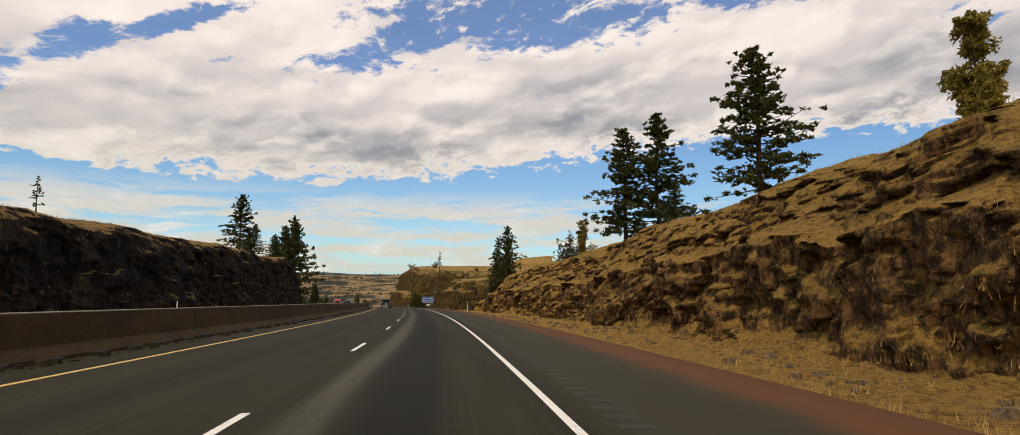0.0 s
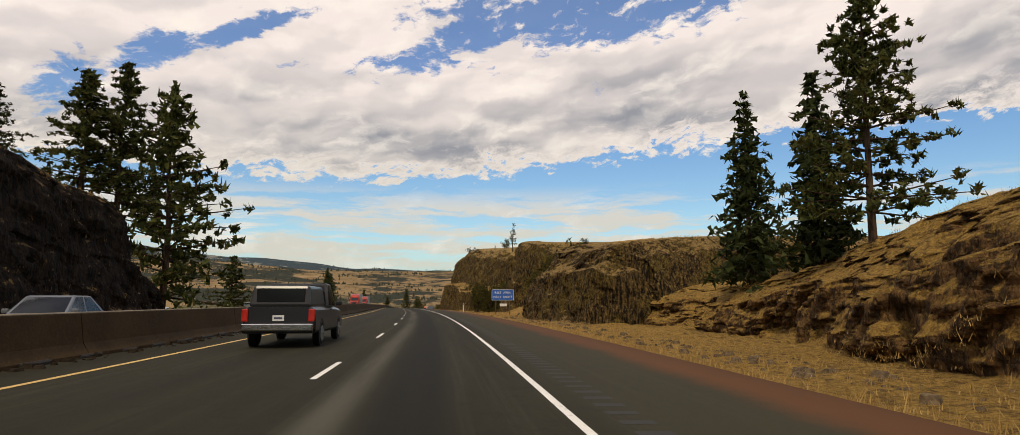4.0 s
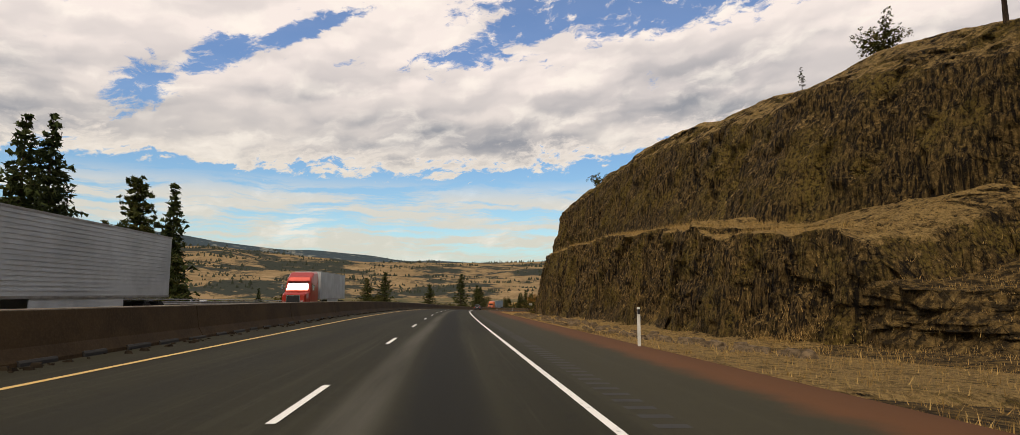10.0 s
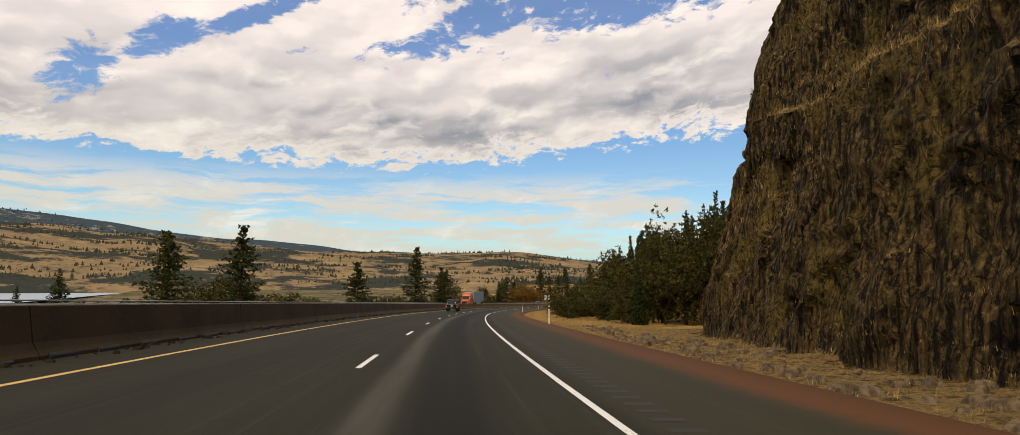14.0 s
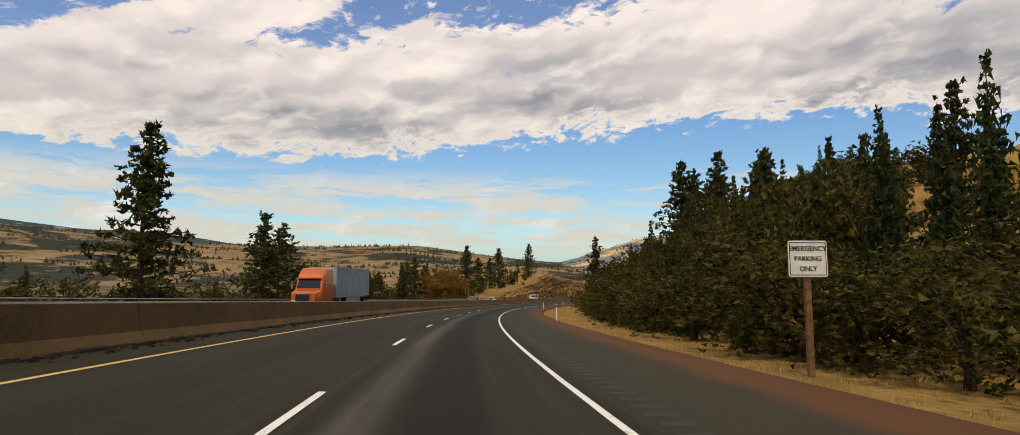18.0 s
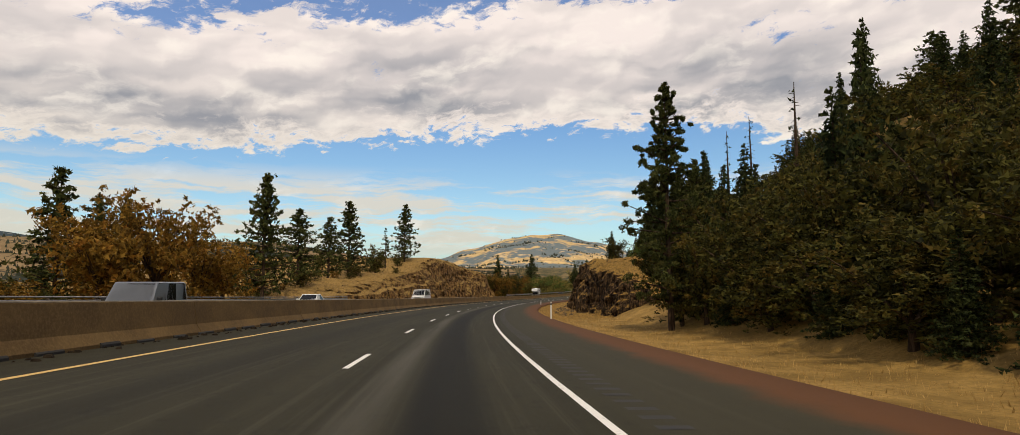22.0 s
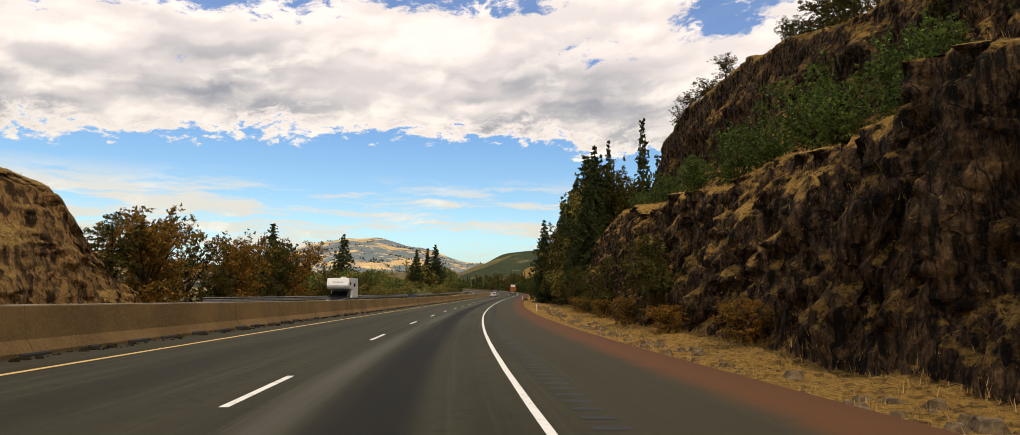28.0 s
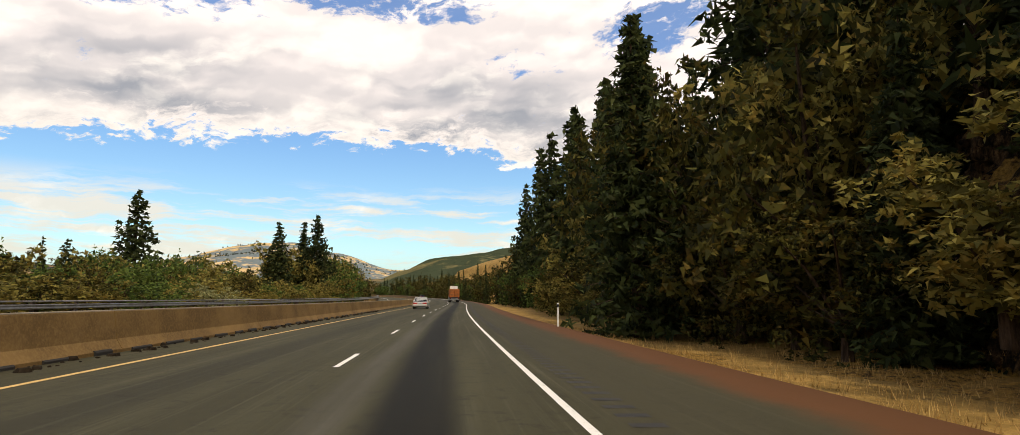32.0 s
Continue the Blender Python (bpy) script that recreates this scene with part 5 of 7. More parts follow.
plant("maple", [(706, -28.5, 9.8), (866, -27, 8.8), (886, -28.5, 9.2), (905, -28, 9.8), (686.5, -28.5, 9.8), (689.8, -30.5, 10.6), (697.2, -29.5, 10.2), (692.6, -28, 11.2), (701.9, -29, 9.5), (872, -30, 9.6), (883.3, -27, 8.2), (900, -28, 8.3)])
plant("pale_bush", [(998.1, -25, 3.2)])


def woods(s0, s1, rows, seed, joined=""):
    """Dense woods: rows of (u, spread, spacing, lowest, highest, kinds). Far ones are joined into one mesh."""
    rng = np.random.default_rng(seed)
    mats = [BARK] + [LEAF[k] for k in ("pine", "fir", "oak", "green", "maple")]
    all_v, all_f, all_m, count = [], [], [], 0
    for u, spread, gap, lo, hi, kinds in rows:
        s = s0 + gap * rng.random()
        while s < s1:
            uu = u + spread * (rng.random() - 0.5)
            k = kinds[int(rng.integers(len(kinds)))]
            h = lo + (hi - lo) * rng.random()
            slim = {"oak": 1.15, "olive": 1.2, "maple": 1.1, "green": 1.1}.get(k, 0.9) * float(np.clip(8 / h, 0.7, 1.3))
            if not joined:
                tree(k, s, uu, h, 0 if 0 < uu < 24 and (625 < s < 690 or 938 < s < 1000) or (0 < uu < 30 and h > 14 and s < 1010) else 1 if 0 < uu < 30 and s < 1010 else 2, slim)
            else:
                shapes = proto(k, 2)
                wide = h / 10 * slim
                m = np.array(spot(s, uu, ground_z(s, uu) - 0.12, rng.random() * 360) @ Matrix.Diagonal((wide, wide, h / 10, 1)))
                for me in shapes[int(rng.integers(len(shapes)))]:
                    co = np.empty(len(me.vertices) * 3)
                    me.vertices.foreach_get("co", co)
                    all_v.append(co.reshape(-1, 3) @ m[:3, :3].T + m[:3, 3])
                    slot = [i for i, q in enumerate(mats) if q == me.materials[0]][0]
                    for p in me.polygons:
                        all_f.append([count + i for i in p.vertices])
                    all_m += [slot] * len(me.polygons)
                    count += len(me.vertices)
            s += gap * (0.6 + 0.8 * rng.random())
    if joined:
        me = bpy.data.meshes.new("far_woods")
        me.from_pydata(np.concatenate(all_v).tolist(), [], all_f)
        for q in mats:
            me.materials.append(q)
        me.polygons.foreach_set("material_index", all_m)
        tagged(new("far_woods", me), joined, "woods", kind="stuff")


woods(506, 604, [(11.6, 1.6, 4.2, 3.0, 5.4, ("oak", "oak", "fir"))], 30)
woods(605, 632, [(12.2, 1.4, 3.8, 3.0, 5.0, ("oak", "oak", "oak", "maple"))], 54)
woods(520, 636, [(14.5, 1.6, 5.4, 4.0, 6.4, ("oak", "oak", "fir"))], 52)
woods(472, 640, [(17.5, 2.0, 5.2, 4.6, 8.2, ("oak", "fir", "oak")), (22, 3.0, 5.8, 8.0, 12.5, ("oak", "fir", "oak", "pine")), (27.5, 4, 5.6, 10, 15.5, ("fir", "fir", "pine", "oak"))], 31)
woods(472, 650, [(37, 9, 7, 11, 17, ("fir", "fir", "pine")), (55, 14, 12, 9, 13, ("fir", "pine"))], 32, "dense dark firs and pines on the hillside behind")
woods(650, 684, [(15.8, 1.6, 3.8, 3.6, 6.6, ("oak", "oak", "fir"))], 33)
woods(628, 684, [(18.6, 2.0, 4.2, 5.5, 9.5, ("oak", "oak", "fir"))], 51)
woods(628, 692, [(22, 3, 5.0, 7.5, 10.5, ("oak", "oak", "fir")), (27, 4, 5.4, 8, 11, ("oak", "oak", "pine"))], 34)
woods(630, 812, [(34, 4, 5.2, 6, 9, ("oak", "oak", "oak", "pine")), (39, 4, 5.4, 5, 7.5, ("oak", "oak", "pine")), (44, 4, 5.4, 4.5, 7, ("oak", "oak", "oak")), (50, 5, 5.6, 4.5, 6.5, ("oak", "oak", "oak", "fir")), (56, 5, 5.8, 4.5, 6.5, ("oak", "oak", "oak")), (62, 5, 5.8, 4.5, 6.5, ("oak", "oak", "fir")), (68, 5, 5.0, 4.5, 7, ("oak", "oak", "pine"))], 53, "oak scrub and small conifers climbing the hillside")
woods(736, 808, [(27.5, 2, 4.2, 4.2, 6.5, ("pine", "oak", "green", "pine")), (32, 3, 4.4, 6, 8.5, ("pine", "oak", "pine"))], 56)
woods(736, 830, [(37, 7, 6.5, 5.5, 9, ("pine", "fir", "oak")), (50, 10, 9, 6, 10, ("fir", "pine"))], 35, "pines and firs behind the crest of the cut")
woods(940, 1040, [(13.8, 1.6, 5.2, 5.0, 9.5, ("oak", "olive", "olive")), (17.5, 3.0, 7.0, 10, 17, ("olive", "fir", "olive"))], 36)
woods(942, 1040, [(22, 4, 7.5, 18, 25, ("fir", "fir", "oak"))], 37)
woods(942, 1040, [(32, 8, 12, 20, 29, ("fir",)), (46, 12, 13, 18, 26, ("fir", "pine"))], 38, "tall dark firs behind the roadside trees")
woods(1040, 1130, [(14, 3, 7.5, 7, 13, ("oak", "fir", "green")), (22, 6, 9, 14, 21, ("fir", "fir", "oak"))], 40)
woods(1000, 1400, [(25, 8, 11, 9, 14, ("fir", "oak"))], 42, "dark firs far along the road")
woods(1120, 1400, [(10, 2.5, 6.5, 5, 9.0, ("oak", "fir", "green")), (15, 5, 7.5, 9, 14.0, ("fir", "fir", "oak"))], 44, "far roadside trees at the end of the straight")
woods(1060, 1120, [(-29, 5, 7, 5, 8, ("olive", "green", "maple", "olive"))], 39)
woods(1110, 1420, [(-37, 8, 9, 6, 11, ("fir", "oak"))], 46, "mixed trees beyond the oncoming lanes")
woods(1120, 1420, [(-29, 6, 8, 4, 9, ("fir", "oak", "maple", "oak"))], 47, "far mixed trees beside the oncoming lanes")
woods(930, 1110, [(-27.5, 3, 4.4, 2.4, 3.8, ("green", "olive", "olive")), (-32, 4, 5.0, 3.4, 5.2, ("olive", "green", "olive")), (-38, 4, 6.0, 4.6, 7, ("olive", "green", "olive"))], 50)
woods(1082, 1190, [(-34, 5, 5.0, 11, 14.5, ("olive", "olive", "green", "fir")), (-42, 6, 5.5, 13, 17, ("olive", "fir", "olive"))], 58)
woods(1030, 1080, [(-58, 8, 5.0, 9.5, 12.5, ("olive", "olive", "green"))], 59)
woods(965, 1125, [(-50, 8, 7.0, 7, 10, ("olive", "olive", "green")), (-64, 9, 7.0, 9, 12.5, ("olive", "olive", "fir", "green"))], 57)
woods(860, 1000, [(-37, 7, 7, 4, 7.5, ("oak", "fir", "green"))], 41)
woods(430, 720, [(-44, 12, 11, 3.0, 6.5, ("oak", "fir", "oak"))], 43)
woods(430, 720, [(-60, 16, 9, 2.0, 4.5, ("oak", "oak", "green")), (-85, 25, 9, 2.5, 5.0, ("oak", "oak", "fir"))], 48, "scattered scrub and small trees on the river flat")
woods(676, 800, [(-33, 5, 4.2, 1.4, 3.2, ("oak", "oak", "maple"))], 45)
woods(676, 800, [(-41, 6, 6, 2, 4.2, ("oak", "fir"))], 49, "low scrub behind the pines")


plant("green", [(845.5, 23.8, 16.7), (851.4, 26.4, 19.6), (858.0, 25.5, 19.0), (863.0, 26.3, 20.1), (871.0, 25.9, 19.7), (876.0, 24.8, 18.2), (882.0, 26.3, 20.1), (887.0, 24.4, 18.2), (893.0, 25.2, 19.0), (899.0, 24.0, 18.6)])
plant("oak", [(840.8, 29.5, 24.9), (853.8, 31.9, 28.2), (861.0, 35.4, 32.1), (868.0, 33.1, 31.1), (877.0, 35.4, 33.8), (882.0, 33.5, 32.3)])
plant("oak", [(862.0, 12.4, 6.6), (858.5, 12.8, 5.0), (884.0, 12.8, 6.0), (905.0, 13.4, 5.5), (914.0, 13.6, 6.4)])
plant("maple", [(842.0, 11.6, 1.6), (853.0, 11.4, 1.2), (868.0, 12.2, 1.7), (880.0, 12.0, 1.4), (896.0, 12.6, 1.6), (909.0, 12.8, 1.5)])
plant("oak", [(684.0, 15.0, 7.5), (687.5, 14.2, 6.0), (682.0, 16.5, 9.0), (689.0, 16.0, 8.0), (693.0, 16.0, 7.6)])
plant("oak", [(903.0, 33.4, 36.0), (911.0, 33.0, 35.6), (919.0, 32.6, 35.8), (926.0, 32.8, 35.2), (945, 27, 27), (950, 28.5, 29), (938, 26, 24), (229, 24, 11.5), (226, 20, 8), (233, 27.5, 13.5), (237, 31, 13), (223, 19, 5.5)])


# ---------------------------------------------------------------- guardrail, posts, signs
def box(bm, size, centre=(0, 0, 0), bevel=0.0, taper=1.0):
    """A box with an optional bevel, its top narrowed by taper."""
    r = bmesh.ops.create_cube(bm, size=1.0)
    for v in r["verts"]:
        k = taper if v.co.z > 0 else 1.0
        v.co = Vector((v.co.x * size[0] * k + centre[0], v.co.y * size[1] * k + centre[1], v.co.z * size[2] + centre[2]))
    if bevel:
        edges = list({e for v in r["verts"] for e in v.link_edges})
        bmesh.ops.bevel(bm, geom=edges, offset=bevel, segments=2, affect="EDGES", profile=0.6)


def cyl(bm, radius, depth, m, segments=16, r2=None):
    bmesh.ops.create_cone(bm, cap_ends=True, segments=segments, radius1=radius, radius2=radius if r2 is None else r2, depth=depth, matrix=m)


def part(name, bm, material, parent, label=""):
    me = bpy.data.meshes.new(name)
    bm.normal_update()
    bm.to_mesh(me)
    bm.free()
    me.materials.append(material)
    ob = new(name, me)
    ob.parent = parent
    if label:
        ob["label"] = label
    return ob


def boxes(name, material, parent, *items, label=""):
    bm = bmesh.new()
    for it in items:
        box(bm, *it)
    return part(name, bm, material, parent, label)


STEEL = plain("galvanised_steel", (0.42, 0.41, 0.39), 0.45, 0.85, 0.5, 0.15, 2.0)
RAILWOOD = plain("weathered_post", (0.13, 0.10, 0.075), 0.9, 0, 0.2, 0.25, 6.0)
SIGN_BLUE = plain("blue_sign_sheet", (0.012, 0.10, 0.42), 0.45, 0, 0.5, 0.05, 1.5)
SIGN_WHITE = plain("white_sign_sheet", (0.72, 0.71, 0.66), 0.5, 0, 0.4, 0.08, 2.0)
BLACK = plain("black_plastic", (0.012, 0.012, 0.013), 0.5, 0, 0.4, 0.1, 4.0)
POST_WHITE = plain("white_plastic_post", (0.68, 0.66, 0.60), 0.6, 0, 0.3, 0.1, 5.0)
POST_BROWN = plain("brown_wood_post", (0.20, 0.11, 0.05), 0.85, 0, 0.2, 0.25, 6.0)


def guardrail(s0, s1, u, label):
    top = tagged(new("guardrail"), label, "guardrail")
    wave = [(0.02, 0.0), (0.07, 0.05), (0.02, 0.10), (0.02, 0.16), (0.07, 0.21), (0.02, 0.26), (0.0, 0.26), (0.05, 0.21), (0.0, 0.16), (0.0, 0.10), (0.05, 0.05), (0.0, 0.0)]
    for a in np.arange(s0, s1 - 1, 15.24):
        grid_mesh("rail", sweep(np.linspace(a, a + 15.2, 5), [(u + p, 0.80 + q) for p, q in wave + wave[:1]]), STEEL, top, smooth=False)
        grid_mesh("top_rail", sweep(np.linspace(a, a + 15.2, 5), [(u - 0.06, 1.16), (u + 0.08, 1.16), (u + 0.08, 1.24), (u - 0.06, 1.24), (u - 0.06, 1.16)]), STEEL, top)
    bm = bmesh.new()
    box(bm, (0.15, 0.15, 2.2), (0, 0, 0.08), 0.01)
    me = bpy.data.meshes.new("post")
    bm.to_mesh(me)
    bm.free()
    me.materials.append(RAILWOOD)
    for a in np.arange(s0 + 0.5, s1, 3.81):
        ob = new("post", me)
        ob.parent = top
        ob.matrix_basis = spot(a, u - 0.10, 0.0)


guardrail(196, 716, -22.4, "long galvanised steel guardrail on dark posts above the river")
guardrail(866, 1180, -22.4, "galvanised steel guardrail on dark posts beside roadside trees")


def delineator(s, u):
    root = tagged(new("delineator_post"), "slim white plastic delineator post with dark reflector band", "marker post", group="delineator posts")
    boxes("post", POST_WHITE, root, ((0.10, 0.035, 1.35), (0, 0, 0.55), 0.008))
    boxes("reflector", BLACK, root, ((0.09, 0.02, 0.16), (0, -0.022, 1.08), 0.004), label="dark reflector band")
    root.matrix_basis = spot(s, u, ground_z(s, u) if u > 4.5 else -0.1)


for s in (81, 204, 310.4, 450, 515, 570, 629, 686, 758, 964):
    delineator(s, 4.25)
delineator(897, 5.9)
for s in (60, 500, 640):
    root = tagged(new("delineator_post"), "slim white delineator post beside the oncoming lanes", "marker post", group="delineator posts")
    boxes("post", POST_WHITE, root, ((0.10, 0.035, 1.35), (0, 0, 0.55), 0.008))
    root.matrix_basis = spot(s, -22.9 if s < 200 else -21.9, 0.0)


def lettering(text, size, material, parent, x, z, y=-0.03, spread=1.0):
    cu = bpy.data.curves.new("lettering", "FONT")
    cu.body, cu.size, cu.align_x, cu.align_y, cu.extrude, cu.space_character = text, size, "CENTER", "CENTER", 0.004, spread
    cu.materials.append(material)
    cu.offset = 0.012 * size
    cu.resolution_u = 3
    tmp = bpy.data.objects.new("tmp", cu)
    me = bpy.data.meshes.new_from_object(tmp)
    bpy.data.objects.remove(tmp)
    ob = new("word", me)
    ob.parent = parent
    ob.matrix_basis = pose(x, y, z, 90, 0, 0)
    return ob


def rounded_plate(bm, w, h, r, y, depth, zc):
    """An upright plate with rounded corners, facing -y."""
    pts = []
    for cx, cz, a0 in ((w / 2 - r, h / 2 - r, 0), (-w / 2 + r, h / 2 - r, 90), (-w / 2 + r, -h / 2 + r, 180), (w / 2 - r, -h / 2 + r, 270)):
        for k in range(5):
            a = radians(a0 + k * 22.5)
            pts.append((cx + math.cos(a) * r, y, zc + cz + math.sin(a) * r))
    f = bm.faces.new([bm.verts.new(p) for p in pts])
    e = bmesh.ops.extrude_face_region(bm, geom=[f])
    for v in e["geom"]:
        if isinstance(v, bmesh.types.BMVert):
            v.co.y += depth
    bmesh.ops.recalc_face_normals(bm, faces=bm.faces)


def rest_sign():
    root = tagged(new("highway_sign"), "blue rest area sign with white letters on two posts", "road sign")
    bm = bmesh.new()
    rounded_plate(bm, 4.1, 2.0, 0.18, -0.02, 0.03, 3.8)
    part("sign_border", bm, SIGN_WHITE, root, "white border")
    bm = bmesh.new()
    rounded_plate(bm, 3.98, 1.88, 0.16, -0.03, 0.02, 3.8)
    part("sign_panel", bm, SIGN_BLUE, root, "blue reflective panel")
    for line, height in ((("REST", "AREA"), 4.2), (("NEXT", "RIGHT"), 3.4)):
        words = [lettering(word, 0.54, SIGN_WHITE, root, 0, height, -0.036, 1.12) for word in line]
        wide = [max(v.co.x for v in ob.data.vertices) - min(v.co.x for v in ob.data.vertices) for ob in words]
        start = -(sum(wide) + 0.36) / 2
        for ob, w in zip(words, wide):
            ob.matrix_basis = pose(start + w / 2, -0.036, height, 90, 0, 0)
            start += w + 0.36
    for x in (-1.3, 1.3):
        boxes("post", RAILWOOD, root, ((0.15, 0.15, 5.2), (x, 0.11, 1.9), 0.015))
    boxes("small_plate", SIGN_WHITE, root, ((1.3, 0.03, 0.5), (0.1, 0.02, 1.95), 0.01), label="small pale plate hung under the panel")
    for x in (-0.3, 0.6):
        boxes("strap", STEEL, root, ((0.06, 0.03, 0.9), (x, 0.04, 2.5), 0.0))
    root.matrix_basis = spot(234.4, 14.6, ground_z(234.4, 14.6) - 0.1, -3)


rest_sign()


def parking_sign():
    root = tagged(new("parking_sign"), "white sign reading emergency parking only on a brown post", "road sign")
    boxes("post", POST_BROWN, root, ((0.12, 0.10, 3.0), (0, 0.06, 0.95), 0.012), label="brown wooden post")
    bm = bmesh.new()
    rounded_plate(bm, 0.80, 0.72, 0.05, -0.012, 0.016, 2.38)
    part("sign_panel", bm, SIGN_WHITE, root)
    bm = bmesh.new()
    for w, h, x, z in ((0.74, 0.014, 0, 2.70), (0.74, 0.014, 0, 2.06), (0.014, 0.64, -0.37, 2.38), (0.014, 0.64, 0.37, 2.38)):
        box(bm, (w, 0.004, h), (x, -0.015, z))
    part("sign_border", bm, BLACK, root, "thin black border line")
    for text, z in (("EMERGENCY", 2.58), ("PARKING", 2.38), ("ONLY", 2.18)):
        lettering(text, 0.135, BLACK, root, 0, z, -0.018)
    root.matrix_basis = spot(540.5, 8.1, -0.88, 0) @ Matrix.Diagonal((1.42, 1.42, 1.42, 1))


parking_sign()
root = tagged(new("road_sign"), "pale sign back on a post beside the oncoming lanes", "road sign")
boxes("post", STEEL, root, ((0.07, 0.07, 2.9), (0, 0, 1.1), 0.008))
boxes("sign_panel", RAILWOOD, root, ((0.75, 0.02, 0.60), (0, -0.05, 2.2), 0.006))
root.matrix_basis = spot(533, -23.2, 0.0)


# ---------------------------------------------------------------- vehicles
def paint(name, colour, rough=0.28, metal=0.3):
    return plain(name, colour, rough, metal, 0.6, 0.06, 1.2)


GLASS = plain("dark_car_glass", (0.010, 0.011, 0.012), 0.12, 0, 0.4, 0.0, 1.0)
RUBBER = plain("tyre_rubber", (0.014, 0.014, 0.014), 0.85, 0, 0.2, 0.15, 8.0)
ALLOY = plain("alloy_rim", (0.45, 0.45, 0.45), 0.35, 0.9, 0.5, 0.1, 6.0)
CHROME = plain("chrome_trim", (0.6, 0.6, 0.6), 0.18, 1.0, 0.5, 0.05, 6.0)
PLATE = plain("number_plate", (0.62, 0.62, 0.60), 0.5, 0, 0.4, 0.05, 8.0)
BAR = plain("plate_bars", (0.06, 0.07, 0.12), 0.6)
TAIL = glow("tail_lamp_red", (1.0, 0.04, 0.015), 0.55)
TAIL_OFF = plain("red_lens", (0.42, 0.02, 0.012), 0.2, 0, 0.7, 0.1, 5.0)
HEAD = plain("lamp_glass", (0.62, 0.62, 0.60), 0.12, 0, 0.8, 0.05, 5.0)


def loft(bm, sections, close=True):
    """Skin rings of equal length; each ring is a list of points."""
    rings = [[bm.verts.new(p) for p in ring] for ring in sections]
    n = len(rings[0])
    for a, b in zip(rings, rings[1:]):
        for i in range(n):
            j = (i + 1) % n
            bm.faces.new((a[i], a[j], b[j], b[i]))
    if close:
        bm.faces.new(list(reversed(rings[0]))), bm.faces.new(rings[-1])
    bmesh.ops.recalc_face_normals(bm, faces=bm.faces)


def ring(y, half, z0, z1, r=0.10, tuck=0.0):
    """A rounded upright cross-section at y: half width, bottom, top; tuck narrows the top."""
    t = half - tuck
    return [(-half + r, y, z0), (half - r, y, z0), (half, y, z0 + r), (half, y, z0 + (z1 - z0) * 0.55), (t, y, z1 - r), (t - r, y, z1), (-t + r, y, z1), (-t, y, z1 - r), (-half, y, z0 + (z1 - z0) * 0.55), (-half, y, z0 + r)]


def wheel(parent, x, y, radius, width, rim_share=0.62, dual=False):
    bm = bmesh.new()
    cyl(bm, radius, width, pose(x, y, radius, 0, 90, 0), 24)
    edges = [e for e in bm.edges if abs(e.verts[0].co.x - e.verts[1].co.x) < 1e-5]
    bmesh.ops.bevel(bm, geom=edges, offset=radius * 0.10, segments=2, affect="EDGES")
    tyre = part("tyre", bm, RUBBER, parent)
    side = 1 if x > 0 else -1
    bm2 = bmesh.new()
    for k in range(5):
        q = bmesh.ops.create_cube(bm2, size=1.0)
        m = pose(x + side * (width / 2 + 0.022), y, radius, k * 72, 0, 0) @ Matrix.Translation((0, 0, radius * 0.32)) @ Matrix.Diagonal((0.025, radius * 0.13, radius * 0.5, 1))
        bmesh.ops.transform(bm2, matrix=m, verts=q["verts"])
    bm = bmesh.new()
    cyl(bm, radius * rim_share, 0.03, pose(x + side * (width / 2 + 0.005), y, radius, 0, 90, 0), 20)
    part("rim", bm, STEEL, tyre, "metal wheel rim")
    part("spokes", bm2, ALLOY, tyre, "five bright spokes")
    return tyre


def quad_plate(bm, pts, thick=0.02):
    """A thin pane through four points, given outward thickness."""
    vs = [bm.verts.new(p) for p in pts]
    f = bm.faces.new(vs)
    f.normal_update()
    e = bmesh.ops.extrude_face_region(bm, geom=[f])
    for v in e["geom"]:
        if isinstance(v, bmesh.types.BMVert):
            v.co += f.normal * thick
    bmesh.ops.recalc_face_normals(bm, faces=bm.faces)


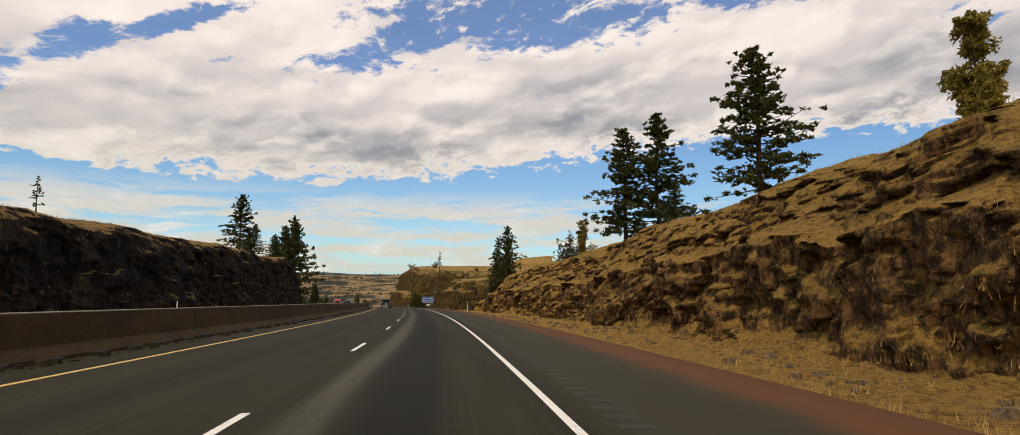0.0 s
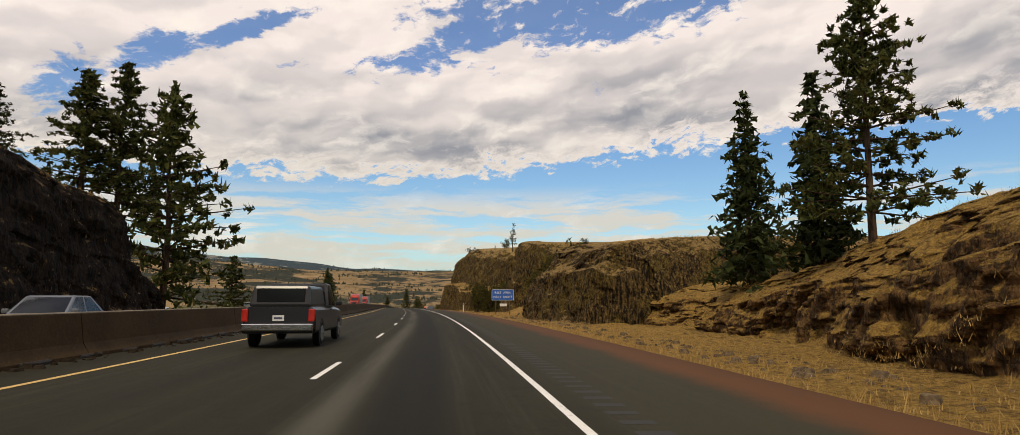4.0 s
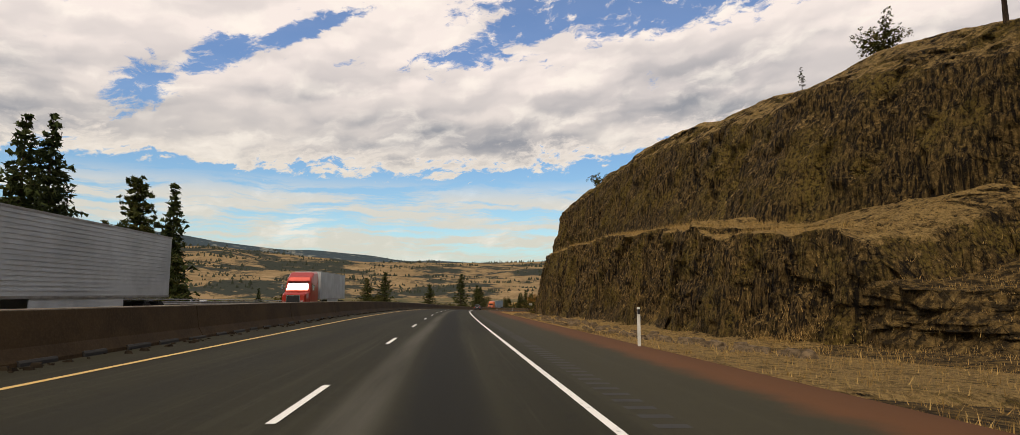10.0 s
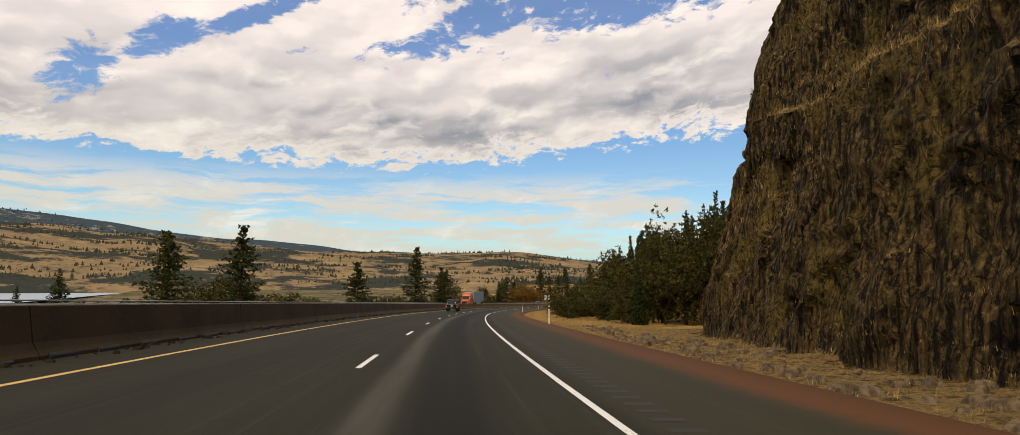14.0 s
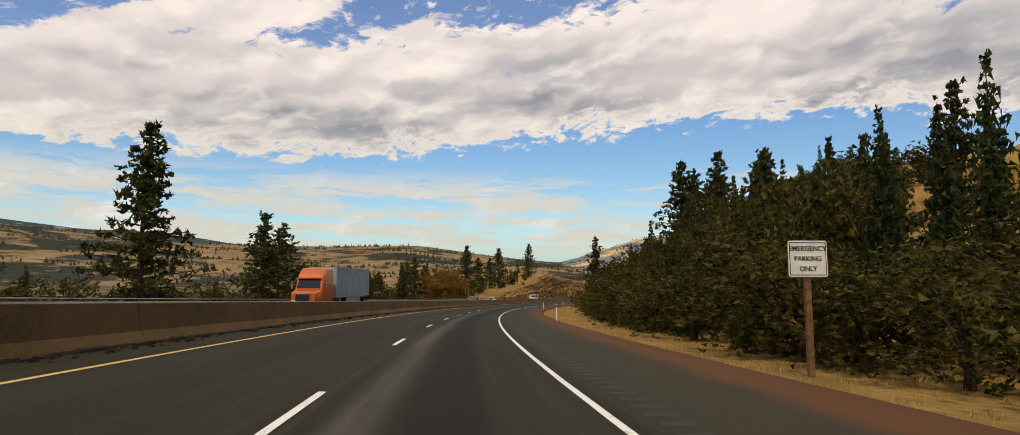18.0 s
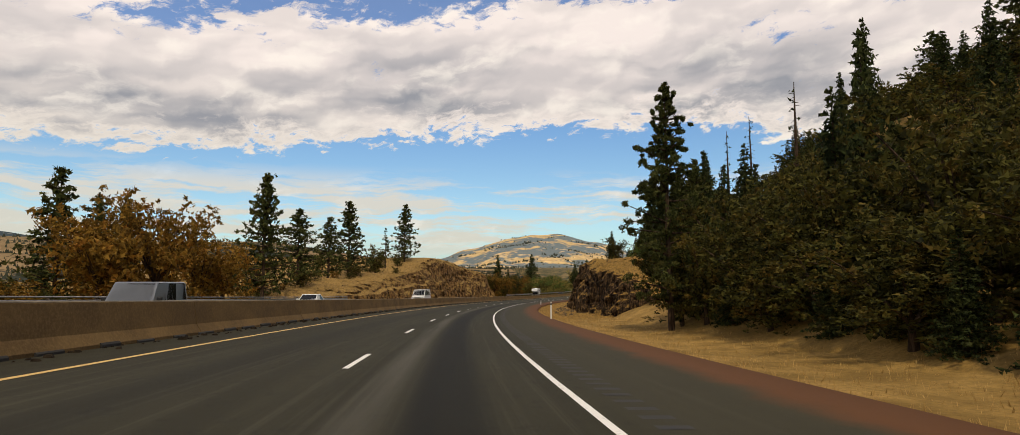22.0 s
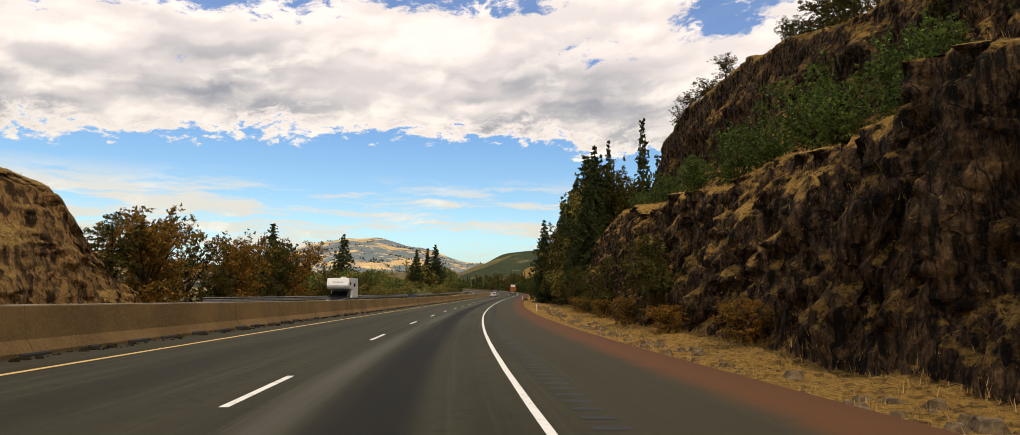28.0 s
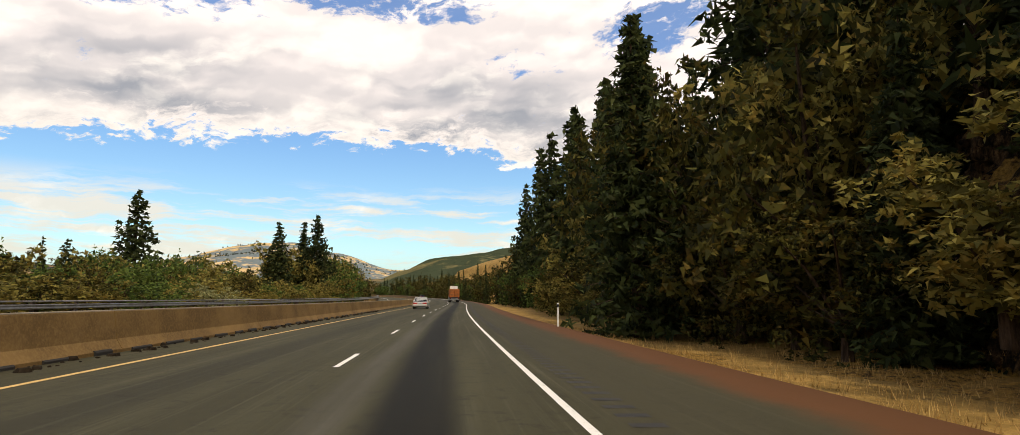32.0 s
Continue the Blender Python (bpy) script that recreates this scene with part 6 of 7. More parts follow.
def car(name, label, colour_mat, s, u, turn=0.0, length=4.5, width=1.78, height=1.42, style="sedan", lights=None, facing=1, z=0.0):
    """A car facing +y, with its body, glasshouse, panes, wheels, lamps, bumpers, mirrors and plate."""
    lights = lights or TAIL_OFF
    root = tagged(new(name), label, "car" if style == "sedan" else "truck" if style == "pickup" else "car", group="traffic")
    L, w = length / 2, width / 2
    belt = height * (0.62 if style != "suv" else 0.58)
    clear = 0.20 if style == "sedan" else 0.36
    bm = bmesh.new()
    if style == "sedan":
        secs = [(-L, 0.84, 0.42, belt - 0.08), (-L + 0.12, 0.95, clear + 0.05, belt), (-L * 0.5, 1.0, clear, belt), (L * 0.4, 1.0, clear, belt - 0.04), (L - 0.25, 0.95, clear + 0.03, belt - 0.16), (L, 0.82, 0.36, belt - 0.30)]
    else:
        secs = [(-L, 0.95, clear + 0.12, belt), (-L + 0.1, 1.0, clear + 0.04, belt + 0.01), (-L * 0.4, 1.0, clear, belt), (L * 0.45, 1.0, clear, belt - 0.02), (L - 0.15, 0.98, clear + 0.04, belt - 0.10), (L, 0.92, clear + 0.14, belt - 0.16)]
    loft(bm, [ring(y, w * k, a, b, 0.09, 0.04) for y, k, a, b in secs])
    body = part("body", bm, colour_mat, root)
    # glasshouse: y of rear base, rear top, front top, front base
    gy = {"sedan": (-L * 0.62, -L * 0.30, L * 0.12, L * 0.42), "suv": (-L + 0.06, -L + 0.16, L * 0.12, L * 0.34), "pickup": (-L * 0.12, -L * 0.06, L * 0.18, L * 0.42), "van": (-L + 0.04, -L + 0.1, L * 0.45, L * 0.72)}[style]
    top, tw = height, w * (0.80 if style == "sedan" else 0.87)
    bm = bmesh.new()
    lower = [(-w * 0.96, gy[0], belt), (w * 0.96, gy[0], belt), (w * 0.96, gy[3], belt), (-w * 0.96, gy[3], belt)]
    upper = [(-tw, gy[1], top), (tw, gy[1], top), (tw, gy[2], top), (-tw, gy[2], top)]
    mid = [tuple(a[i] * 0.12 + b[i] * 0.88 for i in range(3)) for a, b in zip(lower, upper)]
    up2 = [(x * 0.9, y * 1.0 + (0.06 if k < 2 else -0.06), zz + 0.03) for k, (x, y, zz) in enumerate(upper)]
    loft(bm, [lower, mid, upper, up2])
    cabin = part("cabin", bm, colour_mat, root)

    def pane(nm, a, b, c, d, inset=0.10):
        p = [Vector(q) for q in (a, b, c, d)]
        cc = sum(p, Vector()) / 4
        bm = bmesh.new()
        quad_plate(bm, [cc + (q - cc) * (1 - inset) for q in p], 0.012)
        return part(nm, bm, GLASS, cabin)

    lo, hi = [Vector(q) for q in lower], [Vector(q) for q in upper]
    pane("rear_window", lo[0], lo[1], hi[1], hi[0])
    pane("windscreen", lo[2], lo[3], hi[3], hi[2])
    cuts = (0.02, 0.36, 0.66, 0.98) if style in ("suv", "van") else (0.05, 0.5, 0.95)
    for sx in (0, 1):
        a, b, c, d = (lo[1], lo[2], hi[2], hi[1]) if sx else (lo[3], lo[0], hi[0], hi[3])
        for k0, k1 in zip(cuts, cuts[1:]):
            q = [a.lerp(b, k0), a.lerp(b, k1), d.lerp(c, k1), d.lerp(c, k0)]
            pane("side_window", *q, 0.09)
    rad = 0.31 if style == "sedan" else 0.36
    for sx in (-1, 1):
        for yy in (-L * 0.60, L * 0.62):
            wheel(root, sx * (w - 0.10), yy, rad, 0.21)
            bm = bmesh.new()
            cyl(bm, rad * 1.16, 0.03, pose(sx * (w - 0.012), yy, rad + 0.02, 0, 90, 0), 20)
            part("wheel_arch", bm, BLACK, body)
        boxes("mirror", BLACK if style != "sedan" else colour_mat, root, ((0.20, 0.10, 0.14), (sx * (w + 0.10), gy[3] - 0.22, belt + 0.10), 0.03))
        if style == "sedan":
            boxes("tail_lamp", lights, root, ((0.52, 0.05, 0.16), (sx * (w - 0.34), -L - 0.005, belt - 0.17), 0.02))
        else:
            boxes("tail_lamp", lights, root, ((0.17, 0.10, 0.34), (sx * (w - 0.10), -L - 0.005, belt - 0.22), 0.02))
        boxes("headlamp", HEAD, root, ((0.40, 0.06, 0.15), (sx * (w - 0.30), L - (0.0 if style != "sedan" else 0.01), belt - (0.28 if style != "sedan" else 0.40)), 0.02))
        boxes("door_handle", CHROME if style == "sedan" else BLACK, body, ((0.02, 0.18, 0.03), (sx * (w + 0.004), -L * 0.02, belt - 0.10), 0.006))
    bump = colour_mat if style == "sedan" else BLACK
    for yy, nm in ((-L - 0.03, "rear_bumper"), (L + 0.02, "front_bumper")):
        boxes(nm, bump, root, ((width * 0.95, 0.16, 0.22), (0, yy, 0.46 if style == "sedan" else 0.52), 0.05))
    pz = belt - 0.18 if style == "sedan" else belt - 0.30
    pl = boxes("number_plate", PLATE, root, ((0.31, 0.015, 0.16), (0, -L - 0.03, pz), 0.004))
    boxes("plate_bar", BAR, pl, ((0.22, 0.004, 0.05), (0, -L - 0.04, pz), 0.0))
    boxes("grille", BLACK, root, ((width * 0.5, 0.05, 0.16), (0, L - 0.0, belt - 0.34), 0.02))
    m = spot(s, u, z + 0.01, turn + (0 if facing > 0 else 180))
    root.matrix_basis = m
    return root, L, w, belt, body, cabin


SILVER = paint("silver_paint", (0.50, 0.49, 0.44))
NAVY = plain("dark_navy_paint", (0.0045, 0.0045, 0.008), 0.22, 0.0, 0.35, 0.1, 1.2)
CHARCOAL = paint("charcoal_paint", (0.020, 0.020, 0.021))
WHITEP = paint("white_paint", (0.70, 0.70, 0.68), 0.35, 0.0)
GREYP = paint("grey_paint", (0.16, 0.17, 0.18))

car("sedan_car", "silver four-door sedan with full-width red tail lamps in the passing lane", SILVER, 1014, -5.7, length=4.9, width=1.84, height=1.40, lights=TAIL_OFF)

# the dark boxy off-roader
def side_outline(back, front, sill, arches, radius, top):
    """A side view (y, z) from the back sill round by the wheel arches to the front and back over the top."""
    pts = [(back, sill + 0.16), (back + 0.06, sill + 0.04)]
    for c in arches:
        for k in range(9):
            w = math.pi * (1 - k / 8)
            pts.append((c + math.cos(w) * radius, sill + 0.02 + math.sin(w) * radius * 0.98))
    pts += [(front - 0.05, sill + 0.06), (front, sill + 0.2)]
    return pts + top


def slab(bm, outline, half, lean=None):
    """Extrude a side outline across the car; lean narrows it with height."""
    ends = []
    for sx in (-1, 1):
        ends.append([bm.verts.new((sx * (half if lean is None else half - max(0.0, z - lean[0]) * lean[1]), y, z)) for y, z in outline])
    a, b = ends
    bm.faces.new(a), bm.faces.new(list(reversed(b)))
    for i in range(len(outline)):
        j = (i + 1) % len(outline)
        bm.faces.new((a[j], a[i], b[i], b[j]))
    bmesh.ops.recalc_face_normals(bm, faces=bm.faces)


SATIN = plain("satin_grey_trim", (0.16, 0.16, 0.165), 0.35, 0.5, 0.5, 0.1, 4.0)
AMBER = plain("amber_lens", (0.62, 0.16, 0.02), 0.2, 0, 0.7, 0.1, 5.0)
DARKGLASS = plain("tinted_glass", (0.006, 0.007, 0.008), 0.06, 0, 0.6, 0.0, 1.0)


def off_roader(s, u):
    root = tagged(new("suv_car"), "boxy dark navy off-road car with roof rails in the passing lane", "car", group="traffic")
    axles, rad = (-1.24, 1.33), 0.37
    bm = bmesh.new()
    slab(bm, side_outline(-2.08, 2.10, 0.46, axles, 0.43, [(2.10, 0.98), (1.98, 1.05), (0.78, 1.10), (0.60, 1.12), (-2.04, 1.12), (-2.08, 1.06)]), 0.86, (0.80, 0.06))
    bmesh.ops.bevel(bm, geom=[e for e in bm.edges if abs(e.verts[0].co.x - e.verts[1].co.x) < 0.03], offset=0.022, segments=2, affect="EDGES")
    body = part("body", bm, NAVY, root)
    bm = bmesh.new()
    slab(bm, [(-2.05, 1.10), (-1.93, 1.66), (-1.80, 1.715), (0.10, 1.725), (0.22, 1.69), (0.72, 1.10)], 0.835, (1.10, 0.19))
    bmesh.ops.bevel(bm, geom=[e for e in bm.edges if abs(e.verts[0].co.x - e.verts[1].co.x) < 0.13], offset=0.035, segments=2, affect="EDGES")
    cabin = part("cabin", bm, NAVY, root)

    def glass(name, pts, frame_mat, grow):
        p = [Vector(q) for q in pts]
        c = sum(p, Vector()) / len(p)
        out = (p[1] - p[0]).cross(p[2] - p[0]).normalized()
        for nm, mt, k, lift in ((name + "_frame", frame_mat, grow, 0.004), (name, DARKGLASS, 1.0, 0.012)):
            bm = bmesh.new()
            quad_plate(bm, [c + (q - c) * k + out * lift for q in p], 0.006)
            part(nm, bm, mt, cabin)

    x = lambda z: 0.835 - (z - 1.10) * 0.19
    for sx in (1, -1):
        for y0, y1, y2, y3 in ((-1.83, -0.98, -1.02, -1.74), (-0.88, -0.12, -0.16, -0.86), (-0.03, 0.60, 0.20, -0.03)):
            q = [(sx * x(1.16), y0, 1.16), (sx * x(1.16), y1, 1.16), (sx * x(1.60), y2, 1.60), (sx * x(1.60), y3, 1.60)]
            glass("side_window", q if sx > 0 else q[::-1], SATIN, 1.07)
        boxes("window_bar", BLACK, cabin, ((0.012, 0.03, 0.42), (sx * (x(1.38) + 0.012), -0.60, 1.38), 0.0))
        # waist line, lower moulding, door gaps, handles
        boxes("waist_trim", SATIN, body, ((0.012, 2.75, 0.018), (sx * 0.845, -0.66, 1.075), 0.0))
        boxes("side_moulding", BLACK, root, ((0.03, 1.55, 0.11), (sx * 0.865, 0.05, 0.70), 0.01))
        boxes("moulding_strip", CHROME, root, ((0.012, 1.50, 0.02), (sx * 0.884, 0.05, 0.735), 0.0))
        for y in (-0.92, -0.08, 0.72):
            boxes("door_gap", BLACK, body, ((0.004, 0.012, 0.50), (sx * 0.861, y, 0.83), 0.0))
        for y in (-0.80, 0.05):
            boxes("door_handle", BLACK, body, ((0.03, 0.17, 0.04), (sx * 0.86, y, 0.99), 0.008))
        boxes("sill", BLACK, body, ((0.05, 1.6, 0.09), (sx * 0.84, 0.05, 0.47), 0.02))
        # mirror on a short arm
        boxes("mirror", BLACK, root, ((0.20, 0.11, 0.15), (sx * 0.97, 0.52, 1.20), 0.04), ((0.10, 0.05, 0.05), (sx * 0.86, 0.55, 1.15), 0.01))
        boxes("mirror_glass", CHROME, root, ((0.15, 0.01, 0.11), (sx * 0.97, 0.46, 1.20), 0.0))
        for c in axles:
            wheel(root, sx * 0.74, c, rad, 0.24, 0.60)
            bm = bmesh.new()
            inner = [(c + math.cos(w) * 0.42, 0.48 + math.sin(w) * 0.42) for w in np.linspace(0, math.pi, 15)]
            outer = [(c + math.cos(w) * 0.50, 0.48 + math.sin(w) * 0.50) for w in np.linspace(0, math.pi, 15)]
            rows = [[bm.verts.new((sx * xx, y, z)) for y, z in ring_pts] for xx, ring_pts in ((0.84, inner), (0.915, inner), (0.915, outer), (0.855, outer))]
            for k in range(14):
                for a, b in zip(rows, rows[1:]):
                    bm.faces.new((a[k], a[k + 1], b[k + 1], b[k]))
            bmesh.ops.recalc_face_normals(bm, faces=bm.faces)
            part("wheel_flare", bm, BLACK, body, "black plastic wheel arch flare")
        # tail lamp in three lenses
        lamp = boxes("tail_lamp", TAIL, root, ((0.14, 0.12, 0.26), (sx * 0.80, -2.055, 0.965), 0.015))
        boxes("turn_lens", AMBER, lamp, ((0.135, 0.118, 0.10), (sx * 0.80, -2.055, 0.785), 0.01), label="amber lens")
        boxes("reverse_lens", HEAD, lamp, ((0.135, 0.118, 0.09), (sx * 0.80, -2.055, 0.69), 0.01), label="white lens")
        boxes("mud_flap", BLACK, root, ((0.26, 0.02, 0.26), (sx * 0.74, -1.68, 0.38), 0.0))
        boxes("headlamp", HEAD, root, ((0.28, 0.05, 0.16), (sx * 0.60, 2.10, 0.86), 0.02))
        boxes("roof_rail", BLACK, root, ((0.035, 1.75, 0.035), (sx * 0.58, -0.90, 1.775), 0.01), ((0.03, 0.06, 0.06), (sx * 0.58, -1.70, 1.745), 0.0), ((0.03, 0.06, 0.06), (sx * 0.58, -0.10, 1.745), 0.0))
    lean = 0.12 / 0.56
    back = lambda z: -2.05 + (z - 1.10) * lean
    glass("rear_window", [(-0.70, back(1.18), 1.18), (0.70, back(1.18), 1.18), (0.62, back(1.62), 1.62), (-0.62, back(1.62), 1.62)], BLACK, 1.05)
    glass("windscreen", [(0.70, 0.655, 1.17), (-0.70, 0.655, 1.17), (-0.63, 0.30, 1.60), (0.63, 0.30, 1.60)], BLACK, 1.05)
    for y in (-1.45, -0.65):
        boxes("roof_bar", BLACK, root, ((1.2, 0.05, 0.025), (0, y, 1.785), 0.008))
    boxes("brake_lamp", TAIL_OFF, root, ((0.22, 0.05, 0.035), (0, -1.93, 1.665), 0.006))
    boxes("wiper", BLACK, root, ((0.50, 0.02, 0.018), (0.10, -2.055, 1.16), 0.0), ((0.05, 0.03, 0.05), (-0.14, -2.055, 1.14), 0.0))
    boxes("tailgate_handle", SATIN, root, ((0.72, 0.03, 0.035), (0, -2.09, 1.015), 0.008))
    boxes("tailgate_trim", CHROME, root, ((0.62, 0.012, 0.014), (0, -2.085, 0.735), 0.0))
    plate = boxes("number_plate", PLATE, root, ((0.31, 0.015, 0.16), (0, -2.095, 0.86), 0.004))
    boxes("plate_bar", BAR, plate, ((0.22, 0.004, 0.055), (0, -2.105, 0.855), 0.0), ((0.12, 0.004, 0.018), (0, -2.105, 0.92), 0.0))
    boxes("badge", CHROME, root, ((0.10, 0.008, 0.03), (-0.56, -2.085, 0.86), 0.0), ((0.11, 0.008, 0.022), (0.55, -2.085, 0.79), 0.0), label="small bright badge bars")
    boxes("rear_bumper", BLACK, root, ((1.72, 0.17, 0.16), (0, -2.15, 0.545), 0.03), ((0.20, 0.38, 0.15), (-0.82, -2.02, 0.55), 0.04), ((0.20, 0.38, 0.15), (0.82, -2.02, 0.55), 0.04))
    boxes("bumper_strip", SATIN, root, ((1.66, 0.012, 0.022), (0, -2.238, 0.60), 0.0))
    boxes("bumper_step", CHROME, root, ((0.60, 0.02, 0.025), (0.05, -2.235, 0.635), 0.0))
    boxes("front_bumper", BLACK, root, ((1.75, 0.18, 0.16), (0, 2.16, 0.52), 0.04))
    boxes("grille", BLACK, root, ((0.85, 0.05, 0.18), (0, 2.09, 0.86), 0.02))
    boxes("tow_hitch", STEEL, root, ((0.85, 0.07, 0.07), (0, -2.02, 0.40), 0.01), ((0.08, 0.22, 0.08), (-0.05, -2.14, 0.41), 0.0), ((0.16, 0.03, 0.05), (0.28, -2.10, 0.39), 0.0))
    boxes("reflector", AMBER, root, ((0.03, 0.02, 0.07), (0.42, -2.08, 0.36), 0.0))
    boxes("axle", BLACK, root, ((1.3, 0.12, 0.12), (0, -1.24, 0.36), 0.03), ((1.3, 0.12, 0.12), (0, 1.33, 0.36), 0.03), ((0.9, 3.4, 0.14), (0, 0, 0.46), 0.03))
    boxes("sticker", SIGN_WHITE, root, ((0.085, 0.004, 0.17), (0.56, back(1.30) - 0.018, 1.30), 0.0), ((0.07, 0.004, 0.09), (-0.60, back(1.24) - 0.018, 1.24), 0.0), label="small pale window stickers")
    root.matrix_basis = spot(s, u, 0.01, 0)


off_roader(503.9, -6.0)

# the dark pickup
root, L, w, belt, body, cabin = car("pickup_truck", "dark charcoal pickup truck with chrome bumper in the passing lane", CHARCOAL, 137, -5.8, length=5.6, width=1.98, height=1.82, style="pickup", lights=TAIL_OFF)
boxes("canopy", CHARCOAL, root, ((1.72, 2.3, 0.60), (0, -1.5, belt + 0.30), 0.08, 0.9), label="dark bed canopy with rear glass")
boxes("canopy_glass", GLASS, root, ((1.3, 0.03, 0.40), (0, -2.61, belt + 0.32), 0.01))
boxes("step_bumper", CHROME, root, ((1.9, 0.2, 0.2), (0, -2.86, 0.58), 0.03), label="chrome step bumper")

# oncoming traffic
car("oncoming_car", "grey sedan coming the other way behind the barrier", GREYP, 138, -13.6, facing=-1, length=4.6, width=1.8, height=1.44)
car("oncoming_car", "blue-grey off-road car coming the other way", GREYP, 665, -14.0, facing=-1, length=4.5, width=1.85, height=1.72, style="suv")
car("oncoming_car", "white sedan coming the other way", WHITEP, 700, -17.4, facing=-1, length=4.7, width=1.8, height=1.45)
car("oncoming_van", "white van coming the other way round the curve", WHITEP, 739, -13.8, facing=-1, length=5.6, width=2.0, height=2.25, style="van")
car("oncoming_car", "dark sedan coming the other way", CHARCOAL, 922, -14.0, facing=-1, length=4.6, width=1.8, height=1.42)
car("distant_car", "dark car far ahead in the passing lane", CHARCOAL, 1180, -5.7, length=4.6, width=1.8, height=1.45)


def semi(label, cab_mat, s, u, trailer_mat, ribs=True):
    """A tractor and box trailer coming towards the camera; the front is at s."""
    root = tagged(new("semi_truck"), label, "truck", group="traffic")
    # built facing -y (towards the camera), front at y = 0
    bm = bmesh.new()
    loft(bm, [ring(y, h, a, b, 0.14, t) for y, h, a, b, t in ((0.0, 1.02, 0.75, 1.70, 0.06), (0.35, 1.12, 0.65, 1.86, 0.06), (1.5, 1.20, 0.65, 2.02, 0.06), (1.55, 1.22, 0.65, 2.1, 0.06))])
    part("bonnet", bm, cab_mat, root, "sloping bonnet")
    bm = bmesh.new()
    loft(bm, [ring(y, h, a, b, 0.14, t) for y, h, a, b, t in ((1.45, 1.22, 0.70, 2.05, 0.05), (1.95, 1.24, 0.70, 3.0, 0.12), (2.2, 1.25, 0.70, 3.35, 0.12), (3.2, 1.26, 0.70, 3.85, 0.10), (4.6, 1.26, 0.70, 3.92, 0.08))])
    cab = part("cab", bm, cab_mat, root, "tall sleeper cab with roof fairing")
    bm = bmesh.new()
    quad_plate(bm, [(1.02, 1.50, 2.12), (-1.02, 1.50, 2.12), (-0.92, 1.90, 2.86), (0.92, 1.90, 2.86)], 0.02)
    bmesh.ops.translate(bm, verts=bm.verts, vec=(0, -0.06, 0.0))
    part("windscreen", bm, GLASS, cab)
    boxes("sun_visor", cab_mat, cab, ((2.1, 0.25, 0.10), (0, 1.78, 2.98), 0.02))
    for sx in (-1, 1):
        bm = bmesh.new()
        quad_plate(bm, [(sx * 1.25, 2.05, 2.15), (sx * 1.25, 2.9, 2.15), (sx * 1.22, 2.9, 2.75), (sx * 1.22, 2.2, 2.75)], 0.015)
        part("side_window", bm, GLASS, cab)
        boxes("mirror", CHROME, cab, ((0.12, 0.18, 0.55), (sx * 1.48, 1.72, 2.35), 0.02))
        boxes("headlamp", HEAD, root, ((0.36, 0.10, 0.22), (sx * 0.82, 0.05, 1.05), 0.03))
        boxes("fuel_tank", CHROME, root, ((0.5, 1.7, 0.55), (sx * 0.98, 3.4, 0.62), 0.12))
        for y, dual in ((0.95, False), (5.4, True), (6.7, True)):
            wheel(root, sx * 1.02, y, 0.50, 0.32 if not dual else 0.55, 0.55)
        for y in (17.6, 18.9):
            wheel(root, sx * 1.0, y, 0.50, 0.55, 0.55)
    boxes("grille", BLACK, root, ((1.15, 0.06, 0.82), (0, -0.01, 1.20), 0.03))
    boxes("grille_frame", CHROME, root, ((1.25, 0.06, 0.07), (0, -0.03, 1.62), 0.01), ((1.25, 0.06, 0.07), (0, -0.03, 0.80), 0.01), ((0.07, 0.06, 0.85), (-0.6, -0.03, 1.20), 0.01), ((0.07, 0.06, 0.85), (0.6, -0.03, 1.20), 0.01))
    boxes("front_bumper", CHROME, root, ((2.3, 0.25, 0.42), (0, 0.0, 0.50), 0.05), label="chrome front bumper")
    boxes("chassis", BLACK, root, ((0.9, 8.0, 0.25), (0, 5.0, 0.72), 0.02))
    boxes("trailer_box", trailer_mat, root, ((2.58, 14.0, 2.75), (0, 12.6, 2.62), 0.03), label="long box trailer")
    if ribs:
        for sx in (-1, 1):
            for z in np.arange(1.45, 3.9, 0.16):
                boxes("trailer_rib", trailer_mat, root, ((0.03, 13.8, 0.05), (sx * 1.295, 12.6, float(z)), 0.0))
    boxes("trailer_rail", STEEL, root, ((2.62, 14.0, 0.10), (0, 12.6, 1.22), 0.0), ((2.62, 14.0, 0.08), (0, 12.6, 4.0), 0.0))
    boxes("cooling_unit", SIGN_WHITE, root, ((1.9, 0.45, 1.6), (0, 5.4, 2.9), 0.06))
    boxes("landing_leg", STEEL, root, ((0.12, 0.12, 0.9), (-0.8, 8.6, 0.72), 0.0), ((0.12, 0.12, 0.9), (0.8, 8.6, 0.72), 0.0))
    boxes("bogie", BLACK, root, ((1.1, 3.0, 0.35), (0, 18.2, 0.85), 0.02))
    boxes("side_skirt", trailer_mat, root, ((0.03, 6.0, 0.75), (-1.25, 12.4, 0.80), 0.0), ((0.03, 6.0, 0.75), (1.25, 12.4, 0.80), 0.0))
    root.matrix_basis = spot(s, u, 0.0, 0)
    return root


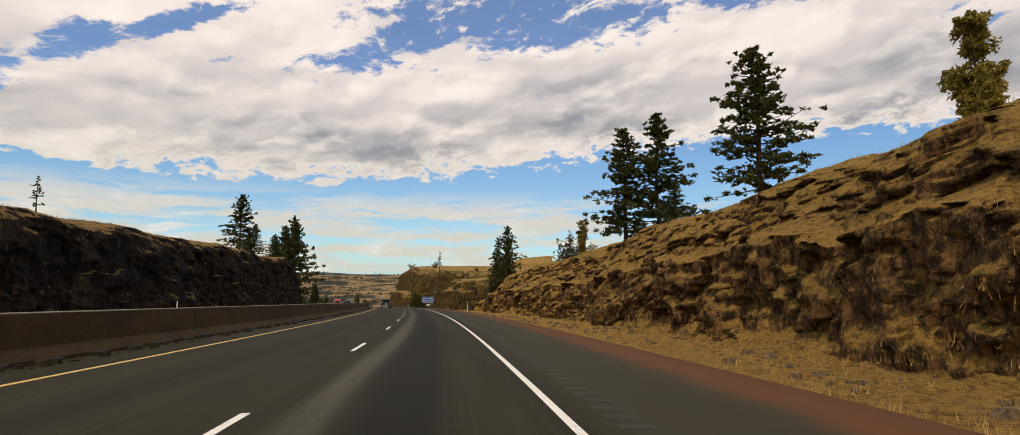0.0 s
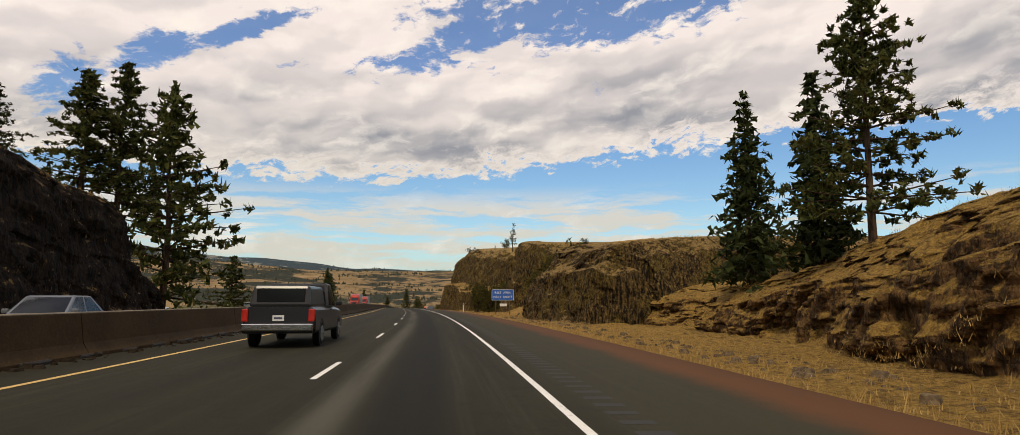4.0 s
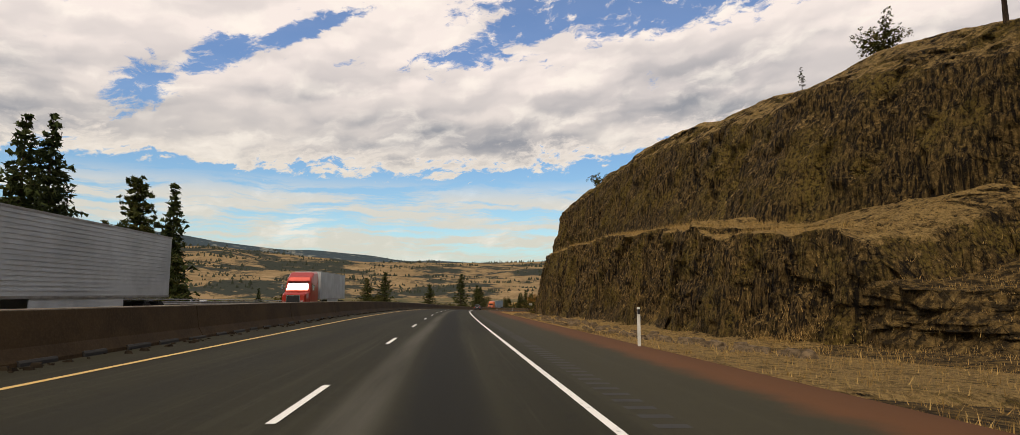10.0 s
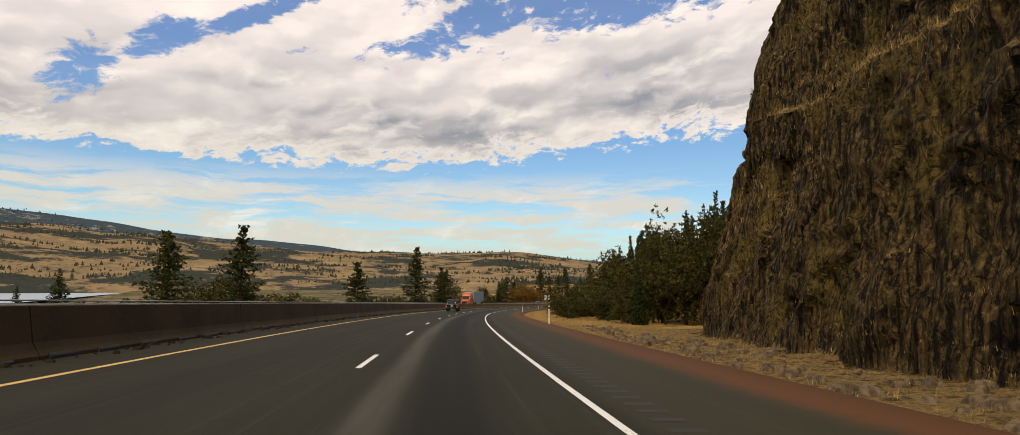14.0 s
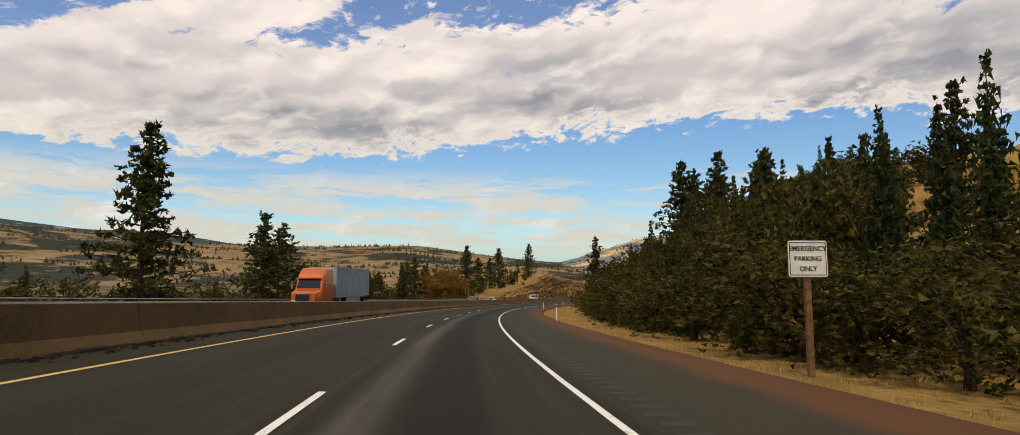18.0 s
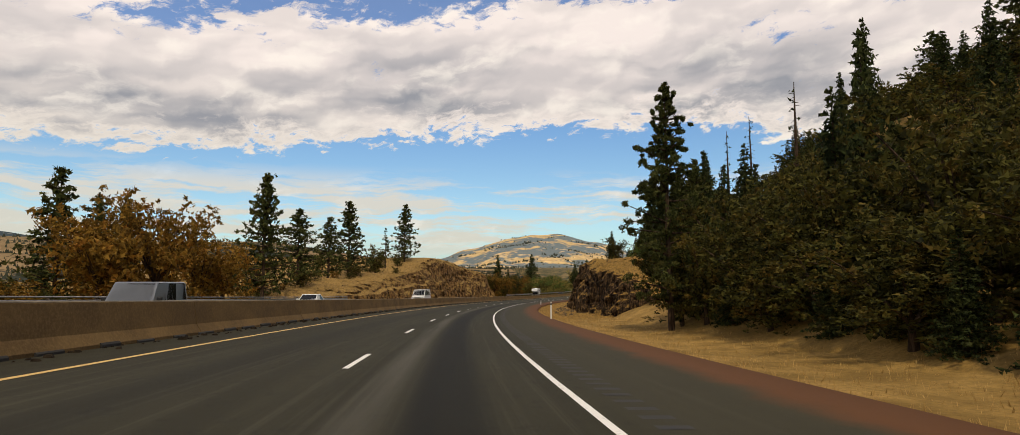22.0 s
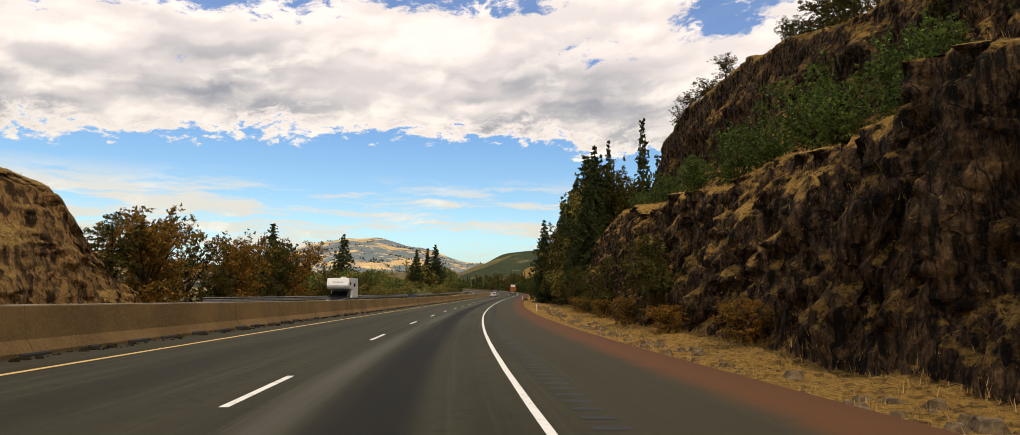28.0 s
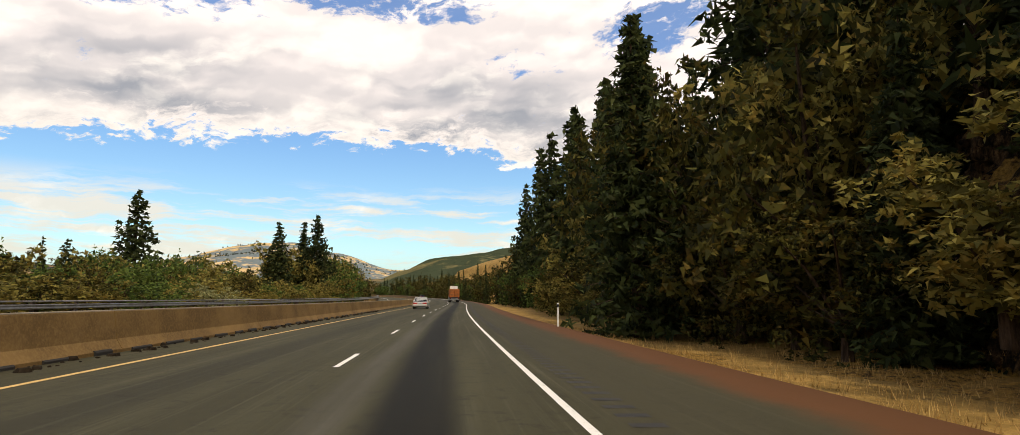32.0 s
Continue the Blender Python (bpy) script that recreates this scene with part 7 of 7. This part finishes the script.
RED = paint("red_truck_paint", (0.42, 0.035, 0.018))
ORANGE = paint("orange_truck_paint", (0.60, 0.13, 0.02))
TRAILER = plain("white_trailer_sheet", (0.50, 0.52, 0.52), 0.45, 0.2, 0.4, 0.12, 0.6)
TRAILER_GREY = plain("grey_trailer_sheet", (0.27, 0.34, 0.38), 0.5, 0.1, 0.4, 0.10, 0.6)
semi("red long-nosed tractor unit with a ribbed white trailer", RED, 303, -16.4, TRAILER)
semi("dark red tractor unit with a smooth white trailer", RED, 352, -16.6, TRAILER, False)
semi("orange tractor unit with a smooth blue-grey trailer", ORANGE, 577, -16.4, TRAILER_GREY, False)


def camper(s, u):
    root, L, w, belt, body, cabin = car("camper_truck", "dark pickup carrying a white camper body", CHARCOAL, s, u, facing=-1, length=5.6, width=1.98, height=1.80, style="pickup")
    bm = bmesh.new()
    side = [(-3.0, 1.05), (-0.2, 1.05), (-0.2, 2.0), (1.5, 2.05), (1.75, 2.4), (1.45, 3.25), (-2.9, 3.3)]
    a = [bm.verts.new((-1.18, y, z)) for y, z in side]
    b = [bm.verts.new((1.18, y, z)) for y, z in side]
    bm.faces.new(a), bm.faces.new(list(reversed(b)))
    for i in range(len(side)):
        j = (i + 1) % len(side)
        bm.faces.new((a[j], a[i], b[i], b[j]))
    bmesh.ops.recalc_face_normals(bm, faces=bm.faces)
    bmesh.ops.bevel(bm, geom=list(bm.edges), offset=0.07, segments=2, affect="EDGES")
    shell = part("camper_shell", bm, WHITEP, root, "white camper body over the cab")
    boxes("front_window", GLASS, shell, ((1.2, 0.04, 0.24), (0, 1.60, 2.72), 0.02))
    for sx in (-1, 1):
        boxes("side_window", GLASS, shell, ((0.04, 0.8, 0.4), (sx * 1.18, -1.2, 2.5), 0.02))
        boxes("side_window", GLASS, shell, ((0.04, 0.5, 0.3), (sx * 1.18, 0.7, 2.65), 0.02))
    boxes("roof_vent", WHITEP, shell, ((0.5, 0.6, 0.14), (0, -1.0, 3.36), 0.03))
    for sx in (-0.95, 0.95):
        boxes("jack_leg", STEEL, shell, ((0.08, 0.08, 1.0), (sx * 1.2, -0.4, 1.2), 0.0))


camper(886, -16.4)


def load_truck(s, u):
    root = tagged(new("flatbed_truck"), "flatbed truck stacked with orange crates and a white box", "truck", group="traffic")
    boxes("bed", BLACK, root, ((2.45, 9.0, 0.25), (0, 0, 1.1), 0.02))
    boxes("cab", WHITEP, root, ((2.3, 2.2, 2.3), (0, 5.9, 1.75), 0.12, 0.92))
    boxes("white_box", WHITEP, root, ((1.9, 1.2, 0.9), (0.1, 4.2, 3.6), 0.03), label="white box behind the cab")
    CRATE = plain("orange_crate", (0.42, 0.13, 0.03), 0.8, 0, 0.2, 0.2, 2.0)
    for i in range(3):
        for j in range(2):
            for k in range(2):
                c = boxes("crate", CRATE, root, ((1.16, 2.7, 0.92), (-0.6 + 1.2 * j, -3.0 + 2.8 * i, 1.72 + 0.97 * k), 0.03))
                if i == 0:
                    boxes("slat", RAILWOOD, c, ((1.1, 0.03, 0.06), (-0.6 + 1.2 * j, -4.37, 1.50 + 0.97 * k), 0.0), ((1.1, 0.03, 0.06), (-0.6 + 1.2 * j, -4.37, 1.80 + 0.97 * k), 0.0))
    for sx in (-1, 1):
        for y in (-3.4, -2.2, 5.4):
            wheel(root, sx * 0.98, y, 0.48, 0.40, 0.55)
        boxes("tail_lamp", TAIL_OFF, root, ((0.25, 0.05, 0.12), (sx * 0.95, -4.52, 1.05), 0.01))
        boxes("mud_flap", BLACK, root, ((0.55, 0.02, 0.55), (sx * 0.95, -4.2, 0.55), 0.0))
    boxes("rear_beam", STEEL, root, ((2.3, 0.1, 0.14), (0, -4.5, 0.72), 0.01))
    root.matrix_basis = spot(s, u, 0.0, 0)


load_truck(1090, -1.9)


# ---------------------------------------------------------------- dry grass, stones, debris
def straw_build(n, p, geo):
    c = n.mix(geo.outputs["Random Per Island"], (0.20, 0.115, 0.035), (0.50, 0.33, 0.12))
    return c, None


STRAW = surface("dry_straw", straw_build, 0.95, 0, 0.1)


def grass(name, s0, s1, u0, u1, count, lo, hi, seed, label, bias=1.0, patch=0.0):
    """Tufts of dry grass blades strewn over the land between two lines."""
    rng = np.random.default_rng(seed)
    s = s0 + (s1 - s0) * rng.random(count)
    if patch:
        keep = np.sin(s * 0.9) + np.sin(s * 0.37 + 1) + rng.normal(0, 0.8, count) > patch
        s = s[keep]
    u = u0 + (u1 - u0) * rng.random(len(s)) ** bias
    z = np.array([ground_z(a, b) for a, b in zip(s, u)])
    base = at(s, u, z - 0.03)
    n, k = len(s), 3
    h = lo + (hi - lo) * rng.random(n) ** 1.6
    b = np.repeat(base, k, 0) + np.concatenate([rng.normal(0, 0.13, (n * k, 2)), np.zeros((n * k, 1))], 1)
    hh = np.repeat(h, k) * (0.6 + 0.5 * rng.random(n * k))
    a = rng.random(n * k) * 6.283
    lean = rng.normal(0, 0.30, (n * k, 2)) * hh[:, None]
    w = 0.006 + 0.012 * rng.random(n * k)
    d = np.stack([np.cos(a) * w, np.sin(a) * w, 0 * a], -1)
    tip = b + np.stack([lean[:, 0], lean[:, 1], hh], -1)
    v = np.stack([b - d, b + d, tip], 1).reshape(-1, 3)
    faces = np.arange(len(v)).reshape(-1, 3)
    me = bpy.data.meshes.new(name)
    me.vertices.add(len(v))
    me.vertices.foreach_set("co", v.ravel().astype(np.float32))
    me.loops.add(len(v))
    me.loops.foreach_set("vertex_index", faces.ravel().astype(np.int32))
    me.polygons.add(len(faces))
    me.polygons.foreach_set("loop_start", np.arange(0, len(v), 3, dtype=np.int32))
    me.update(calc_edges=True)
    me.materials.append(STRAW)
    tagged(new(name, me), label, "grass", kind="stuff")


grass("dry_grass", -5, 225, 4.9, 15, 16000, 0.08, 0.40, 3, "tufts of dry golden grass along the foot of the cut", 1.0)
grass("dry_grass", 215, 300, 5.0, 22.0, 12000, 0.08, 0.40, 2, "dry golden grass on the apron round the blue sign", 1.0)
grass("dry_grass", 285, 470, 4.8, 14, 9000, 0.06, 0.3, 4, "thin dry grass along the foot of the cliff")
grass("dry_grass", 465, 700, 5.0, 17, 12000, 0.06, 0.34, 5, "dry golden grass before the roadside woods")
grass("dry_grass", 700, 980, 4.9, 14, 14000, 0.08, 0.42, 6, "dry golden grass along the rocky cut")
grass("dry_grass", -5, 185, 20, 27.0, 5000, 0.10, 0.4, 7, "dry grass fringe on the crest of the cut")
grass("dry_grass", 712, 930, 14, 33, 11000, 0.15, 0.6, 8, "dry golden grass on the slope above the cut")
grass("dry_grass", 0, 205, -30, -23.2, 4000, 0.1, 0.4, 9, "dry grass under the dark cut beside oncoming lanes")
grass("dry_grass", 740, 900, -30, -23.2, 4000, 0.1, 0.4, 10, "dry grass on the sunlit knoll")


grass("dry_grass", 284, 325, 14, 30, 4000, 0.10, 0.40, 12, "dry grass on the talus under the cliff")


grass("dry_grass", 322, 452, 15.6, 21.0, 9000, 0.2, 0.65, 14, "dry pale grass along the ledge of the cliff", 1.6)


def rubble(name, s0, s1, u0, u1, count, lo, hi, seed, material, label):
    """Small broken stones lying on the land, joined."""
    rng = np.random.default_rng(seed)
    verts, faces = [], []
    unit = [(-1, -1, -0.6), (1, -0.8, -0.6), (0.9, 1, -0.6), (-0.8, 0.9, -0.6), (-0.6, -0.5, 0.6), (0.6, -0.6, 0.5), (0.5, 0.6, 0.7), (-0.5, 0.6, 0.5)]
    for _ in range(count):
        s, u = s0 + (s1 - s0) * rng.random(), u0 + (u1 - u0) * rng.random()
        zz = ground_z(s, u) if abs(u) > 4.6 and not -11 < u < -8 else 0.0
        p = at(s, u, zz)
        r = lo + (hi - lo) * rng.random() ** 2.5
        a = rng.random() * 6.28
        k = len(verts)
        for x, y, z in unit:
            j = 0.75 + 0.5 * rng.random()
            verts.append((p[0] + (x * math.cos(a) - y * math.sin(a)) * r * j, p[1] + (x * math.sin(a) + y * math.cos(a)) * r * j, p[2] + z * r * 0.7 * j + r * 0.25))
        faces += [(k, k + 1, k + 5, k + 4), (k + 1, k + 2, k + 6, k + 5), (k + 2, k + 3, k + 7, k + 6), (k + 3, k, k + 4, k + 7), (k + 4, k + 5, k + 6, k + 7)]
    tagged(link_mesh(name, verts, faces, material), label, "stones", kind="stuff")


STONE = plain("loose_stone", (0.17, 0.12, 0.07), 0.95, 0, 0.1, 0.3, 5.0)
DIRT = plain("dark_dirt", (0.030, 0.022, 0.014), 0.98, 0, 0.1, 0.3, 5.0)
rubble("fallen_stones", 0, 220, 9.5, 12.8, 600, 0.05, 0.3, 21, STONE, "fallen broken stones at the foot of the cut")
rubble("fallen_stones", 312, 465, 8.5, 12.2, 700, 0.05, 0.45, 22, STONE, "fallen stones at the foot of the cliff")
rubble("fallen_stones", 725, 930, 7.0, 9.8, 600, 0.05, 0.35, 23, STONE, "broken basalt stones under the rocky cut")
rubble("road_grit", -10, 1000, -9.52, -9.0, 3200, 0.03, 0.13, 24, DIRT, "dark grit and debris along the barrier foot")
